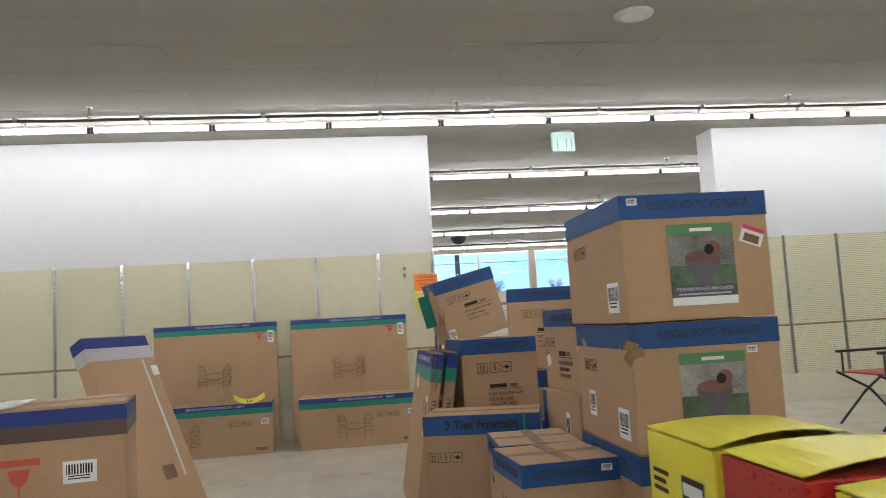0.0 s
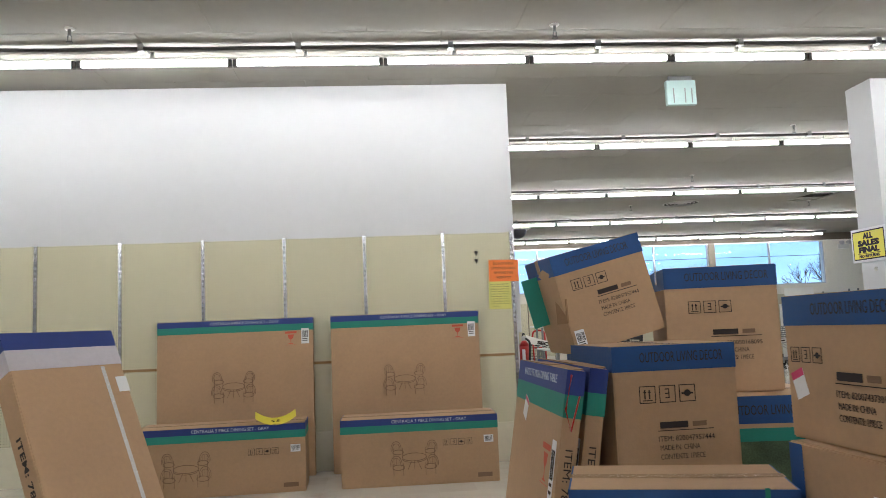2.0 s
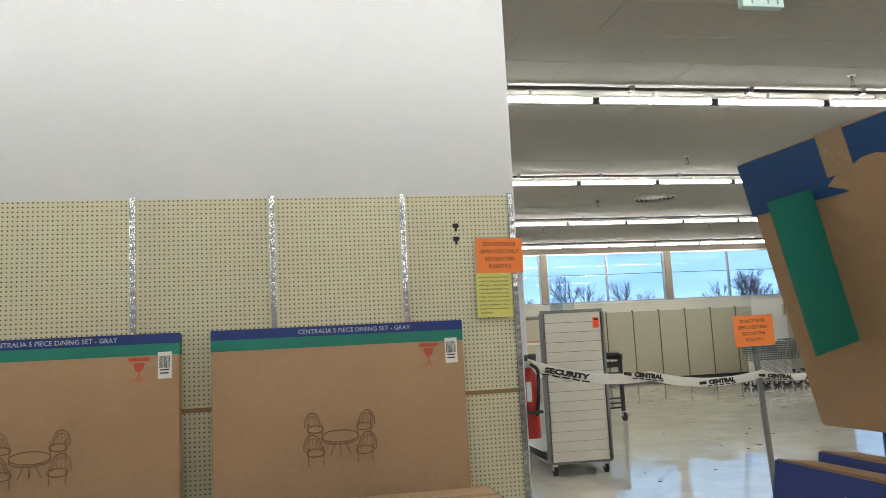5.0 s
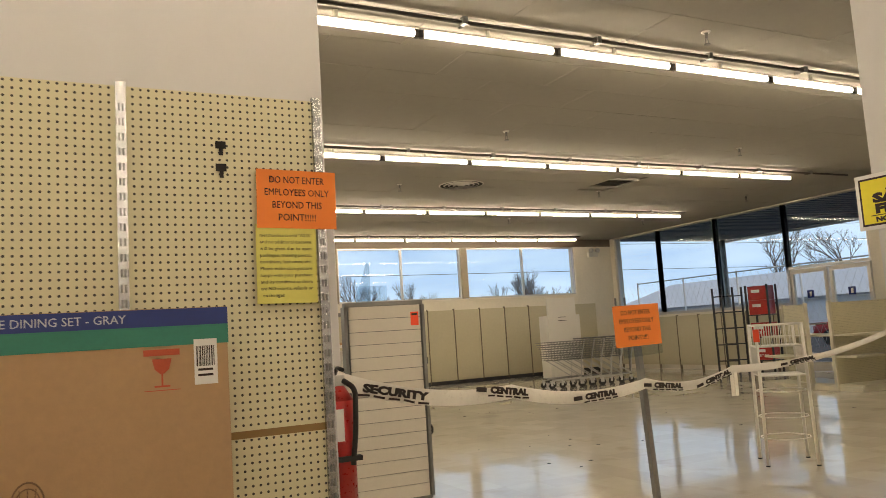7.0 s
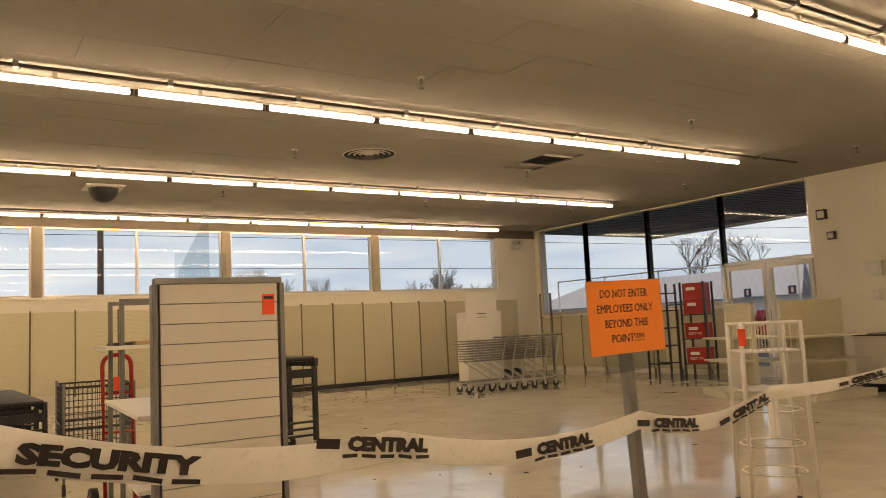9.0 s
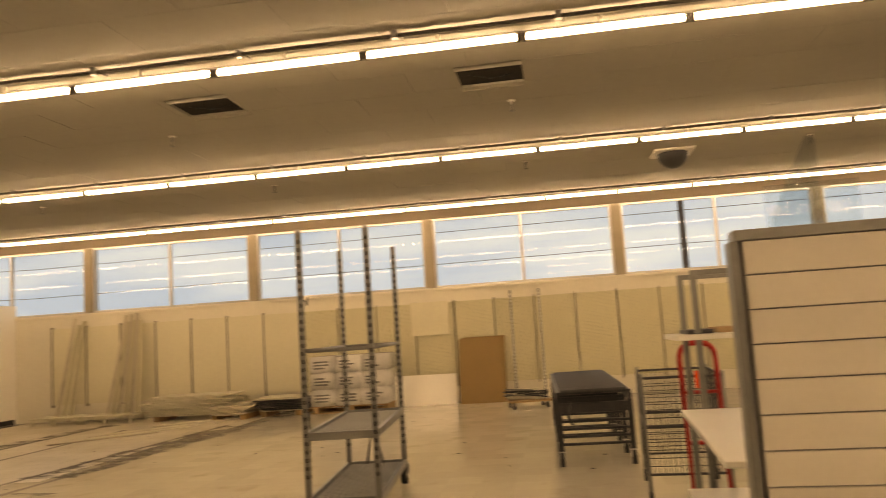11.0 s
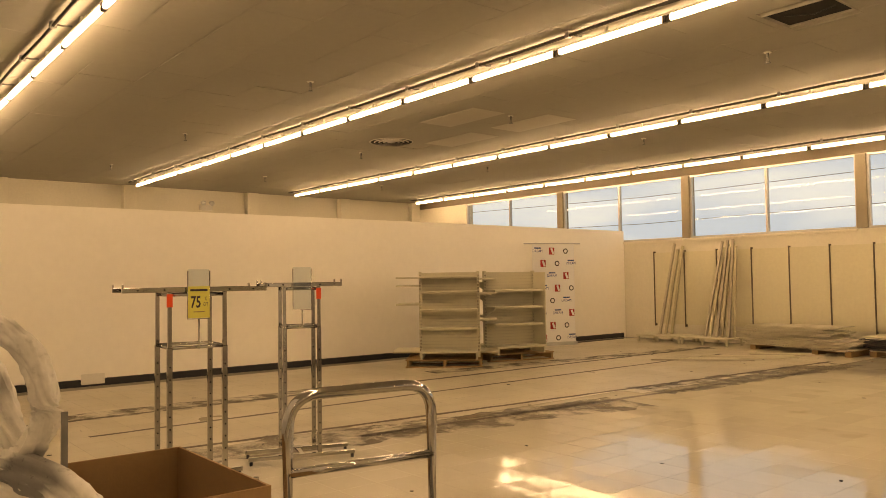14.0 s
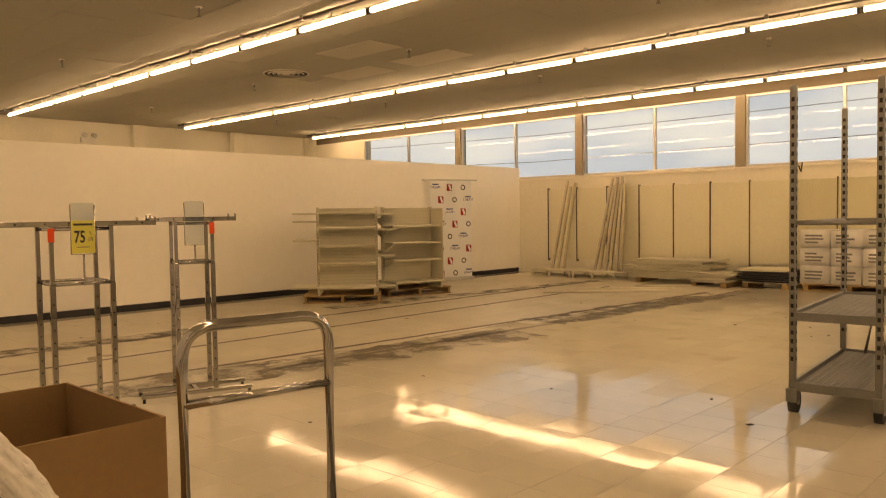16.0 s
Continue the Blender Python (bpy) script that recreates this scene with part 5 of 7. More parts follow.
def crumple(pts, r, seed, material, parent, name="film_twist"):
    """A twisted rope of creased film along a line of points."""
    pts = [Vector(p) for p in pts]
    way = []
    for i in range(len(pts) - 1):
        p0, p1, p2, p3 = pts[max(i - 1, 0)], pts[i], pts[i + 1], pts[min(i + 2, len(pts) - 1)]
        for k in range(16):
            t = k / 16
            way.append(0.5 * ((2 * p1) + (p2 - p0) * t + (2 * p0 - 5 * p1 + 4 * p2 - p3) * t * t + (3 * p1 - p0 - 3 * p2 + p3) * t ** 3))
    b = bmesh.new()
    n, rings = 36, []
    for i, p in enumerate(way):
        d = (way[min(i + 1, len(way) - 1)] - way[max(i - 1, 0)]).normalized()
        q = d.to_track_quat("Z", "Y")
        u = i / 16
        ring = []
        for k in range(n):
            a = 6.28319 * k / n
            c = Vector((math.cos(a + u * 0.6), math.sin(a + u * 0.6), u * 0.3 + seed * 5.3))
            ridge = 1 - abs(noise.noise(c * 2.2)) * 2.2
            f = r * (0.75 + 0.45 * ridge + 0.35 * noise.noise(Vector((c.x, c.y, u * 0.9 + seed))))
            ring.append(b.verts.new(p + q @ Vector((f * math.cos(a), f * math.sin(a), 0))))
        rings.append(ring)
    for x, y in zip(rings, rings[1:]):
        for k in range(n):
            b.faces.new((x[k], x[(k + 1) % n], y[(k + 1) % n], y[k])).smooth = True
    return part(name, b, material, parent)


def knotted_film():
    e = thing("knotted_tape", pose(0.455, 10.45, 0), "bunch of knotted white barrier film with grey print on a stand", "barrier tape", "white barrier tapes")
    part("post", rod((0, 0, 0.02), (0, 0, 1.14), 0.02, 12), "greymetal", e)
    part("base_plate", rod((0, 0, 0), (0, 0, 0.02), 0.17, 24, 0.16), "greymetal", e)
    for k, (line, r) in enumerate((
            (((-0.16, -0.14, 1.24), (-0.09, -0.09, 1.30), (-0.02, -0.02, 1.31), (0.04, 0.03, 1.27), (0.06, 0.05, 1.19), (0.03, 0.03, 1.12)), 0.026),
            (((-0.15, -0.13, 1.20), (-0.08, -0.08, 1.26), (-0.02, -0.02, 1.26), (0.01, 0.01, 1.19), (0.01, 0.02, 1.11)), 0.026),
            (((-0.12, -0.10, 1.16), (-0.05, -0.05, 1.20), (0.0, 0.0, 1.14), (0.02, 0.02, 1.06)), 0.022),
            (((-0.16, -0.14, 1.07), (-0.08, -0.07, 1.11), (0.0, 0.0, 1.10), (0.05, 0.05, 1.05), (0.05, 0.05, 0.95)), 0.04),
            (((-0.15, -0.12, 1.0), (-0.07, -0.06, 1.04), (0.0, 0.0, 1.02), (0.03, 0.03, 0.92), (0.02, 0.03, 0.78)), 0.045),
            (((0.0, 0.0, 1.12), (0.08, 0.05, 1.10), (0.16, 0.10, 1.04), (0.22, 0.14, 0.96), (0.27, 0.17, 0.82), (0.28, 0.18, 0.55)), 0.034),
            (((0.02, 0.02, 1.06), (0.08, 0.06, 1.05), (0.12, 0.08, 0.99), (0.15, 0.10, 0.90)), 0.022))):
        crumple(line, r * 0.66, k + 1, "film_print" if k in (0, 1, 2, 4, 5) else "tape_white", e)
    part("fin", box(0.085, 0.062, 1.08, 0.089, 0.070, 1.19), "greymetal", e)


knotted_film()


# ---- cleared sales floor ----
def slat_unit():
    e = thing("slatwall_display", pose(2.525, 12.23, 0, 0, 0, -3), "wheeled slatwall display with grey trim and white shelves", "display stand")
    W, z0, z1 = 0.60, 0.13, 1.555
    part("core", box(-W / 2 + 0.022, -0.012, z0, W / 2 - 0.022, 0.05, z1 - 0.03), "greymetal", e)
    n = 15
    step = (z1 - 0.03 - z0) / n
    for i in range(n):
        part("slat", box(-W / 2 + 0.024, -0.024, z0 + step * i + 0.002, W / 2 - 0.024, -0.012, z0 + step * (i + 1) - 0.0022, 0.0015), "slat", e)
    part("trim_strip", box(-W / 2, -0.03, z1 - 0.03, W / 2, 0.055, z1, 0.003), "greymetal", e)
    for sx in (-1, 1):
        part("trim_strip", box(sx * W / 2 - 0.012, -0.03, z0, sx * W / 2 + 0.012, 0.055, z1 - 0.03, 0.003), "greymetal", e)
    part("side_panel", box(-0.29, 0.055, z0, -0.27, 0.10, z1 - 0.02, 0.003), "slat", e)
    for z, x0, x1 in ((0.90, -0.36, 0.30), (0.56, -0.36, 0.34), (0.22, -0.34, 0.30)):
        part("shelf", box(x0, 0.11, z, x1, 1.40, z + 0.02, 0.004), "white_metal", e, "white laminate shelf")
    part("spine", box(-0.01, 0.055, z0, 0.02, 1.42, 1.2, 0.003), "slat", e)
    part("deck", box(-W / 2, -0.02, 0.11, W / 2, 1.44, z0, 0.004), "greymetal", e)
    for x in (-0.25, 0.25):
        for y in (0.03, 1.36):
            c = part("caster", rod((x - 0.015, y, 0.045), (x + 0.015, y, 0.045), 0.045, 16), "rubber", e)
            part("fork", box(x - 0.022, y - 0.02, 0.05, x + 0.022, y + 0.02, 0.11, 0.003), "alu", c)
    st = part("sold_sticker", box(0.20, -0.0262, 1.37, 0.262, -0.0245, 1.47), "neon", e, "neon orange sold sticker")
    part("sticker_print", box(0.208, -0.0272, 1.445, 0.254, -0.0264, 1.46), "ink", st)
    ab = bmesh.new()
    side = [[ab.verts.new((x, y, z)) for x, z in ((-0.04, 0), (0.34, 0), (0.34, 0.33), (0.27, 0.33), (-0.04, 0.05))] for y in (-0.002, 0.002)]
    ab.faces.new(side[0])
    ab.faces.new(side[1][::-1])
    for k in range(5):
        ab.faces.new((side[0][k], side[1][k], side[1][(k + 1) % 5], side[0][(k + 1) % 5]))
    bmesh.ops.recalc_face_normals(ab, faces=ab.faces)
    bmesh.ops.transform(ab, matrix=pose(-0.13, 0.20, z1 + 0.001, 0, 0, 55), verts=ab.verts)
    part("acrylic_sheet", ab, "acrylic", e, "broken clear acrylic sheet standing upright")
    part("acrylic_sheet", box(-0.2, 0.018, z1 + 0.001, 0.04, 0.022, z1 + 0.12), "acrylic", e)


slat_unit()

e = thing("display_frame", pose(2.66, 13.95, 0), "grey steel display frame with a white shelf", "display stand")
for sx in (-0.30, 0.30):
    for sy in (-0.2, 0.2):
        part("post", box(sx - 0.014, sy - 0.014, 0, sx + 0.014, sy + 0.014, 1.54, 0.003), "greymetal", e)
for sy in (-0.2, 0.2):
    part("rail", box(-0.286, sy - 0.012, 1.515, 0.286, sy + 0.012, 1.54, 0.003), "greymetal", e)
part("shelf", box(-0.40, -0.23, 1.22, 0.33, 0.23, 1.245, 0.004), "white_metal", e)
part("folded_card", box(-0.2, -0.12, 1.2455, 0.2, 0.12, 1.27, 0.004), "card", e)
part("clip_tray", box(-0.34, -0.15, 1.2455, -0.22, 0.1, 1.265, 0.004), "dark", e)

e = thing("hand_truck", pose(2.50, 14.6, 0, -6), "red steel hand truck standing upright", "hand truck")
part("frame", pipe([(-0.10, 0, 0.12), (-0.10, 0, 1.18), (0.10, 0, 1.18), (0.10, 0, 0.12)], 0.016, 10, 0.09), "red", e)
for z in (0.35, 0.62, 0.9):
    part("cross_bar", rod((-0.10, 0, z), (0.10, 0, z), 0.011, 8), "red", e)
part("toe_plate", box(-0.17, -0.22, 0.026, 0.17, 0.0, 0.034), "red", e)
for sx in (-0.17, 0.17):
    w_ = part("wheel", rod((sx - 0.025, 0.06, 0.13), (sx + 0.025, 0.06, 0.13), 0.115, 20), "rubber", e)
    part("rim", rod((sx - 0.028, 0.06, 0.13), (sx + 0.028, 0.06, 0.13), 0.06, 16), "red", w_)
part("sold_sticker", box(-0.03, -0.02, 0.92, 0.03, -0.0175, 1.02), "neon", e)


def conveyor(m, length, top, label):
    e = thing("roller_conveyor", m, label, "conveyor", "expandable roller conveyors")
    hw = 0.33
    for sx in (-hw, hw):
        part("side_rail", box(sx - 0.018, 0, top - 0.11, sx + 0.018, length, top - 0.02, 0.004), "dark", e)
    n = int(length / 0.10)
    for i in range(n):
        y = 0.04 + i * 0.10
        smooth(part("roller", rod((-hw + 0.02, y, top - 0.025), (hw - 0.02, y, top - 0.022), 0.026, 10), "dark", e))
    y = 0.06
    k = 0
    while y < length:
        for sx in (-hw, hw):
            lg = part("leg", box(sx - 0.025, y - 0.025, 0.13, sx + 0.025, y + 0.025, top - 0.11, 0.004), "dark", e)
            part("caster", rod((sx - 0.02, y - 0.03, 0.066), (sx + 0.02, y - 0.03, 0.066), 0.066, 16), "rubber", lg)
            part("fork", box(sx - 0.028, y - 0.03, 0.066, sx + 0.028, y + 0.02, 0.14, 0.004), "alu", lg)
        for z in (0.20, 0.27, 0.34, top - 0.30):
            part("cross_bar", rod((-hw, y, z), (hw, y, z), 0.014, 8), "dark", e)
        part("brace", box(-hw, y - 0.01, top - 0.22, hw, y + 0.01, top - 0.13, 0.003), "dark", e)
        y += 0.62
        k += 1
    part("dangling_hook", pipe([(-hw + 0.1, -0.02, top - 0.1), (-hw + 0.08, -0.05, top - 0.25), (-hw + 0.12, -0.06, top - 0.32)], 0.012, 8, 0.04), "dark", e)
    return e


conveyor(pose(1.98, 17.5, 0, 0, 0, 2), 2.9, 0.71, "low black expandable roller conveyor on casters")
conveyor(pose(4.42, 16.2, 0, 0, 0, 4), 2.6, 1.02, "tall black expandable roller conveyor on casters")


def wire_cart(m):
    e = thing("wire_cart", m, "dark wire mesh cart on casters beside the conveyor", "cart")
    W, L, z0, z1 = 0.56, 0.9, 0.22, 0.90
    for z in (z0, 0.55, z1):
        part("rim", pipe([(0, 0, z), (W, 0, z), (W, L, z), (0, L, z), (0, 0, z)], 0.010, 6), "dark", e)
    mesh = bmesh.new()
    for k in range(1, 15):
        x = W * k / 15
        add_rod(mesh, (x, 0, z0), (x, 0, z1), 0.003, 5)
        add_rod(mesh, (x, L, z0), (x, L, z1), 0.003, 5)
        y = L * k / 15
        add_rod(mesh, (0, y, z0), (0, y, z1), 0.003, 5)
        add_rod(mesh, (W, y, z0), (W, y, z1), 0.003, 5)
    for k in range(1, 12):
        z = z0 + (z1 - z0) * k / 12
        add_pipe(mesh, [(0, 0, z), (W, 0, z), (W, L, z), (0, L, z), (0, 0, z)], 0.003, 5)
    tagged(part("wire_mesh", mesh, "dark", e), kind="stuff")
    for x in (0, W):
        for y in (0, L):
            part("post", rod((x, y, 0.10), (x, y, z1 + 0.03), 0.012, 8), "greymetal", e)
            part("caster", rod((x - 0.014, y, 0.05), (x + 0.014, y, 0.05), 0.05, 14), "rubber", e)
    return e


wire_cart(pose(2.28, 15.86, 0, 0, 0, -3))


# tall slotted-post stock cart
def stock_cart():
    e = thing("stock_cart", pose(-0.12, 15.47, 0, 0, 0, 5), "grey steel stock cart with tall slotted posts", "cart")
    W, L, H = 0.50, 1.54, 2.14
    for x in (0, W):
        for y in (0, L):
            p = part("post", box(x - 0.02, y - 0.02, 0.15, x + 0.02, y + 0.02, H, 0.003), "greymetal", e, "grey slotted angle post")
            s = bmesh.new()
            z = 0.35
            while z < H - 0.05:
                add_box(s, x - 0.009, y - 0.0212, z, x + 0.009, y - 0.0202, z + 0.028)
                add_box(s, x + 0.0202, y - 0.009, z, x + 0.0212, y + 0.009, z + 0.028)
                z += 0.058
            tagged(part("slotting", s, "void", p), kind="stuff")
            c = part("caster", rod((x - 0.025, y + (0.04 if y == 0 else -0.04), 0.075), (x + 0.025, y + (0.04 if y == 0 else -0.04), 0.075), 0.075, 18), "rubber", e)
            part("hub", rod((x - 0.028, y + (0.04 if y == 0 else -0.04), 0.075), (x + 0.028, y + (0.04 if y == 0 else -0.04), 0.075), 0.025, 12), "alu", c)
            part("fork", box(x - 0.035, y - 0.04, 0.08, x + 0.035, y + 0.05, 0.17, 0.006), "greymetal", e)
    for z, tilt in ((0.20, 0), (0.66, 0)):
        d = part("shelf", box(0.02, 0.0, z - 0.03, W - 0.02, L, z - 0.015), "greymetal", e, "grey wire-mesh shelf")
        f = bmesh.new()
        for q in ((-0.02, -0.02, W + 0.02, 0.005), (-0.02, L - 0.005, W + 0.02, L + 0.02), (-0.02, 0.005, 0.005, L - 0.005), (W - 0.005, 0.005, W + 0.02, L - 0.005)):
            add_box(f, q[0], q[1], z - 0.045, q[2], q[3], z + 0.01)
        part("shelf_rim", f, "greymetal", d)
        g = bmesh.new()
        for k in range(1, 30):
            y = L * k / 30
            add_box(g, 0.02, y - 0.003, z - 0.014, W - 0.02, y + 0.003, z - 0.006)
        for k in range(1, 10):
            x = W * k / 10
            add_box(g, x - 0.003, 0.01, z - 0.0145, x + 0.003, L - 0.01, z - 0.009)
        tagged(part("wire_mesh", g, "alu", d), kind="stuff")
    for q in ((0.0, 0.0, W, 0.0), (0.0, L, W, L), (0.0, 0.0, 0.0, L), (W, 0.0, W, L)):
        part("top_bar", pipe([(q[0], q[1], 1.25), (q[2], q[3], 1.25)], 0.016, 6), "greymetal", e)
    part("tow_fork", pipe([(W * 0.35, L - 0.1, 0.20), (W * 0.5, L - 0.15, 0.55), (W * 0.65, L - 0.1, 0.20)], 0.012, 8), "greymetal", e)
    part("hanging_hook", pipe([(0.03, 0, 1.62), (0.05, -0.02, 1.58), (0.06, -0.03, 1.64)], 0.005, 6), "dark", e)


stock_cart()


# chrome garment racks
def garment_rack(m, label, sign, wide=True):
    e = thing("garment_rack", m, label, "garment rack", "chrome garment racks")
    s, reach, cz = (0.175, 0.46, 0.91) if wide else (0.13, 0.31, 0.96)
    for y in (-s, s):
        part("base_bar", box(-0.40, y - 0.017, 0.03, 0.40, y + 0.017, 0.058, 0.004), "chrome", e)
        for x in (-0.38, 0.38):
            part("glide", rod((x, y, 0.0), (x, y, 0.03), 0.012, 10), "rubber", e)
    part("base_tie", box(-0.017, -s + 0.017, 0.034, 0.017, s - 0.017, 0.054, 0.003), "chrome", e)
    for x in (-s, s):
        for y in (-s, s):
            p = part("post", box(x - 0.016, y - 0.016, 0.058, x + 0.016, y + 0.016, cz, 0.003), "chrome", e)
            up = part("inner_post", box(x - 0.0125, y - 0.0125, cz, x + 0.0125, y + 0.0125, 1.25, 0.002), "chrome", e)
            hl = bmesh.new()
            for z in [0.12 + 0.075 * i for i in range(10)]:
                add_rod(hl, (x, y - 0.0168, z), (x, y - 0.0158, z), 0.0055, 8)
                add_rod(hl, (x + 0.0158, y, z), (x + 0.0168, y, z), 0.0055, 8)
            tagged(part("punching", hl, "void", p), kind="stuff")
    for z in (cz, 1.235):
        part("collar", pipe([(-s, -s, z), (s, -s, z), (s, s, z), (-s, s, z), (-s, -s, z)], 0.012, 6), "chrome", e)
    for y in (-s, s):
        for sx in (-1, 1):
            x0, x1 = sorted((0.0, sx * reach))
            part("arm", box(x0, y - 0.011, 1.250, x1, y + 0.011, 1.280, 0.003), "chrome", e)
            part("arm_stop", box(x0 if sx < 0 else x1 - 0.012, y - 0.011, 1.280, x0 + 0.012 if sx < 0 else x1, y + 0.011, 1.302, 0.002), "chrome", e)
            for q in (0.45, 0.8):
                part("arm_screw", rod((sx * reach * q, y - 0.0135, 1.265), (sx * reach * q, y - 0.0112, 1.265), 0.006, 8), "void", e)
    f = -s - 0.035
    part("card_holder", pipe([(-0.07, f, 1.38), (-0.07, f, 1.085), (0.07, f, 1.085), (0.07, f, 1.38)], 0.0045, 6), "chrome", e)
    part("holder_stem", rod((0, f, cz - 0.01), (0, f, 1.085), 0.006, 8), "chrome", e)
    part("holder_foot", box(-0.012, f, cz - 0.008, 0.012, -s + 0.01, cz + 0.008, 0.002), "chrome", e)
    if sign:
        cd = part("price_sign", box(-0.068, f - 0.004, 1.09, 0.068, f - 0.001, 1.285), "yellow_paper", e, "yellow percent-off price sign")
        letters("75", 0.10, "printed_number", "ink", cd, pose(-0.02, f - 0.0046, 1.185, 90), 0.062, "", 0.002)
        letters("%\nOFF", 0.035, "printed_number", "ink", cd, pose(0.043, f - 0.0046, 1.19, 90), 0.030)
        part("sign_line", box(-0.055, f - 0.0052, 1.255, 0.055, f - 0.0042, 1.268), "ink", cd)
        part("sign_line", box(-0.035, f - 0.0052, 1.125, 0.035, f - 0.0042, 1.130), "ink_pale", cd)
    part("clear_sleeve", box(-0.066, f + 0.001, 1.09, 0.066, f + 0.004, 1.39), "acrylic", e)
    sx = -s if wide else s
    part("sold_sticker", box(sx - 0.020, -s - 0.0185, 1.16, sx + 0.016, -s - 0.0135, 1.24), "neon", e, "neon orange sold sticker")
    return e


garment_rack(pose(-3.42, 12.22, 0, 0, 0, 83) @ Matrix.Diagonal((1, 1, 1.04, 1)), "four-way chrome garment rack with yellow price sign", True)
garment_rack(pose(-3.73, 13.20, 0, 0, 0, 70) @ Matrix.Diagonal((1, 1, 1.055, 1)), "chrome garment rack with an empty clear card holder", False, False)

e = thing("platform_cart", pose(-0.72, 11.81, 0, 0, 0, 82), "platform cart with a bent chrome push handle", "cart")
part("handle", pipe([(-0.285, 0, 0.19), (-0.285, 0, 0.965), (0.285, 0, 0.965), (0.285, 0, 0.19)], 0.021, 14, 0.12), "chrome", e, "shiny chrome push handle")
part("cross_bar", rod((-0.285, 0, 0.70), (0.285, 0, 0.70), 0.017, 12), "chrome", e)
part("deck", box(-0.32, -0.95, 0.14, 0.32, 0.02, 0.19, 0.01), "greymetal", e)
for x in (-0.24, 0.24):
    for y in (-0.1, -0.82):
        part("caster", rod((x - 0.018, y, 0.06), (x + 0.018, y, 0.06), 0.06, 16), "rubber", e)
        part("fork", box(x - 0.025, y - 0.03, 0.06, x + 0.025, y + 0.03, 0.142, 0.004), "alu", e)

# open carton
e = thing("open_carton", pose(-0.86, 11.07, 0, 0, 0, 0), "open brown cardboard carton, empty, flaps cut away", "box")
w, d, h, t = 0.74, 0.52, 0.75, 0.008
part("base", box(-w / 2, -d / 2, 0, w / 2, d / 2, t), "card_dark", e)
for q in ((-w / 2, -d / 2, w / 2, -d / 2 + t), (-w / 2, d / 2 - t, w / 2, d / 2), (-w / 2, -d / 2 + t, -w / 2 + t, d / 2 - t), (w / 2 - t, -d / 2 + t, w / 2, d / 2 - t)):
    part("side_panel", box(q[0], q[1], t, q[2], q[3], h), "card_dark", e)


# gondola shelving on pallets
def pallet(m):
    e = thing("pallet", m, "worn wooden pallet under shelving", "pallet", "wooden pallets")
    for i in range(7):
        part("board", box(-0.6, -0.5 + i * 0.15, 0.105, 0.6, -0.5 + i * 0.15 + 0.095, 0.125, 0.003), "wood", e)
    for x in (-0.56, 0.0, 0.56):
        part("stringer", box(x - 0.02, -0.5, 0.018, x + 0.02, 0.5, 0.104, 0.003), "wood", e)
    for y in (-0.48, 0.0, 0.45):
        part("bottom_board", box(-0.6, y - 0.02, 0.0, 0.6, y + 0.06, 0.018, 0.003), "wood", e)
    return e


pallet(pose(-8.02, 18.18, 0, 0, 0, 48))
pallet(pose(-7.98, 19.55, 0, 0, 0, 72))


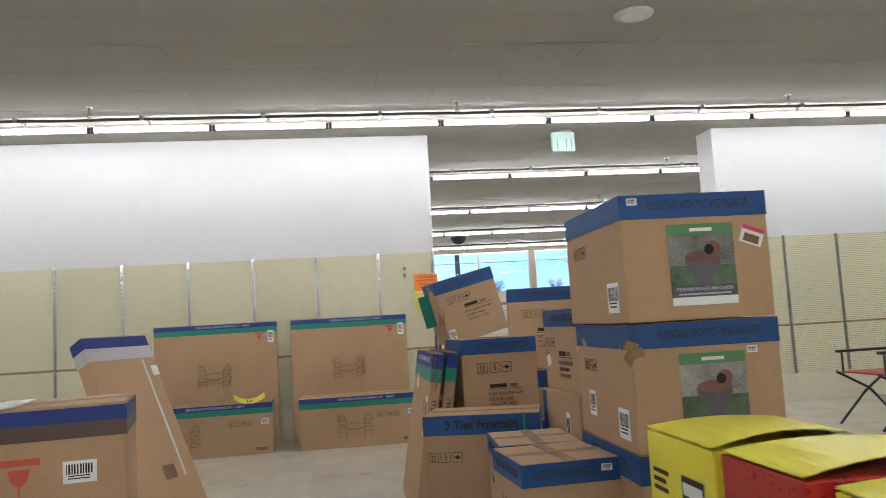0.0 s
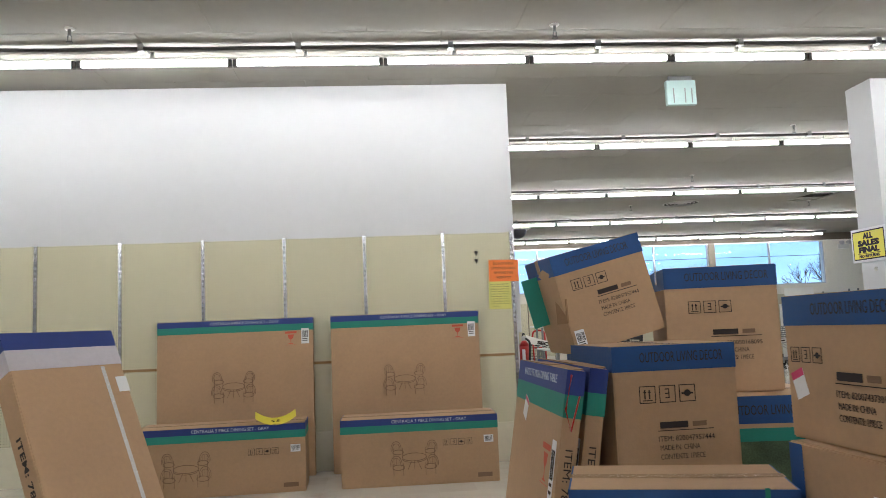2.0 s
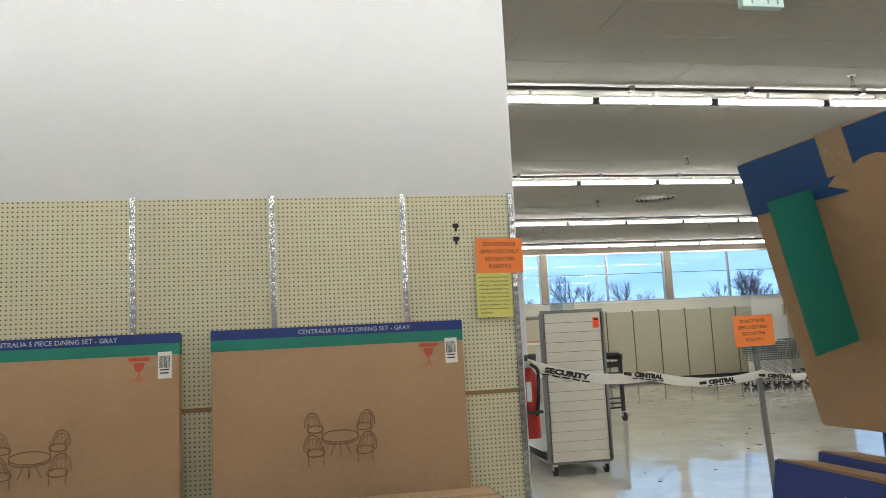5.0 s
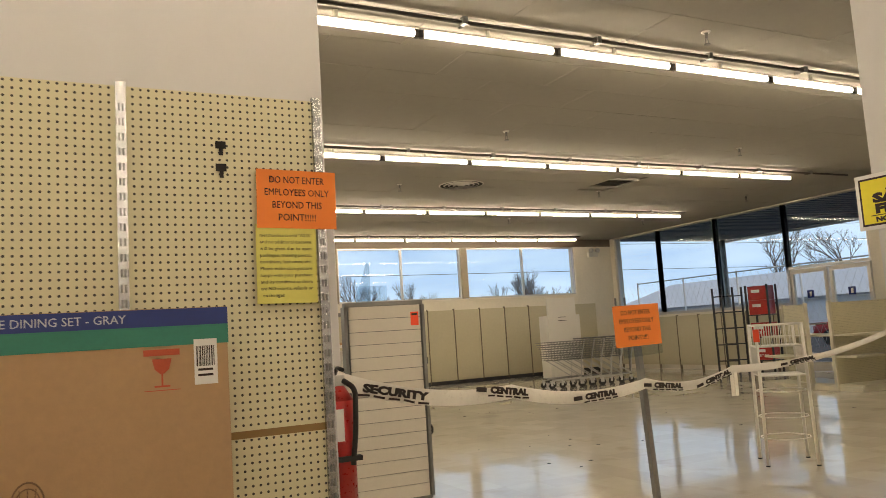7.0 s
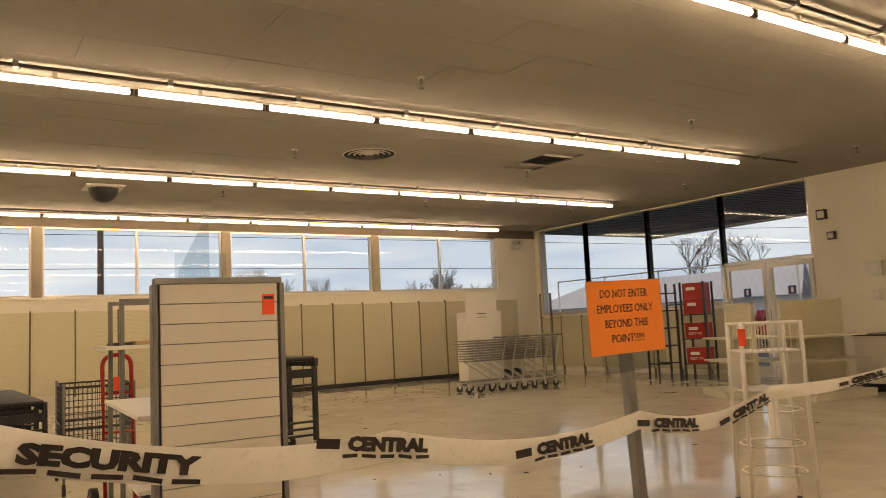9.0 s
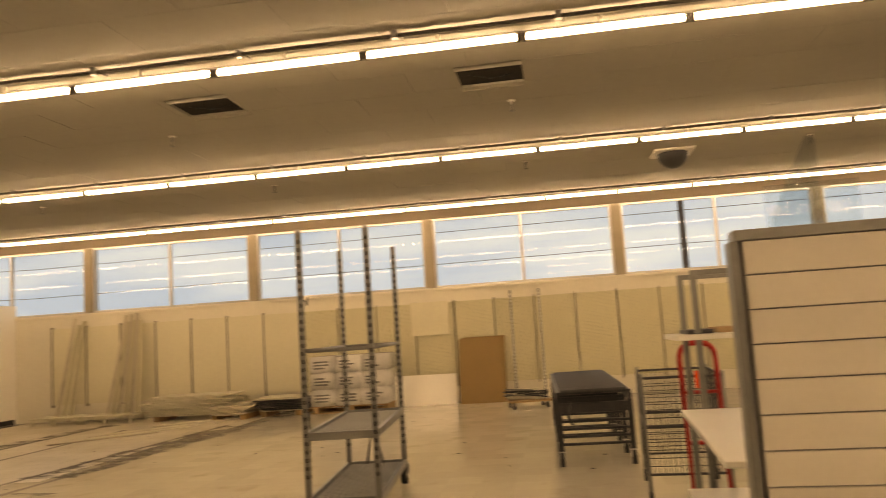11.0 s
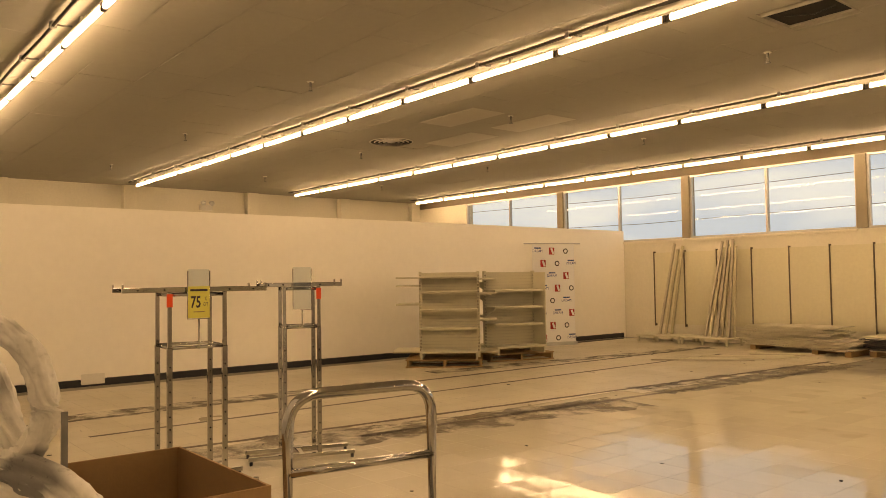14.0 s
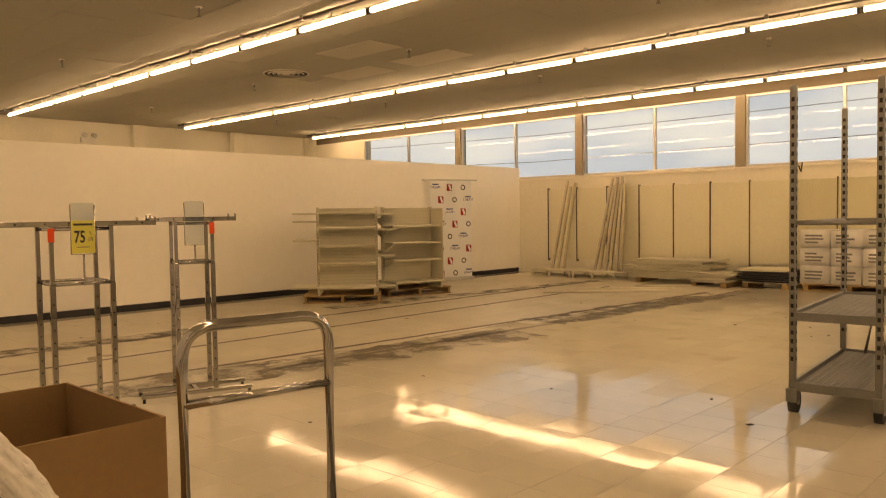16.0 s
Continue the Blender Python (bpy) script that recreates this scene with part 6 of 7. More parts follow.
def gondola(m, w, left_end):
    e = thing("gondola_shelving", m, "almond steel gondola shelving with empty shelves", "shelving", "gondola shelving on pallets")
    H = 1.33
    part("back_panel", box(-w / 2, -0.012, 0.10, w / 2, 0.012, H, 0.002), "shelf", e)
    gr = bmesh.new()
    for k in range(1, 24):
        add_box(gr, -w / 2 + 0.02, -0.0135, 0.10 + 0.051 * k, w / 2 - 0.02, -0.0122, 0.104 + 0.051 * k)
    tagged(part("perforation", gr, "stack", e), kind="stuff")
    for sx in (-w / 2, w / 2):
        up = part("upright", box(sx - 0.022, -0.03, 0.0, sx + 0.022, 0.03, H + 0.03, 0.002), "shelf", e)
        sl = bmesh.new()
        for k in range(24):
            for q in (-0.012, 0.006):
                add_box(sl, sx + q, -0.0312, 0.10 + 0.051 * k, sx + q + 0.006, -0.0302, 0.13 + 0.051 * k)
        tagged(part("slotting", sl, "head", up), kind="stuff")
    for sy, zs in ((-1, (0.10, 0.46, 0.74, 1.02, 1.26)), (1, (0.10, 0.60, 0.95, 1.15))):
        for i, z in enumerate(zs):
            dep = 0.45 if i == 0 else 0.36
            y0, y1 = sorted((sy * 0.03, sy * dep))
            if not (sy < 0 and z > 1.2 and not left_end):
                sh = part("shelf", box(-w / 2 + 0.012, y0, z, w / 2 - 0.012, y1, z + 0.028, 0.004), "shelf", e)
                if i:
                    for sx in (-w / 2 + 0.014, w / 2 - 0.014):
                        bk = bmesh.new()
                        v = [bk.verts.new((sx, sy * 0.03, z - 0.115)), bk.verts.new((sx, sy * dep * 0.95, z - 0.018)), bk.verts.new((sx, sy * dep * 0.95, z)), bk.verts.new((sx, sy * 0.03, z))]
                        fc = bk.faces.new(v)
                        ex = bmesh.ops.extrude_face_region(bk, geom=[fc])
                        bmesh.ops.translate(bk, vec=(0.004, 0, 0), verts=[q for q in ex["geom"] if isinstance(q, bmesh.types.BMVert)])
                        part("bracket", bk, "shelf", sh)
        for sx in (-w / 2 + 0.02, w / 2 - 0.05):
            part("base_leg", box(sx, min(sy * 0.03, sy * 0.42), 0.0, sx + 0.03, max(sy * 0.03, sy * 0.42), 0.10, 0.003), "shelf", e)
    part("top_cap", box(-w / 2, -0.04, H, w / 2, 0.04, H + 0.012), "shelf", e)
    for sx in (-1, 1):
        x = sx * w / 2
        if left_end or sx > 0:
            part("side_panel", box(x - 0.006, -0.42 if not left_end else 0.03, 0.1, x + 0.006, 0.85 if left_end else 0.0, H, 0.002), "shelf", e)
        if left_end:
            for z, dp in ((0.06, 0.46), (0.82, 0.40), (1.12, 0.40), (1.25, 0.40)) if sx < 0 else ((0.06, 0.30), (0.56, 0.30), (0.98, 0.30), (1.22, 0.30)):
                x0, x1 = sorted((x + sx * 0.008, x + sx * dp))
                part("side_shelf", box(x0, 0.06, z, x1, 0.84, z + 0.026, 0.004), "shelf", e)
    return e


gondola(pose(-7.86, 18.14, 0.127, 0, 0, 48), 0.92, True)
gondola(pose(-7.82, 19.42, 0.127, 0, 0, 74), 0.92, False)

# banner on a roll-up stand
e = thing("roll_up_banner", pose(-9.08, 21.90, 0, 0, 0, 72), "white roll-up banner printed with rows of small blue and red marks", "banner")
part("cloth", box(-0.48, -0.006, 0.06, 0.48, 0.0, 2.04, 0.002), "label", e)
part("top_rail", rod((-0.66, 0, 2.05), (0.62, 0, 2.05), 0.014, 8), "alu", e)
part("base_case", box(-0.5, -0.06, 0.0, 0.5, 0.06, 0.07, 0.01), "alu", e)
rg = random.Random(8)
for r in range(8):
    for c in range(3):
        x, z = -0.32 + 0.32 * c + (0.08 if r % 2 else -0.04), 1.9 - 0.25 * r
        k = (r + c) % 3
        if k == 0:
            letters("DREAM", 0.075, "printed_word", "navy", e, pose(x, -0.008, z, 90), 0.22)
            put("printed_bar", plate(0.15, 0.025), "blue", e, pose(x, -0.0075, z + 0.06, 90))
        elif k == 1:
            put("printed_block", plate(0.12, 0.14), "red", e, pose(x, -0.0075, z, 90))
            put("printed_slash", plate(0.045, 0.12), "label", e, pose(x + 0.015, -0.0087, z, 90, 0, 0) @ pose(0, 0, 0, 0, 0, 20))
        else:
            put("printed_mark", rod((0, 0, 0), (0, 0, 0.001), 0.055, 14), "ink", e, pose(x, -0.0075, z, 90))
            put("printed_mark", rod((0, 0, 0), (0, 0, 0.001), 0.035, 14), "label", e, pose(x, -0.009, z, 90))

# long panels leaning on the far wall, on a low white deck
for x, n in ((-7.86, 3), (-6.80, 8)):
    deck = thing("gondola_base_deck", pose(x, 24.05, 0), "low almond steel base shelf on the floor", "shelf", "gondola base decks")
    part("top", box(-0.62, -0.30, 0.12, 0.42, 0.30, 0.15, 0.004), "shelf", deck)
    for q in (-0.60, -0.15, 0.36):
        part("leg", box(q, -0.29, 0.0, q + 0.04, -0.25, 0.12, 0.003), "shelf", deck)
        part("leg", box(q, 0.25, 0.0, q + 0.04, 0.29, 0.12, 0.003), "shelf", deck)
    for i in range(n):
        ln = 1.94 - 0.07 * ((i * 5) % 3)
        pb = box(-0.020, -0.045, 0, -0.014, 0.045, ln)
        add_box(pb, 0.014, -0.045, 0, 0.020, 0.045, ln)
        add_box(pb, -0.014, -0.045, 0, 0.014, -0.039, ln)
        o = tagged(part("almond_plank", pb, "panel_olive" if i % 3 else "stack"), "long almond steel channel leaning on the far wall", "plank", "leaning planks")
        o.matrix_world = pose(x - 0.24 + (0.085 if n > 4 else 0.11) * i, 24.05 + 0.05 * (i % 3), 0.152, -9, (9.5 - i * 1.25) if n > 4 else 8 - i, 18)


def board_stack(x0, x1, y, n, seed, material, label):
    rg = random.Random(seed)
    e = thing("board_stack", pose((x0 + x1) / 2, y, 0), label, "board stack", "stacks of shelf boards")
    z = 0.09
    for sx in (0.35, -0.35):
        part("bearer", box((x1 - x0) * sx - 0.05, -0.35, 0, (x1 - x0) * sx + 0.05, 0.35, 0.088, 0.004), "wood", e)
    for i in range(n):
        t = rg.uniform(0.010, 0.017)
        w = (x1 - x0) / 2 * rg.uniform(0.8, 1.0)
        dx, a = rg.uniform(-0.09, 0.09), rg.uniform(-4, 4)
        part("board", box(-w, -0.36, z, w, 0.36, z + t, 0.003, pose(dx, rg.uniform(-0.05, 0.05), 0, 0, 0, a)), material if rg.random() < 0.7 else "shelf", e)
        z += t + 0.006
    return e


board_stack(-6.05, -4.3, 23.95, 18, 3, "shelf", "stack of almond steel shelves on the floor")
board_stack(-4.62, -3.86, 23.62, 8, 4, "stack", "low stack of worn boards on the floor")
board_stack(-3.84, -2.90, 23.9, 13, 5, "dark", "stack of dark shelf parts on the floor")
rg = random.Random(12)
for k in range(9):
    o = tagged(part("loose_strip", box(-rg.uniform(0.4, 1.1), -0.03, 0, rg.uniform(0.4, 1.1), 0.03, 0.018, 0.002), "shelf" if k % 3 else "stack"), "pale metal strip lying loose on the floor", "metal strip", "loose strips on the floor")
    o.matrix_world = pose(-5.45 + 0.09 * k, 21.3 + 0.26 * k, 0.002 + 0.0 * k, 0, 0, 38 + rg.uniform(-8, 8))

# wrapped pallet load
e = thing("wrapped_pallet_load", pose(-2.10, 24.0, 0), "pallet of cartons wrapped in white printed film", "pallet load")
for z in (0.0, 0.105):
    for i in range(4):
        part("pallet_board", box(-0.72, -0.42 + 0.24 * i, z, 0.72, -0.30 + 0.24 * i, z + 0.02, 0.003), "wood", e)
for x in (-0.66, 0.0, 0.62):
    part("pallet_block", box(x, -0.42, 0.02, x + 0.08, 0.42, 0.105, 0.003), "wood", e)
rg = random.Random(5)
for r in range(3):
    for c in range(3):
        x0, z0 = -0.71 + 0.475 * c, 0.127 + 0.295 * r
        b = bmesh.new()
        add_box(b, x0, -0.42, z0, x0 + 0.465, 0.42, z0 + 0.288)
        bmesh.ops.bevel(b, geom=b.edges[:], offset=0.014, segments=2, affect="EDGES")
        cb = smooth(part("wrapped_carton", b, "wrap", e))
        for k in range(3):
            part("printed_line", box(x0 + 0.08, -0.4225, z0 + 0.07 + 0.055 * k, x0 + 0.30 + rg.uniform(-0.05, 0.08), -0.4205, z0 + 0.10 + 0.055 * k), "greymetal", cb)

o = tagged(part("white_board", box(-0.58, -0.012, 0, 0.58, 0.012, 0.56, 0.003), "partition"), "white laminated board leaning on the wall", "board")
o.matrix_world = pose(-0.83, 24.2, 0.0, -14)
for k in range(2):
    o = tagged(part("brown_board", box(-0.40, -0.01, 0, 0.40, 0.01, 1.18 + 0.03 * k, 0.003), "hardboard"), "tall brown hardboard sheet leaning on the wall", "board", "brown hardboard sheets")
    o.matrix_world = pose(0.22 + 0.05 * k, 24.1 + 0.03 * k, 0.0, -12)
o = tagged(part("wall_board", box(-0.36, -0.01, 0, 0.36, 0.01, 0.62, 0.003), "panel"), "yellowed square board fixed on the far wall", "board")
o.matrix_world = pose(-0.72, FAR_Y - 0.095, 1.27)
for x in (0.85, 1.36):
    e = thing("slotted_post", pose(x, 24.0, 0), "tall slotted steel post leaning by the wall", "post", "slotted posts by the wall")
    part("post", box(-0.018, -0.018, 0, 0.018, 0.018, 1.98, 0.002), "greymetal", e)
    s = bmesh.new()
    for k in range(30):
        add_box(s, -0.008, -0.0192, 0.15 + 0.06 * k, 0.008, -0.0182, 0.18 + 0.06 * k)
    tagged(part("slotting", s, "label", e), kind="stuff")

e = thing("dolly", pose(1.1, 22.95, 0, 0, 0, 15), "low flat dolly heaped with metal scraps and rags", "dolly")
part("deck", box(-0.35, -0.25, 0.11, 0.35, 0.25, 0.14, 0.004), "wood", e)
for x in (-0.28, 0.28):
    for y in (-0.18, 0.18):
        part("caster", rod((x - 0.014, y, 0.055), (x + 0.014, y, 0.055), 0.055, 14), "rubber", e)
rg = random.Random(6)
for k in range(20):
    part("scrap", box(-rg.uniform(0.15, 0.4), -0.02, -0.01, rg.uniform(0.15, 0.4), 0.02, 0.012, 0.002, pose(rg.uniform(-0.1, 0.1), rg.uniform(-0.15, 0.15), 0.155 + 0.007 * k, rg.uniform(-9, 9), rg.uniform(-7, 7), rg.uniform(-40, 40))), rg.choice(["shelf", "greymetal", "stack", "dark"]), e)


# nested shopping carts
def shopping_cart(m):
    e = thing("shopping_cart", m, "grey plastic and steel shopping cart, nested in a row", "shopping cart", "nested shopping carts")
    b = bmesh.new()
    F, B, z0, z1 = 0.0, 0.86, 0.58, 0.96
    for k in range(9):
        z = z0 + (z1 - z0) * k / 8
        u = k / 8
        add_pipe(b, [(-0.19 - 0.07 * u, B, z), (-0.15 - 0.05 * u, F + 0.12 * (1 - u), z), (0.15 + 0.05 * u, F + 0.12 * (1 - u), z), (0.19 + 0.07 * u, B, z)], 0.0055, 5)
    for k in range(12):
        y = 0.1 + 0.76 * k / 11
        add_pipe(b, [(-0.23, y, z1), (-0.17, y, z0), (0.17, y, z0), (0.23, y, z1)], 0.004, 5)
    tagged(part("basket", b, "greymetal", e, "grey wire basket"), kind="stuff")
    part("handle", rod((-0.27, B + 0.1, 1.0), (0.27, B + 0.1, 1.0), 0.016, 10), "greymetal", e)
    for sx in (-0.22, 0.22):
        part("frame_rail", pipe([(sx, B + 0.1, 1.0), (sx, B - 0.02, 0.55), (sx, B - 0.05, 0.2), (sx * 0.8, 0.1, 0.16)], 0.013, 8, 0.06), "alu", e)
        part("frame_rail", pipe([(sx * 0.8, 0.2, 0.58), (sx * 0.9, 0.5, 0.4), (sx, B - 0.05, 0.2)], 0.012, 8, 0.05), "alu", e)
        for y in (0.12, B - 0.05):
            c = part("caster", rod((sx * 0.9 - 0.014, y, 0.062), (sx * 0.9 + 0.014, y, 0.062), 0.062, 14), "rubber", e)
            part("fork", box(sx * 0.9 - 0.02, y - 0.025, 0.06, sx * 0.9 + 0.02, y + 0.025, 0.16, 0.004), "alu", c)
    part("lower_tray", box(-0.2, 0.12, 0.2, 0.2, B - 0.08, 0.212, 0.003), "greymetal", e)
    return e


sc = shopping_cart(pose(9.55, 20.75, 0, 0, 0, -98))
for k in range(1, 6):
    copy_thing(sc, pose(9.55 + 0.24 * k, 20.75 - 0.035 * k, 0, 0, 0, -98))

e = thing("metal_cabinet", pose(11.45, 22.6, 0, 0, 0, -6), "dented white metal cabinet panel stack", "cabinet")
part("body", box(-0.46, -0.2, 0.05, 0.42, 0.25, 1.55, 0.006), "white_metal", e)
part("door", box(-0.48, -0.235, 0.05, 0.30, -0.205, 1.97, 0.004), "white_metal", e)
for z in (1.5, 1.42):
    part("handle", box(-0.2, -0.25, z, 0.02, -0.236, z + 0.012, 0.002), "dark", e)
for q in (-0.4, 0.36):
    part("foot", box(q - 0.03, -0.18, 0, q + 0.03, 0.2, 0.05), "dark", e)

# white tiered wire rack
e = thing("wire_rack", pose(6.03, 11.75, 0, 0, 0, -40), "white enamelled wire display rack with round tiers", "display rack")
for x in (-0.20, 0.20):
    for y in (-0.20, 0.20):
        part("leg", rod((x, y, 0.012), (x * 0.92, y * 0.92, 1.2), 0.014, 8), "white_metal", e)
        part("foot", rod((x, y, 0), (x, y, 0.012), 0.018, 10), "rubber", e)
for z in (0.22, 0.40, 0.62):
    n = 24
    part("ring", pipe([(0.20 * math.cos(6.2832 * k / n), 0.20 * math.sin(6.2832 * k / n), z) for k in range(n + 1)], 0.006, 6), "white_metal", e)
for z in (0.75, 1.0):
    part("tray", box(-0.19, -0.19, z, 0.19, 0.19, z + 0.012, 0.003), "white_metal", e)
part("top_rail", pipe([(-0.185, -0.185, 1.19), (0.185, -0.185, 1.19), (0.185, 0.185, 1.19), (-0.185, 0.185, 1.19), (-0.185, -0.185, 1.19)], 0.010, 6), "white_metal", e)
for k in range(9):
    x = -0.16 + 0.04 * k
    for y in (-0.185, 0.185):
        part("wire", rod((x, y, 1.01), (x, y, 1.19), 0.004, 5), "white_metal", e)
        part("wire", rod((y, x, 0.76), (y, x, 1.0), 0.004, 5), "white_metal", e)
part("sold_sticker", box(-0.215, -0.222, 1.05, -0.165, -0.214, 1.16), "neon", e, "neon orange sold sticker")


# almond end shelving by the doors
def end_shelf(m, w, label):
    e = thing("shelf_unit", m, label, "shelving", "shelving by the entrance")
    part("back_panel", box(-w / 2, -0.012, 0.05, w / 2, 0.012, 1.40, 0.003), "peg_pale", e)
    for sx in (-w / 2, w / 2):
        part("upright", box(sx - 0.02, -0.03, 0, sx + 0.02, 0.03, 1.42, 0.003), "shelf", e)
    for z, d in ((0.08, 0.50), (0.52, 0.42), (0.86, 0.42)):
        for sy in (-1, 1):
            y0, y1 = sorted((sy * 0.03, sy * d))
            part("shelf", box(-w / 2 + 0.015, y0, z, w / 2 - 0.015, y1, z + 0.03, 0.004), "shelf", e)
    part("base", box(-w / 2, -0.48, 0, w / 2, 0.48, 0.078, 0.004), "shelf", e)
    return e


end_shelf(pose(12.05, 15.15, 0, 0, 0, -8), 1.25, "almond end shelving unit with empty shelves")
end_shelf(pose(11.75, 16.15, 0, 0, 0, 60), 0.95, "narrow almond shelving unit with empty shelves")
e = thing("low_cabinet", pose(13.6, 14.75, 0, 0, 0, -5), "low pale counter cabinet with a dark toe space", "cabinet")
part("body", box(-0.6, -0.3, 0.12, 0.7, 0.3, 0.82, 0.005), "slat", e)
part("toe_space", box(-0.56, -0.26, 0, 0.66, 0.26, 0.12), "black", e)
part("top", box(-0.62, -0.32, 0.82, 0.72, 0.32, 0.85, 0.005), "dark", e)

# black merchandiser with red cartons
e = thing("merchandiser_rack", pose(13.75, 19.0, 0, 0, 0, -75), "black wire merchandiser holding red gift cartons", "display rack")
for x in (-0.62, -0.15, 0.15, 0.62):
    for y in (-0.2, 0.2):
        part("post", box(x - 0.018, y - 0.018, 0, x + 0.018, y + 0.018, 1.9, 0.003), "dark", e)
for z in (0.3, 0.65, 1.0, 1.35, 1.7):
    part("ladder_rail", box(-0.62, -0.21, z, -0.15, -0.18, z + 0.025), "dark", e)
    part("ladder_rail", box(-0.62, 0.18, z, -0.15, 0.21, z + 0.025), "dark", e)
for z in (0.3, 0.78, 1.25):
    part("shelf", box(0.15, -0.2, z, 0.62, 0.2, z + 0.02), "dark", e)
for z in (0.322, 0.802, 1.272, 1.575):
    o = thing("gift_carton", pose(13.75, 19.0, 0, 0, 0, -75) @ pose(0.385, 0, z), "red printed gift carton on a black rack", "box", "red gift cartons")
    part("body", box(-0.20, -0.18, 0, 0.20, 0.18, 0.30, 0.004), "red", o)
    part("print", box(-0.12, -0.1825, 0.16, 0.06, -0.1805, 0.22), "label", o)
    if z < 1:
        letters("GET IT!", 0.07, "printed_text", "label", o, pose(0.0, -0.1815, 0.09, 90), 0.26)
for k, (x, y) in enumerate(((11.95, 21.1), (12.1, 20.95))):
    e = thing("slotted_post", pose(x, y, 0), "tall slotted steel post by the carts", "post", "slotted posts by the wall")
    part("post", box(-0.018, -0.018, 0.02, 0.018, 0.018, 1.85, 0.002), "greymetal", e)
    part("foot", box(-0.12, -0.05, 0, 0.12, 0.05, 0.02), "greymetal", e)
e = thing("wall_phone", pose(RIGHT_X - 0.001, 15.6, 1.45, 0, 0, -90), "small beige control box on the wall", "control box", "wall boxes by the entrance")
part("case", box(-0.06, -0.06, -0.09, 0.06, 0.0, 0.09, 0.008), "fixture", e)
for y, z, s, cl in ((16.45, 2.95, 0.09, "dark"), (16.3, 2.55, 0.07, "dark"), (15.6, 1.9, 0.13, "fixture")):
    e = thing("control_box", pose(RIGHT_X - 0.001, y, z, 0, 0, -90), "small box mounted on the entrance wall", "control box", "wall boxes by the entrance")
    part("case", box(-s, -0.07, -s, s, 0.0, s, 0.006), cl, e)
    part("cover", box(-s * 0.7, -0.078, -s * 0.7, s * 0.7, -0.0705, s * 0.7, 0.002), "fixture", e)
tagged(part("wall_tear", box(PART_X + 0.0005, 13.05, 0.03, PART_X + 0.03, 13.35, 0.17, 0.01), "tape_white"), "torn white plastic scrap stuck at the partition base", "plastic scrap")

# ---- outside ----
M["sky_card"] = None


def sky_backdrop():
    m = bpy.data.materials.new("overcast_cloud")
    m.use_nodes = True
    n, l = m.node_tree.nodes, m.node_tree.links
    p = n["Principled BSDF"]
    p.inputs["Base Color"].default_value = (0, 0, 0, 1)
    p.inputs["Roughness"].default_value = 1.0
    p.inputs["Specular IOR Level"].default_value = 0.0
    tc, mp, nz, rp = (n.new(k) for k in ("ShaderNodeTexCoord", "ShaderNodeMapping", "ShaderNodeTexNoise", "ShaderNodeValToRGB"))
    mp.inputs["Scale"].default_value = (0.012, 0.012, 0.07)
    nz.inputs["Scale"].default_value, nz.inputs["Detail"].default_value = 1.6, 6
    rp.color_ramp.elements[0].position, rp.color_ramp.elements[0].color = 0.35, (0.38, 0.62, 0.94, 1)
    rp.color_ramp.elements[1].position, rp.color_ramp.elements[1].color = 0.65, (0.58, 0.83, 1.08, 1)
    l.new(tc.outputs["Object"], mp.inputs[0])
    l.new(mp.outputs[0], nz.inputs["Vector"])
    l.new(nz.outputs["Fac"], rp.inputs[0])
    l.new(rp.outputs[0], p.inputs["Emission Color"])
    p.inputs["Emission Strength"].default_value = SKY_GLOW
    M["sky_card"] = m
    b = bmesh.new()
    n_ = 48
    for k in range(n_):
        a0, a1 = 6.28319 * k / n_, 6.28319 * (k + 1) / n_
        b.faces.new([b.verts.new((220 * math.cos(a), 220 * math.sin(a), z)) for a, z in ((a0, -2), (a0, 110), (a1, 110), (a1, -2))])
    structure("backdrop", b, "sky_card", "pale blue overcast sky with soft cloud", "sky")


sky_backdrop()


def bare_tree(x, y, h, seed, group):
    rg = random.Random(seed)
    e = thing("bare_tree", pose(x, y, -0.2), "leafless grey winter tree beyond the parking lot", "tree", group)
    tr, tw = bmesh.new(), bmesh.new()

    def grow(p, d, ln, r, lvl):
        q = p + d * ln
        add_rod(tr if lvl < 2 else tw, p, q, r, 7 if lvl < 2 else 4, r * 0.62)
        if lvl >= 6:
            return
        for _ in range(3):
            nd = (d + Vector((rg.uniform(-1, 1), rg.uniform(-1, 1), rg.uniform(-0.25, 0.7))) * 0.62).normalized()
            grow(p + d * ln * rg.uniform(0.55, 1.0), nd, ln * rg.uniform(0.58, 0.82), r * 0.56, lvl + 1)

    grow(Vector((0, 0, 0)), Vector((0, 0, 1)), h * 0.24, h * 0.016, 0)
    part("trunk", tr, "bark", e)
    tagged(part("twigs", tw, "bark", e), kind="stuff")
    return e


t1 = bare_tree(26, 75, 13, 1, "bare trees along the road")
spots = ((38, 88, 1.0, 40), (20, 95, 0.85, 120), (46, 80, 1.05, 200), (12, 100, 0.7, 20), (56, 92, 1.1, 300), (31, 104, 0.9, 75), (36, 60, 0.75, 10), (43, 66, 0.7, 160))
for x, y, s, a in spots:
    c = copy_thing(t1, pose(x, y, -0.2, 0, 0, a))
    c.scale = (s, s, s)
t2 = bare_tree(62, 58, 15, 5, "bare trees behind the white building")
for x, y, s, a in ((70, 46, 0.9, 30), (78, 62, 1.1, 80), (84, 38, 0.8, 150), (66, 34, 0.75, 250)):
    c = copy_thing(t2, pose(x, y, -0.2, 0, 0, a))
    c.scale = (s, s, s)

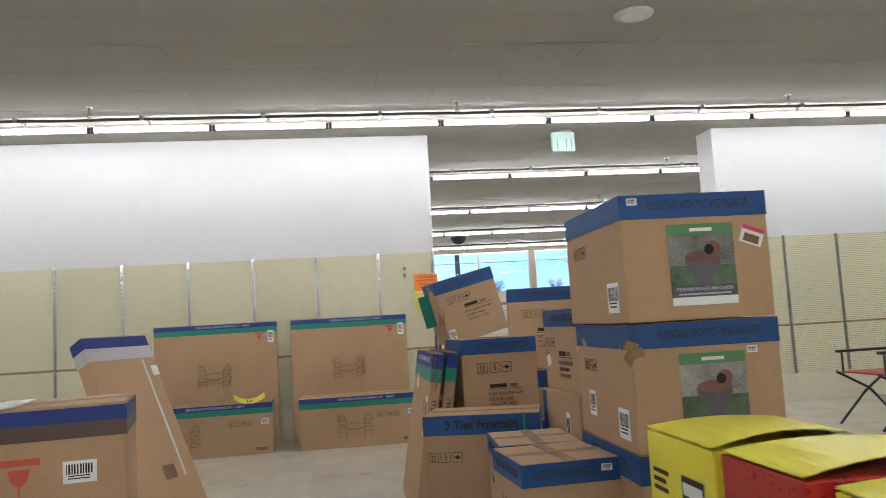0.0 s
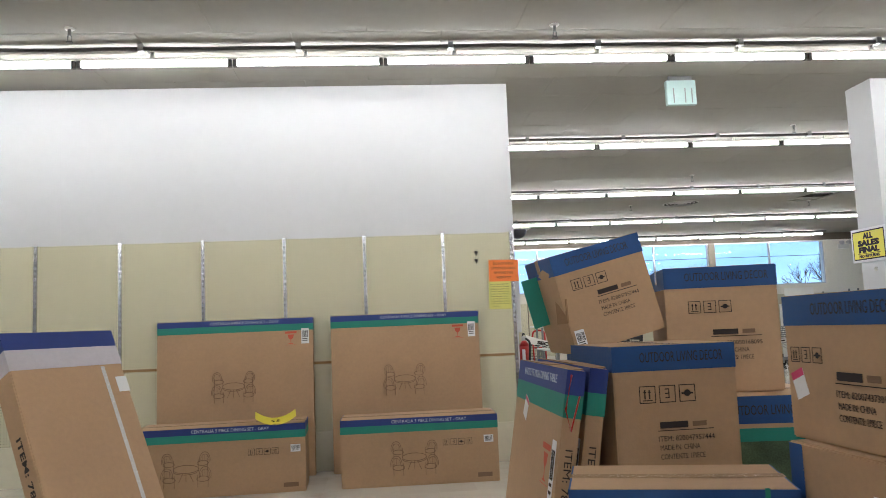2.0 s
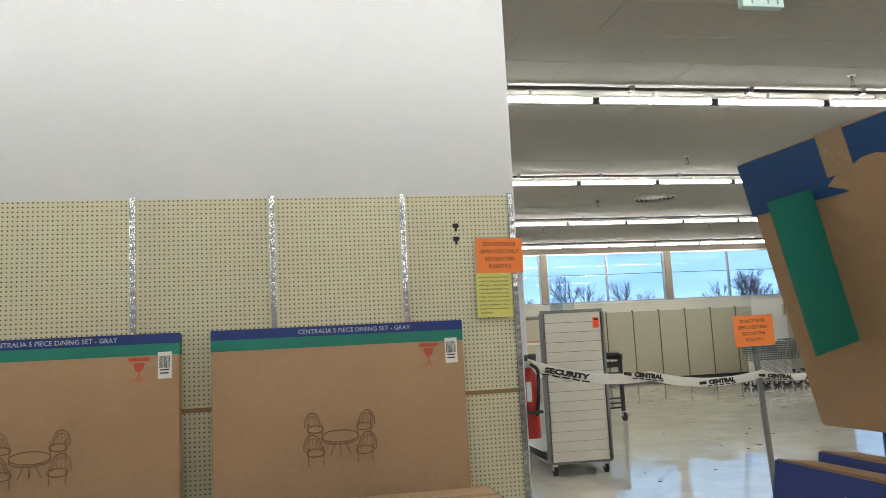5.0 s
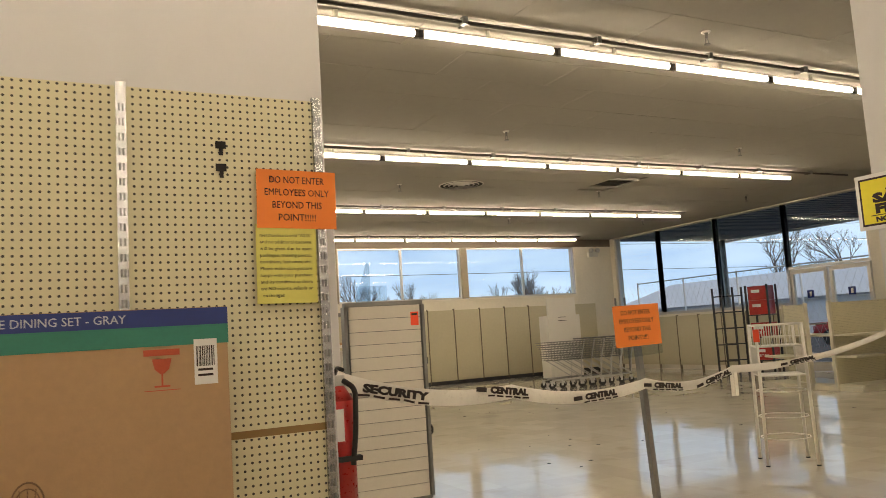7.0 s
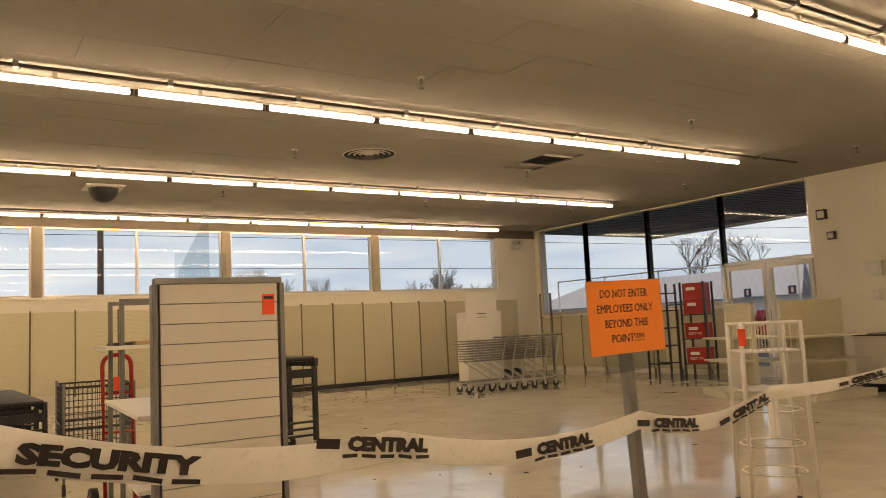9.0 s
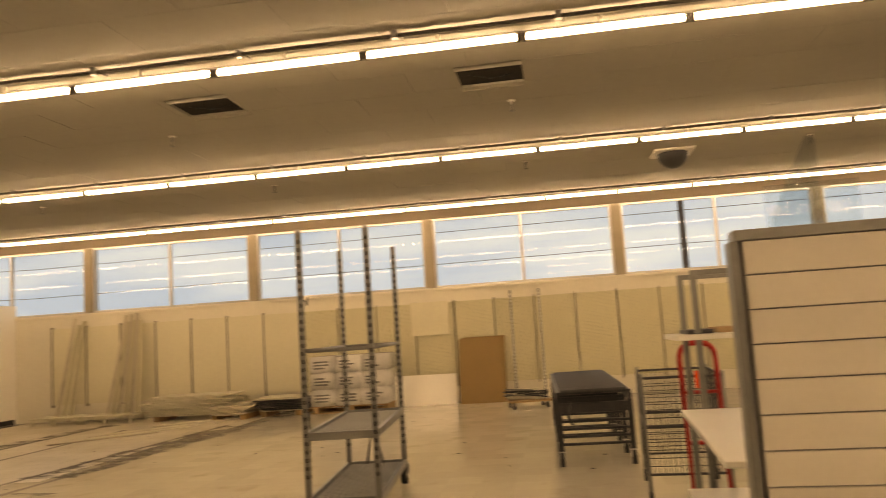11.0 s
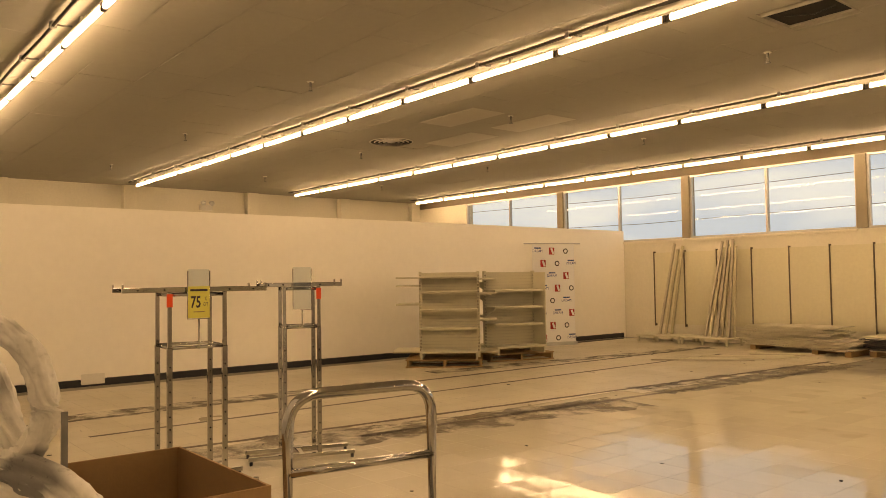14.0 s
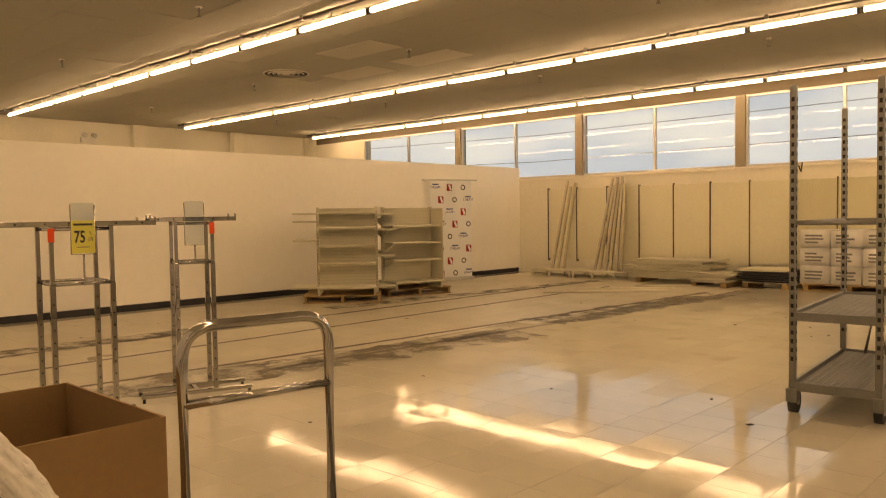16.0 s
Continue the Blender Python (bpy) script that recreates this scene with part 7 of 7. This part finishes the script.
tl = bmesh.new()
rg = random.Random(3)
for k in range(900):
    x = rg.uniform(-60, 150)
    hgt = rg.uniform(2.5, 6.0)
    y0 = 130 + rg.uniform(0, 25)
    add_rod(tl, (x, y0, 0), (x + rg.uniform(-1, 1), y0, hgt), 0.09, 4, 0.02)
tagged(part("tree_line", tl, "bark"), "far line of bare grey woodland", "woodland", kind="stuff")


def gable_house(m, w, d, h, ridge, label):
    e = thing("white_building", m, label, "building", "white buildings across the lot")
    part("wall", box(-w / 2, -d / 2, 0, w / 2, d / 2, h), "siding", e)
    b = bmesh.new()
    for sx in (-1, 1):
        v = [b.verts.new(p) for p in ((sx * (w / 2 + 0.4), -d / 2 - 0.4, h - 0.1), (sx * (w / 2 + 0.4), d / 2 + 0.4, h - 0.1), (0, d / 2 + 0.4, ridge), (0, -d / 2 - 0.4, ridge))]
        b.faces.new(v if sx > 0 else v[::-1])
        v = [b.verts.new(q.co - Vector((0, 0, 0.15))) for q in v]
        b.faces.new(v[::-1] if sx > 0 else v)
    part("roof", b, "roof_metal", e)
    g = bmesh.new()
    for sy in (-d / 2, d / 2):
        g.faces.new([g.verts.new(p) for p in ((-w / 2, sy, h), (w / 2, sy, h), (0, sy, ridge - 0.2))])
    part("gable", g, "siding", e)
    part("window", box(-w / 2 - 0.03, -1, 1.2, -w / 2, 1, 2.4), "dark", e)
    return e


gable_house(pose(48, 42, -0.2, 0, 0, 0), 14, 30, 2.4, 4.4, "long white building with a pale gable roof")
gable_house(pose(42, 24, -0.2, 0, 0, 35), 10, 16, 2.3, 4.0, "white building with a pale gable roof")

e = thing("entrance_canopy", pose(0, 0, 0), "flat corrugated canopy over the entrance outside", "canopy")
cb = bmesh.new()
for k in range(60):
    add_box(cb, RIGHT_X + 0.3, 11 + k * 0.24, 3.72, RIGHT_X + 5.2, 11 + k * 0.24 + 0.16, 3.80)
add_box(cb, RIGHT_X + 0.3, 11, 3.80, RIGHT_X + 5.2, 25.4, 4.1)
part("soffit", cb, "canopy", e, "blue grey corrugated soffit")
part("fascia", box(RIGHT_X + 5.2, 11, 3.66, RIGHT_X + 5.35, 25.4, 4.3), "siding", e)
for y in (13, 19.2, 25.0):
    part("post", rod((RIGHT_X + 4.9, y, -0.2), (RIGHT_X + 4.9, y, 3.72), 0.09, 12), "greymetal", e)

e = thing("chain_link_fence", pose(27, 0, -0.2), "tall chain link fence across the lot", "fence")
for k in range(9):
    part("post", rod((0, 12 + k * 3.2, 0), (0, 12 + k * 3.2, 3.4), 0.04, 8), "alu", e)
part("top_rail", rod((0, 12, 3.35), (0, 37.6, 3.35), 0.03, 6), "alu", e)
fw = bmesh.new()
for k in range(150):
    add_rod(fw, (0, 12 + k * 0.17, 0.05), (0, 12 + k * 0.17 + (1.6 if k % 2 else -1.6), 3.3), 0.006, 3)
tagged(part("wire_mesh", fw, "alu", e), kind="stuff")

e = thing("utility_pole", pose(9.6, 60, -0.2), "dark wooden utility pole with wires", "utility pole")
part("pole", rod((0, 0, 0), (0, 0, 14), 0.22, 10, 0.16), "bark", e)
for z in (6.0, 8.1, 9.6):
    part("wire", pipe([(-90, 2, z + 0.6), (-45, 1, z - 0.3), (0, 0, z), (50, -6, z - 0.5), (110, -14, z + 0.8)], 0.02, 5), "dark", e)
part("cross_arm", box(-1.2, -0.06, 9.0, 1.2, 0.06, 9.15), "bark", e)

car = thing("parked_car", pose(30.5, 27.5, -0.2, 0, 0, 10), "dark red car parked across the lot", "car")
bb = bmesh.new()
add_box(bb, -0.9, -2.2, 0.35, 0.9, 2.2, 0.95)
bmesh.ops.bevel(bb, geom=bb.edges[:], offset=0.15, segments=3, affect="EDGES")
smooth(part("body", bb, "red", car))
cb = bmesh.new()
add_box(cb, -0.75, -1.1, 0.85, 0.75, 1.4, 1.5)
bmesh.ops.bevel(cb, geom=cb.edges[:], offset=0.22, segments=3, affect="EDGES")
smooth(part("cabin", cb, "red", car))
for x in (-0.85, 0.85):
    for y in (-1.4, 1.4):
        part("wheel", rod((x - 0.1, y, 0.33), (x + 0.1, y, 0.33), 0.33, 18), "rubber", car)

# ---- floor tiles and stains ----
TS = 0.305
near = new("tile_field")
near["kind"] = "structure"
near["label"] = "square off-white vinyl tiles with fine joints"
near["category"] = "floor"
tb = box(0.0012, 0.0012, -0.0045, TS - 0.0012, TS - 0.0012, 0.0)
tile_me = bpy.data.meshes.new("tile")
tb.to_mesh(tile_me)
tb.free()
tile_me.materials.append(M["floor"])
for i in range(-8, 9):
    for j in range(0, 17):
        o = new("tile", tile_me)
        o.parent = near
        o.location = (i * TS - 1.5, 11.4 + j * TS, 0)
near_box = (-8 * TS - 1.5, 11.4, 9 * TS - 1.5, 11.4 + 17 * TS)
fields = {"floor": ([], []), "floor_dull": ([], [])}
x = near_box[0] - TS * 50
while x < ROOM_X1 - TS:
    y = 11.4 - TS * 48
    while y < FAR_Y - TS:
        inside = near_box[0] - 0.01 < x < near_box[2] - 0.01 and near_box[1] - 0.01 < y < near_box[3] - 0.01
        if not inside and x > PART_X and y > -2:
            verts, faces = fields["floor_dull" if y > 10 and x < -4.7 + 0.08 * (y - 12) else "floor"]
            g, ix = 0.0012, len(verts)
            verts += [(x + g, y + g, 0), (x + TS - g, y + g, 0), (x + TS - g, y + TS - g, 0), (x + g, y + TS - g, 0)]
            faces.append((ix, ix + 1, ix + 2, ix + 3))
        y += TS
    x += TS
for kind, label in (("floor", "square off-white waxed vinyl tiles over the floor"), ("floor_dull", "dull stripped vinyl tiles beyond the adhesive lines")):
    me = bpy.data.meshes.new("tile_rest")
    me.from_pydata(fields[kind][0], [], fields[kind][1])
    me.materials.append(M[kind])
    tagged(new("tile_rest", me), label, "floor tile", kind="stuff")


def stain_material():
    m = mat("old_adhesive", (0.095, 0.06, 0.03), 0.45, var=0.4, scale=5)
    n, l = m.node_tree.nodes, m.node_tree.links
    tc, nz, mr = n.new("ShaderNodeTexCoord"), n.new("ShaderNodeTexNoise"), n.new("ShaderNodeMapRange")
    nz.inputs["Scale"].default_value, nz.inputs["Detail"].default_value, nz.inputs["Roughness"].default_value = 3.2, 8, 0.7
    mr.inputs[1].default_value, mr.inputs[2].default_value, mr.inputs[4].default_value = 0.42, 0.60, 0.78
    l.new(tc.outputs["Object"], nz.inputs["Vector"])
    l.new(nz.outputs["Fac"], mr.inputs[0])
    l.new(mr.outputs[0], n["Principled BSDF"].inputs["Alpha"])
    return m


M["stain"] = stain_material()


def stain_strip(x0, y0, x1, y1, w, seed, material="stain"):
    rg = random.Random(seed)
    b = bmesh.new()
    a, c = Vector((x0, y0, 0.0015)), Vector((x1, y1, 0.0015))
    d = (c - a).normalized()
    nrm = Vector((-d.y, d.x, 0))
    n = max(8, int((c - a).length * 6))
    rows = []
    for k in range(n + 1):
        p = a.lerp(c, k / n)
        rows.append((b.verts.new(p + nrm * w * rg.uniform(0.35, 0.6)), b.verts.new(p - nrm * w * rg.uniform(0.35, 0.6))))
    for p, q in zip(rows, rows[1:]):
        b.faces.new((p[0], q[0], q[1], p[1]))
    o = part("floor_stain", b, material)
    tagged(o, "dark brown adhesive line worn into the tiles", "stain", "adhesive lines on the floor")


stain_strip(-6.75, 11.0, -6.6, 23.5, 0.09, 1, "grime")
stain_strip(-6.9, 12.2, -6.8, 16.2, 0.5, 2)
stain_strip(-5.75, 12.2, -5.75, 22.5, 0.07, 9, "grime")
stain_strip(-4.35, 12.5, -3.65, 17.2, 0.7, 3)
stain_strip(-4.75, 12.0, -3.9, 22.5, 0.08, 4, "grime")
stain_strip(-4.1, 14.0, -3.45, 22.3, 0.09, 5, "grime")
stain_strip(-4.0, 18.0, -3.6, 22.3, 0.7, 6)
stain_strip(-7.3, 17.3, -6.6, 23.4, 0.4, 7)
rg = random.Random(21)
db = bmesh.new()
for k in range(160):
    x, y = rg.uniform(-8, 12), rg.uniform(11, 24)
    s = rg.uniform(0.006, 0.022)
    add_box(db, -s, -s * 0.6, 0.001, s, s * 0.6, 0.004, 0, pose(x, y, 0, 0, 0, rg.uniform(0, 180)))
tagged(part("floor_litter", db, "void"), "scattered dark crumbs and scraps on the floor", "litter", kind="stuff")
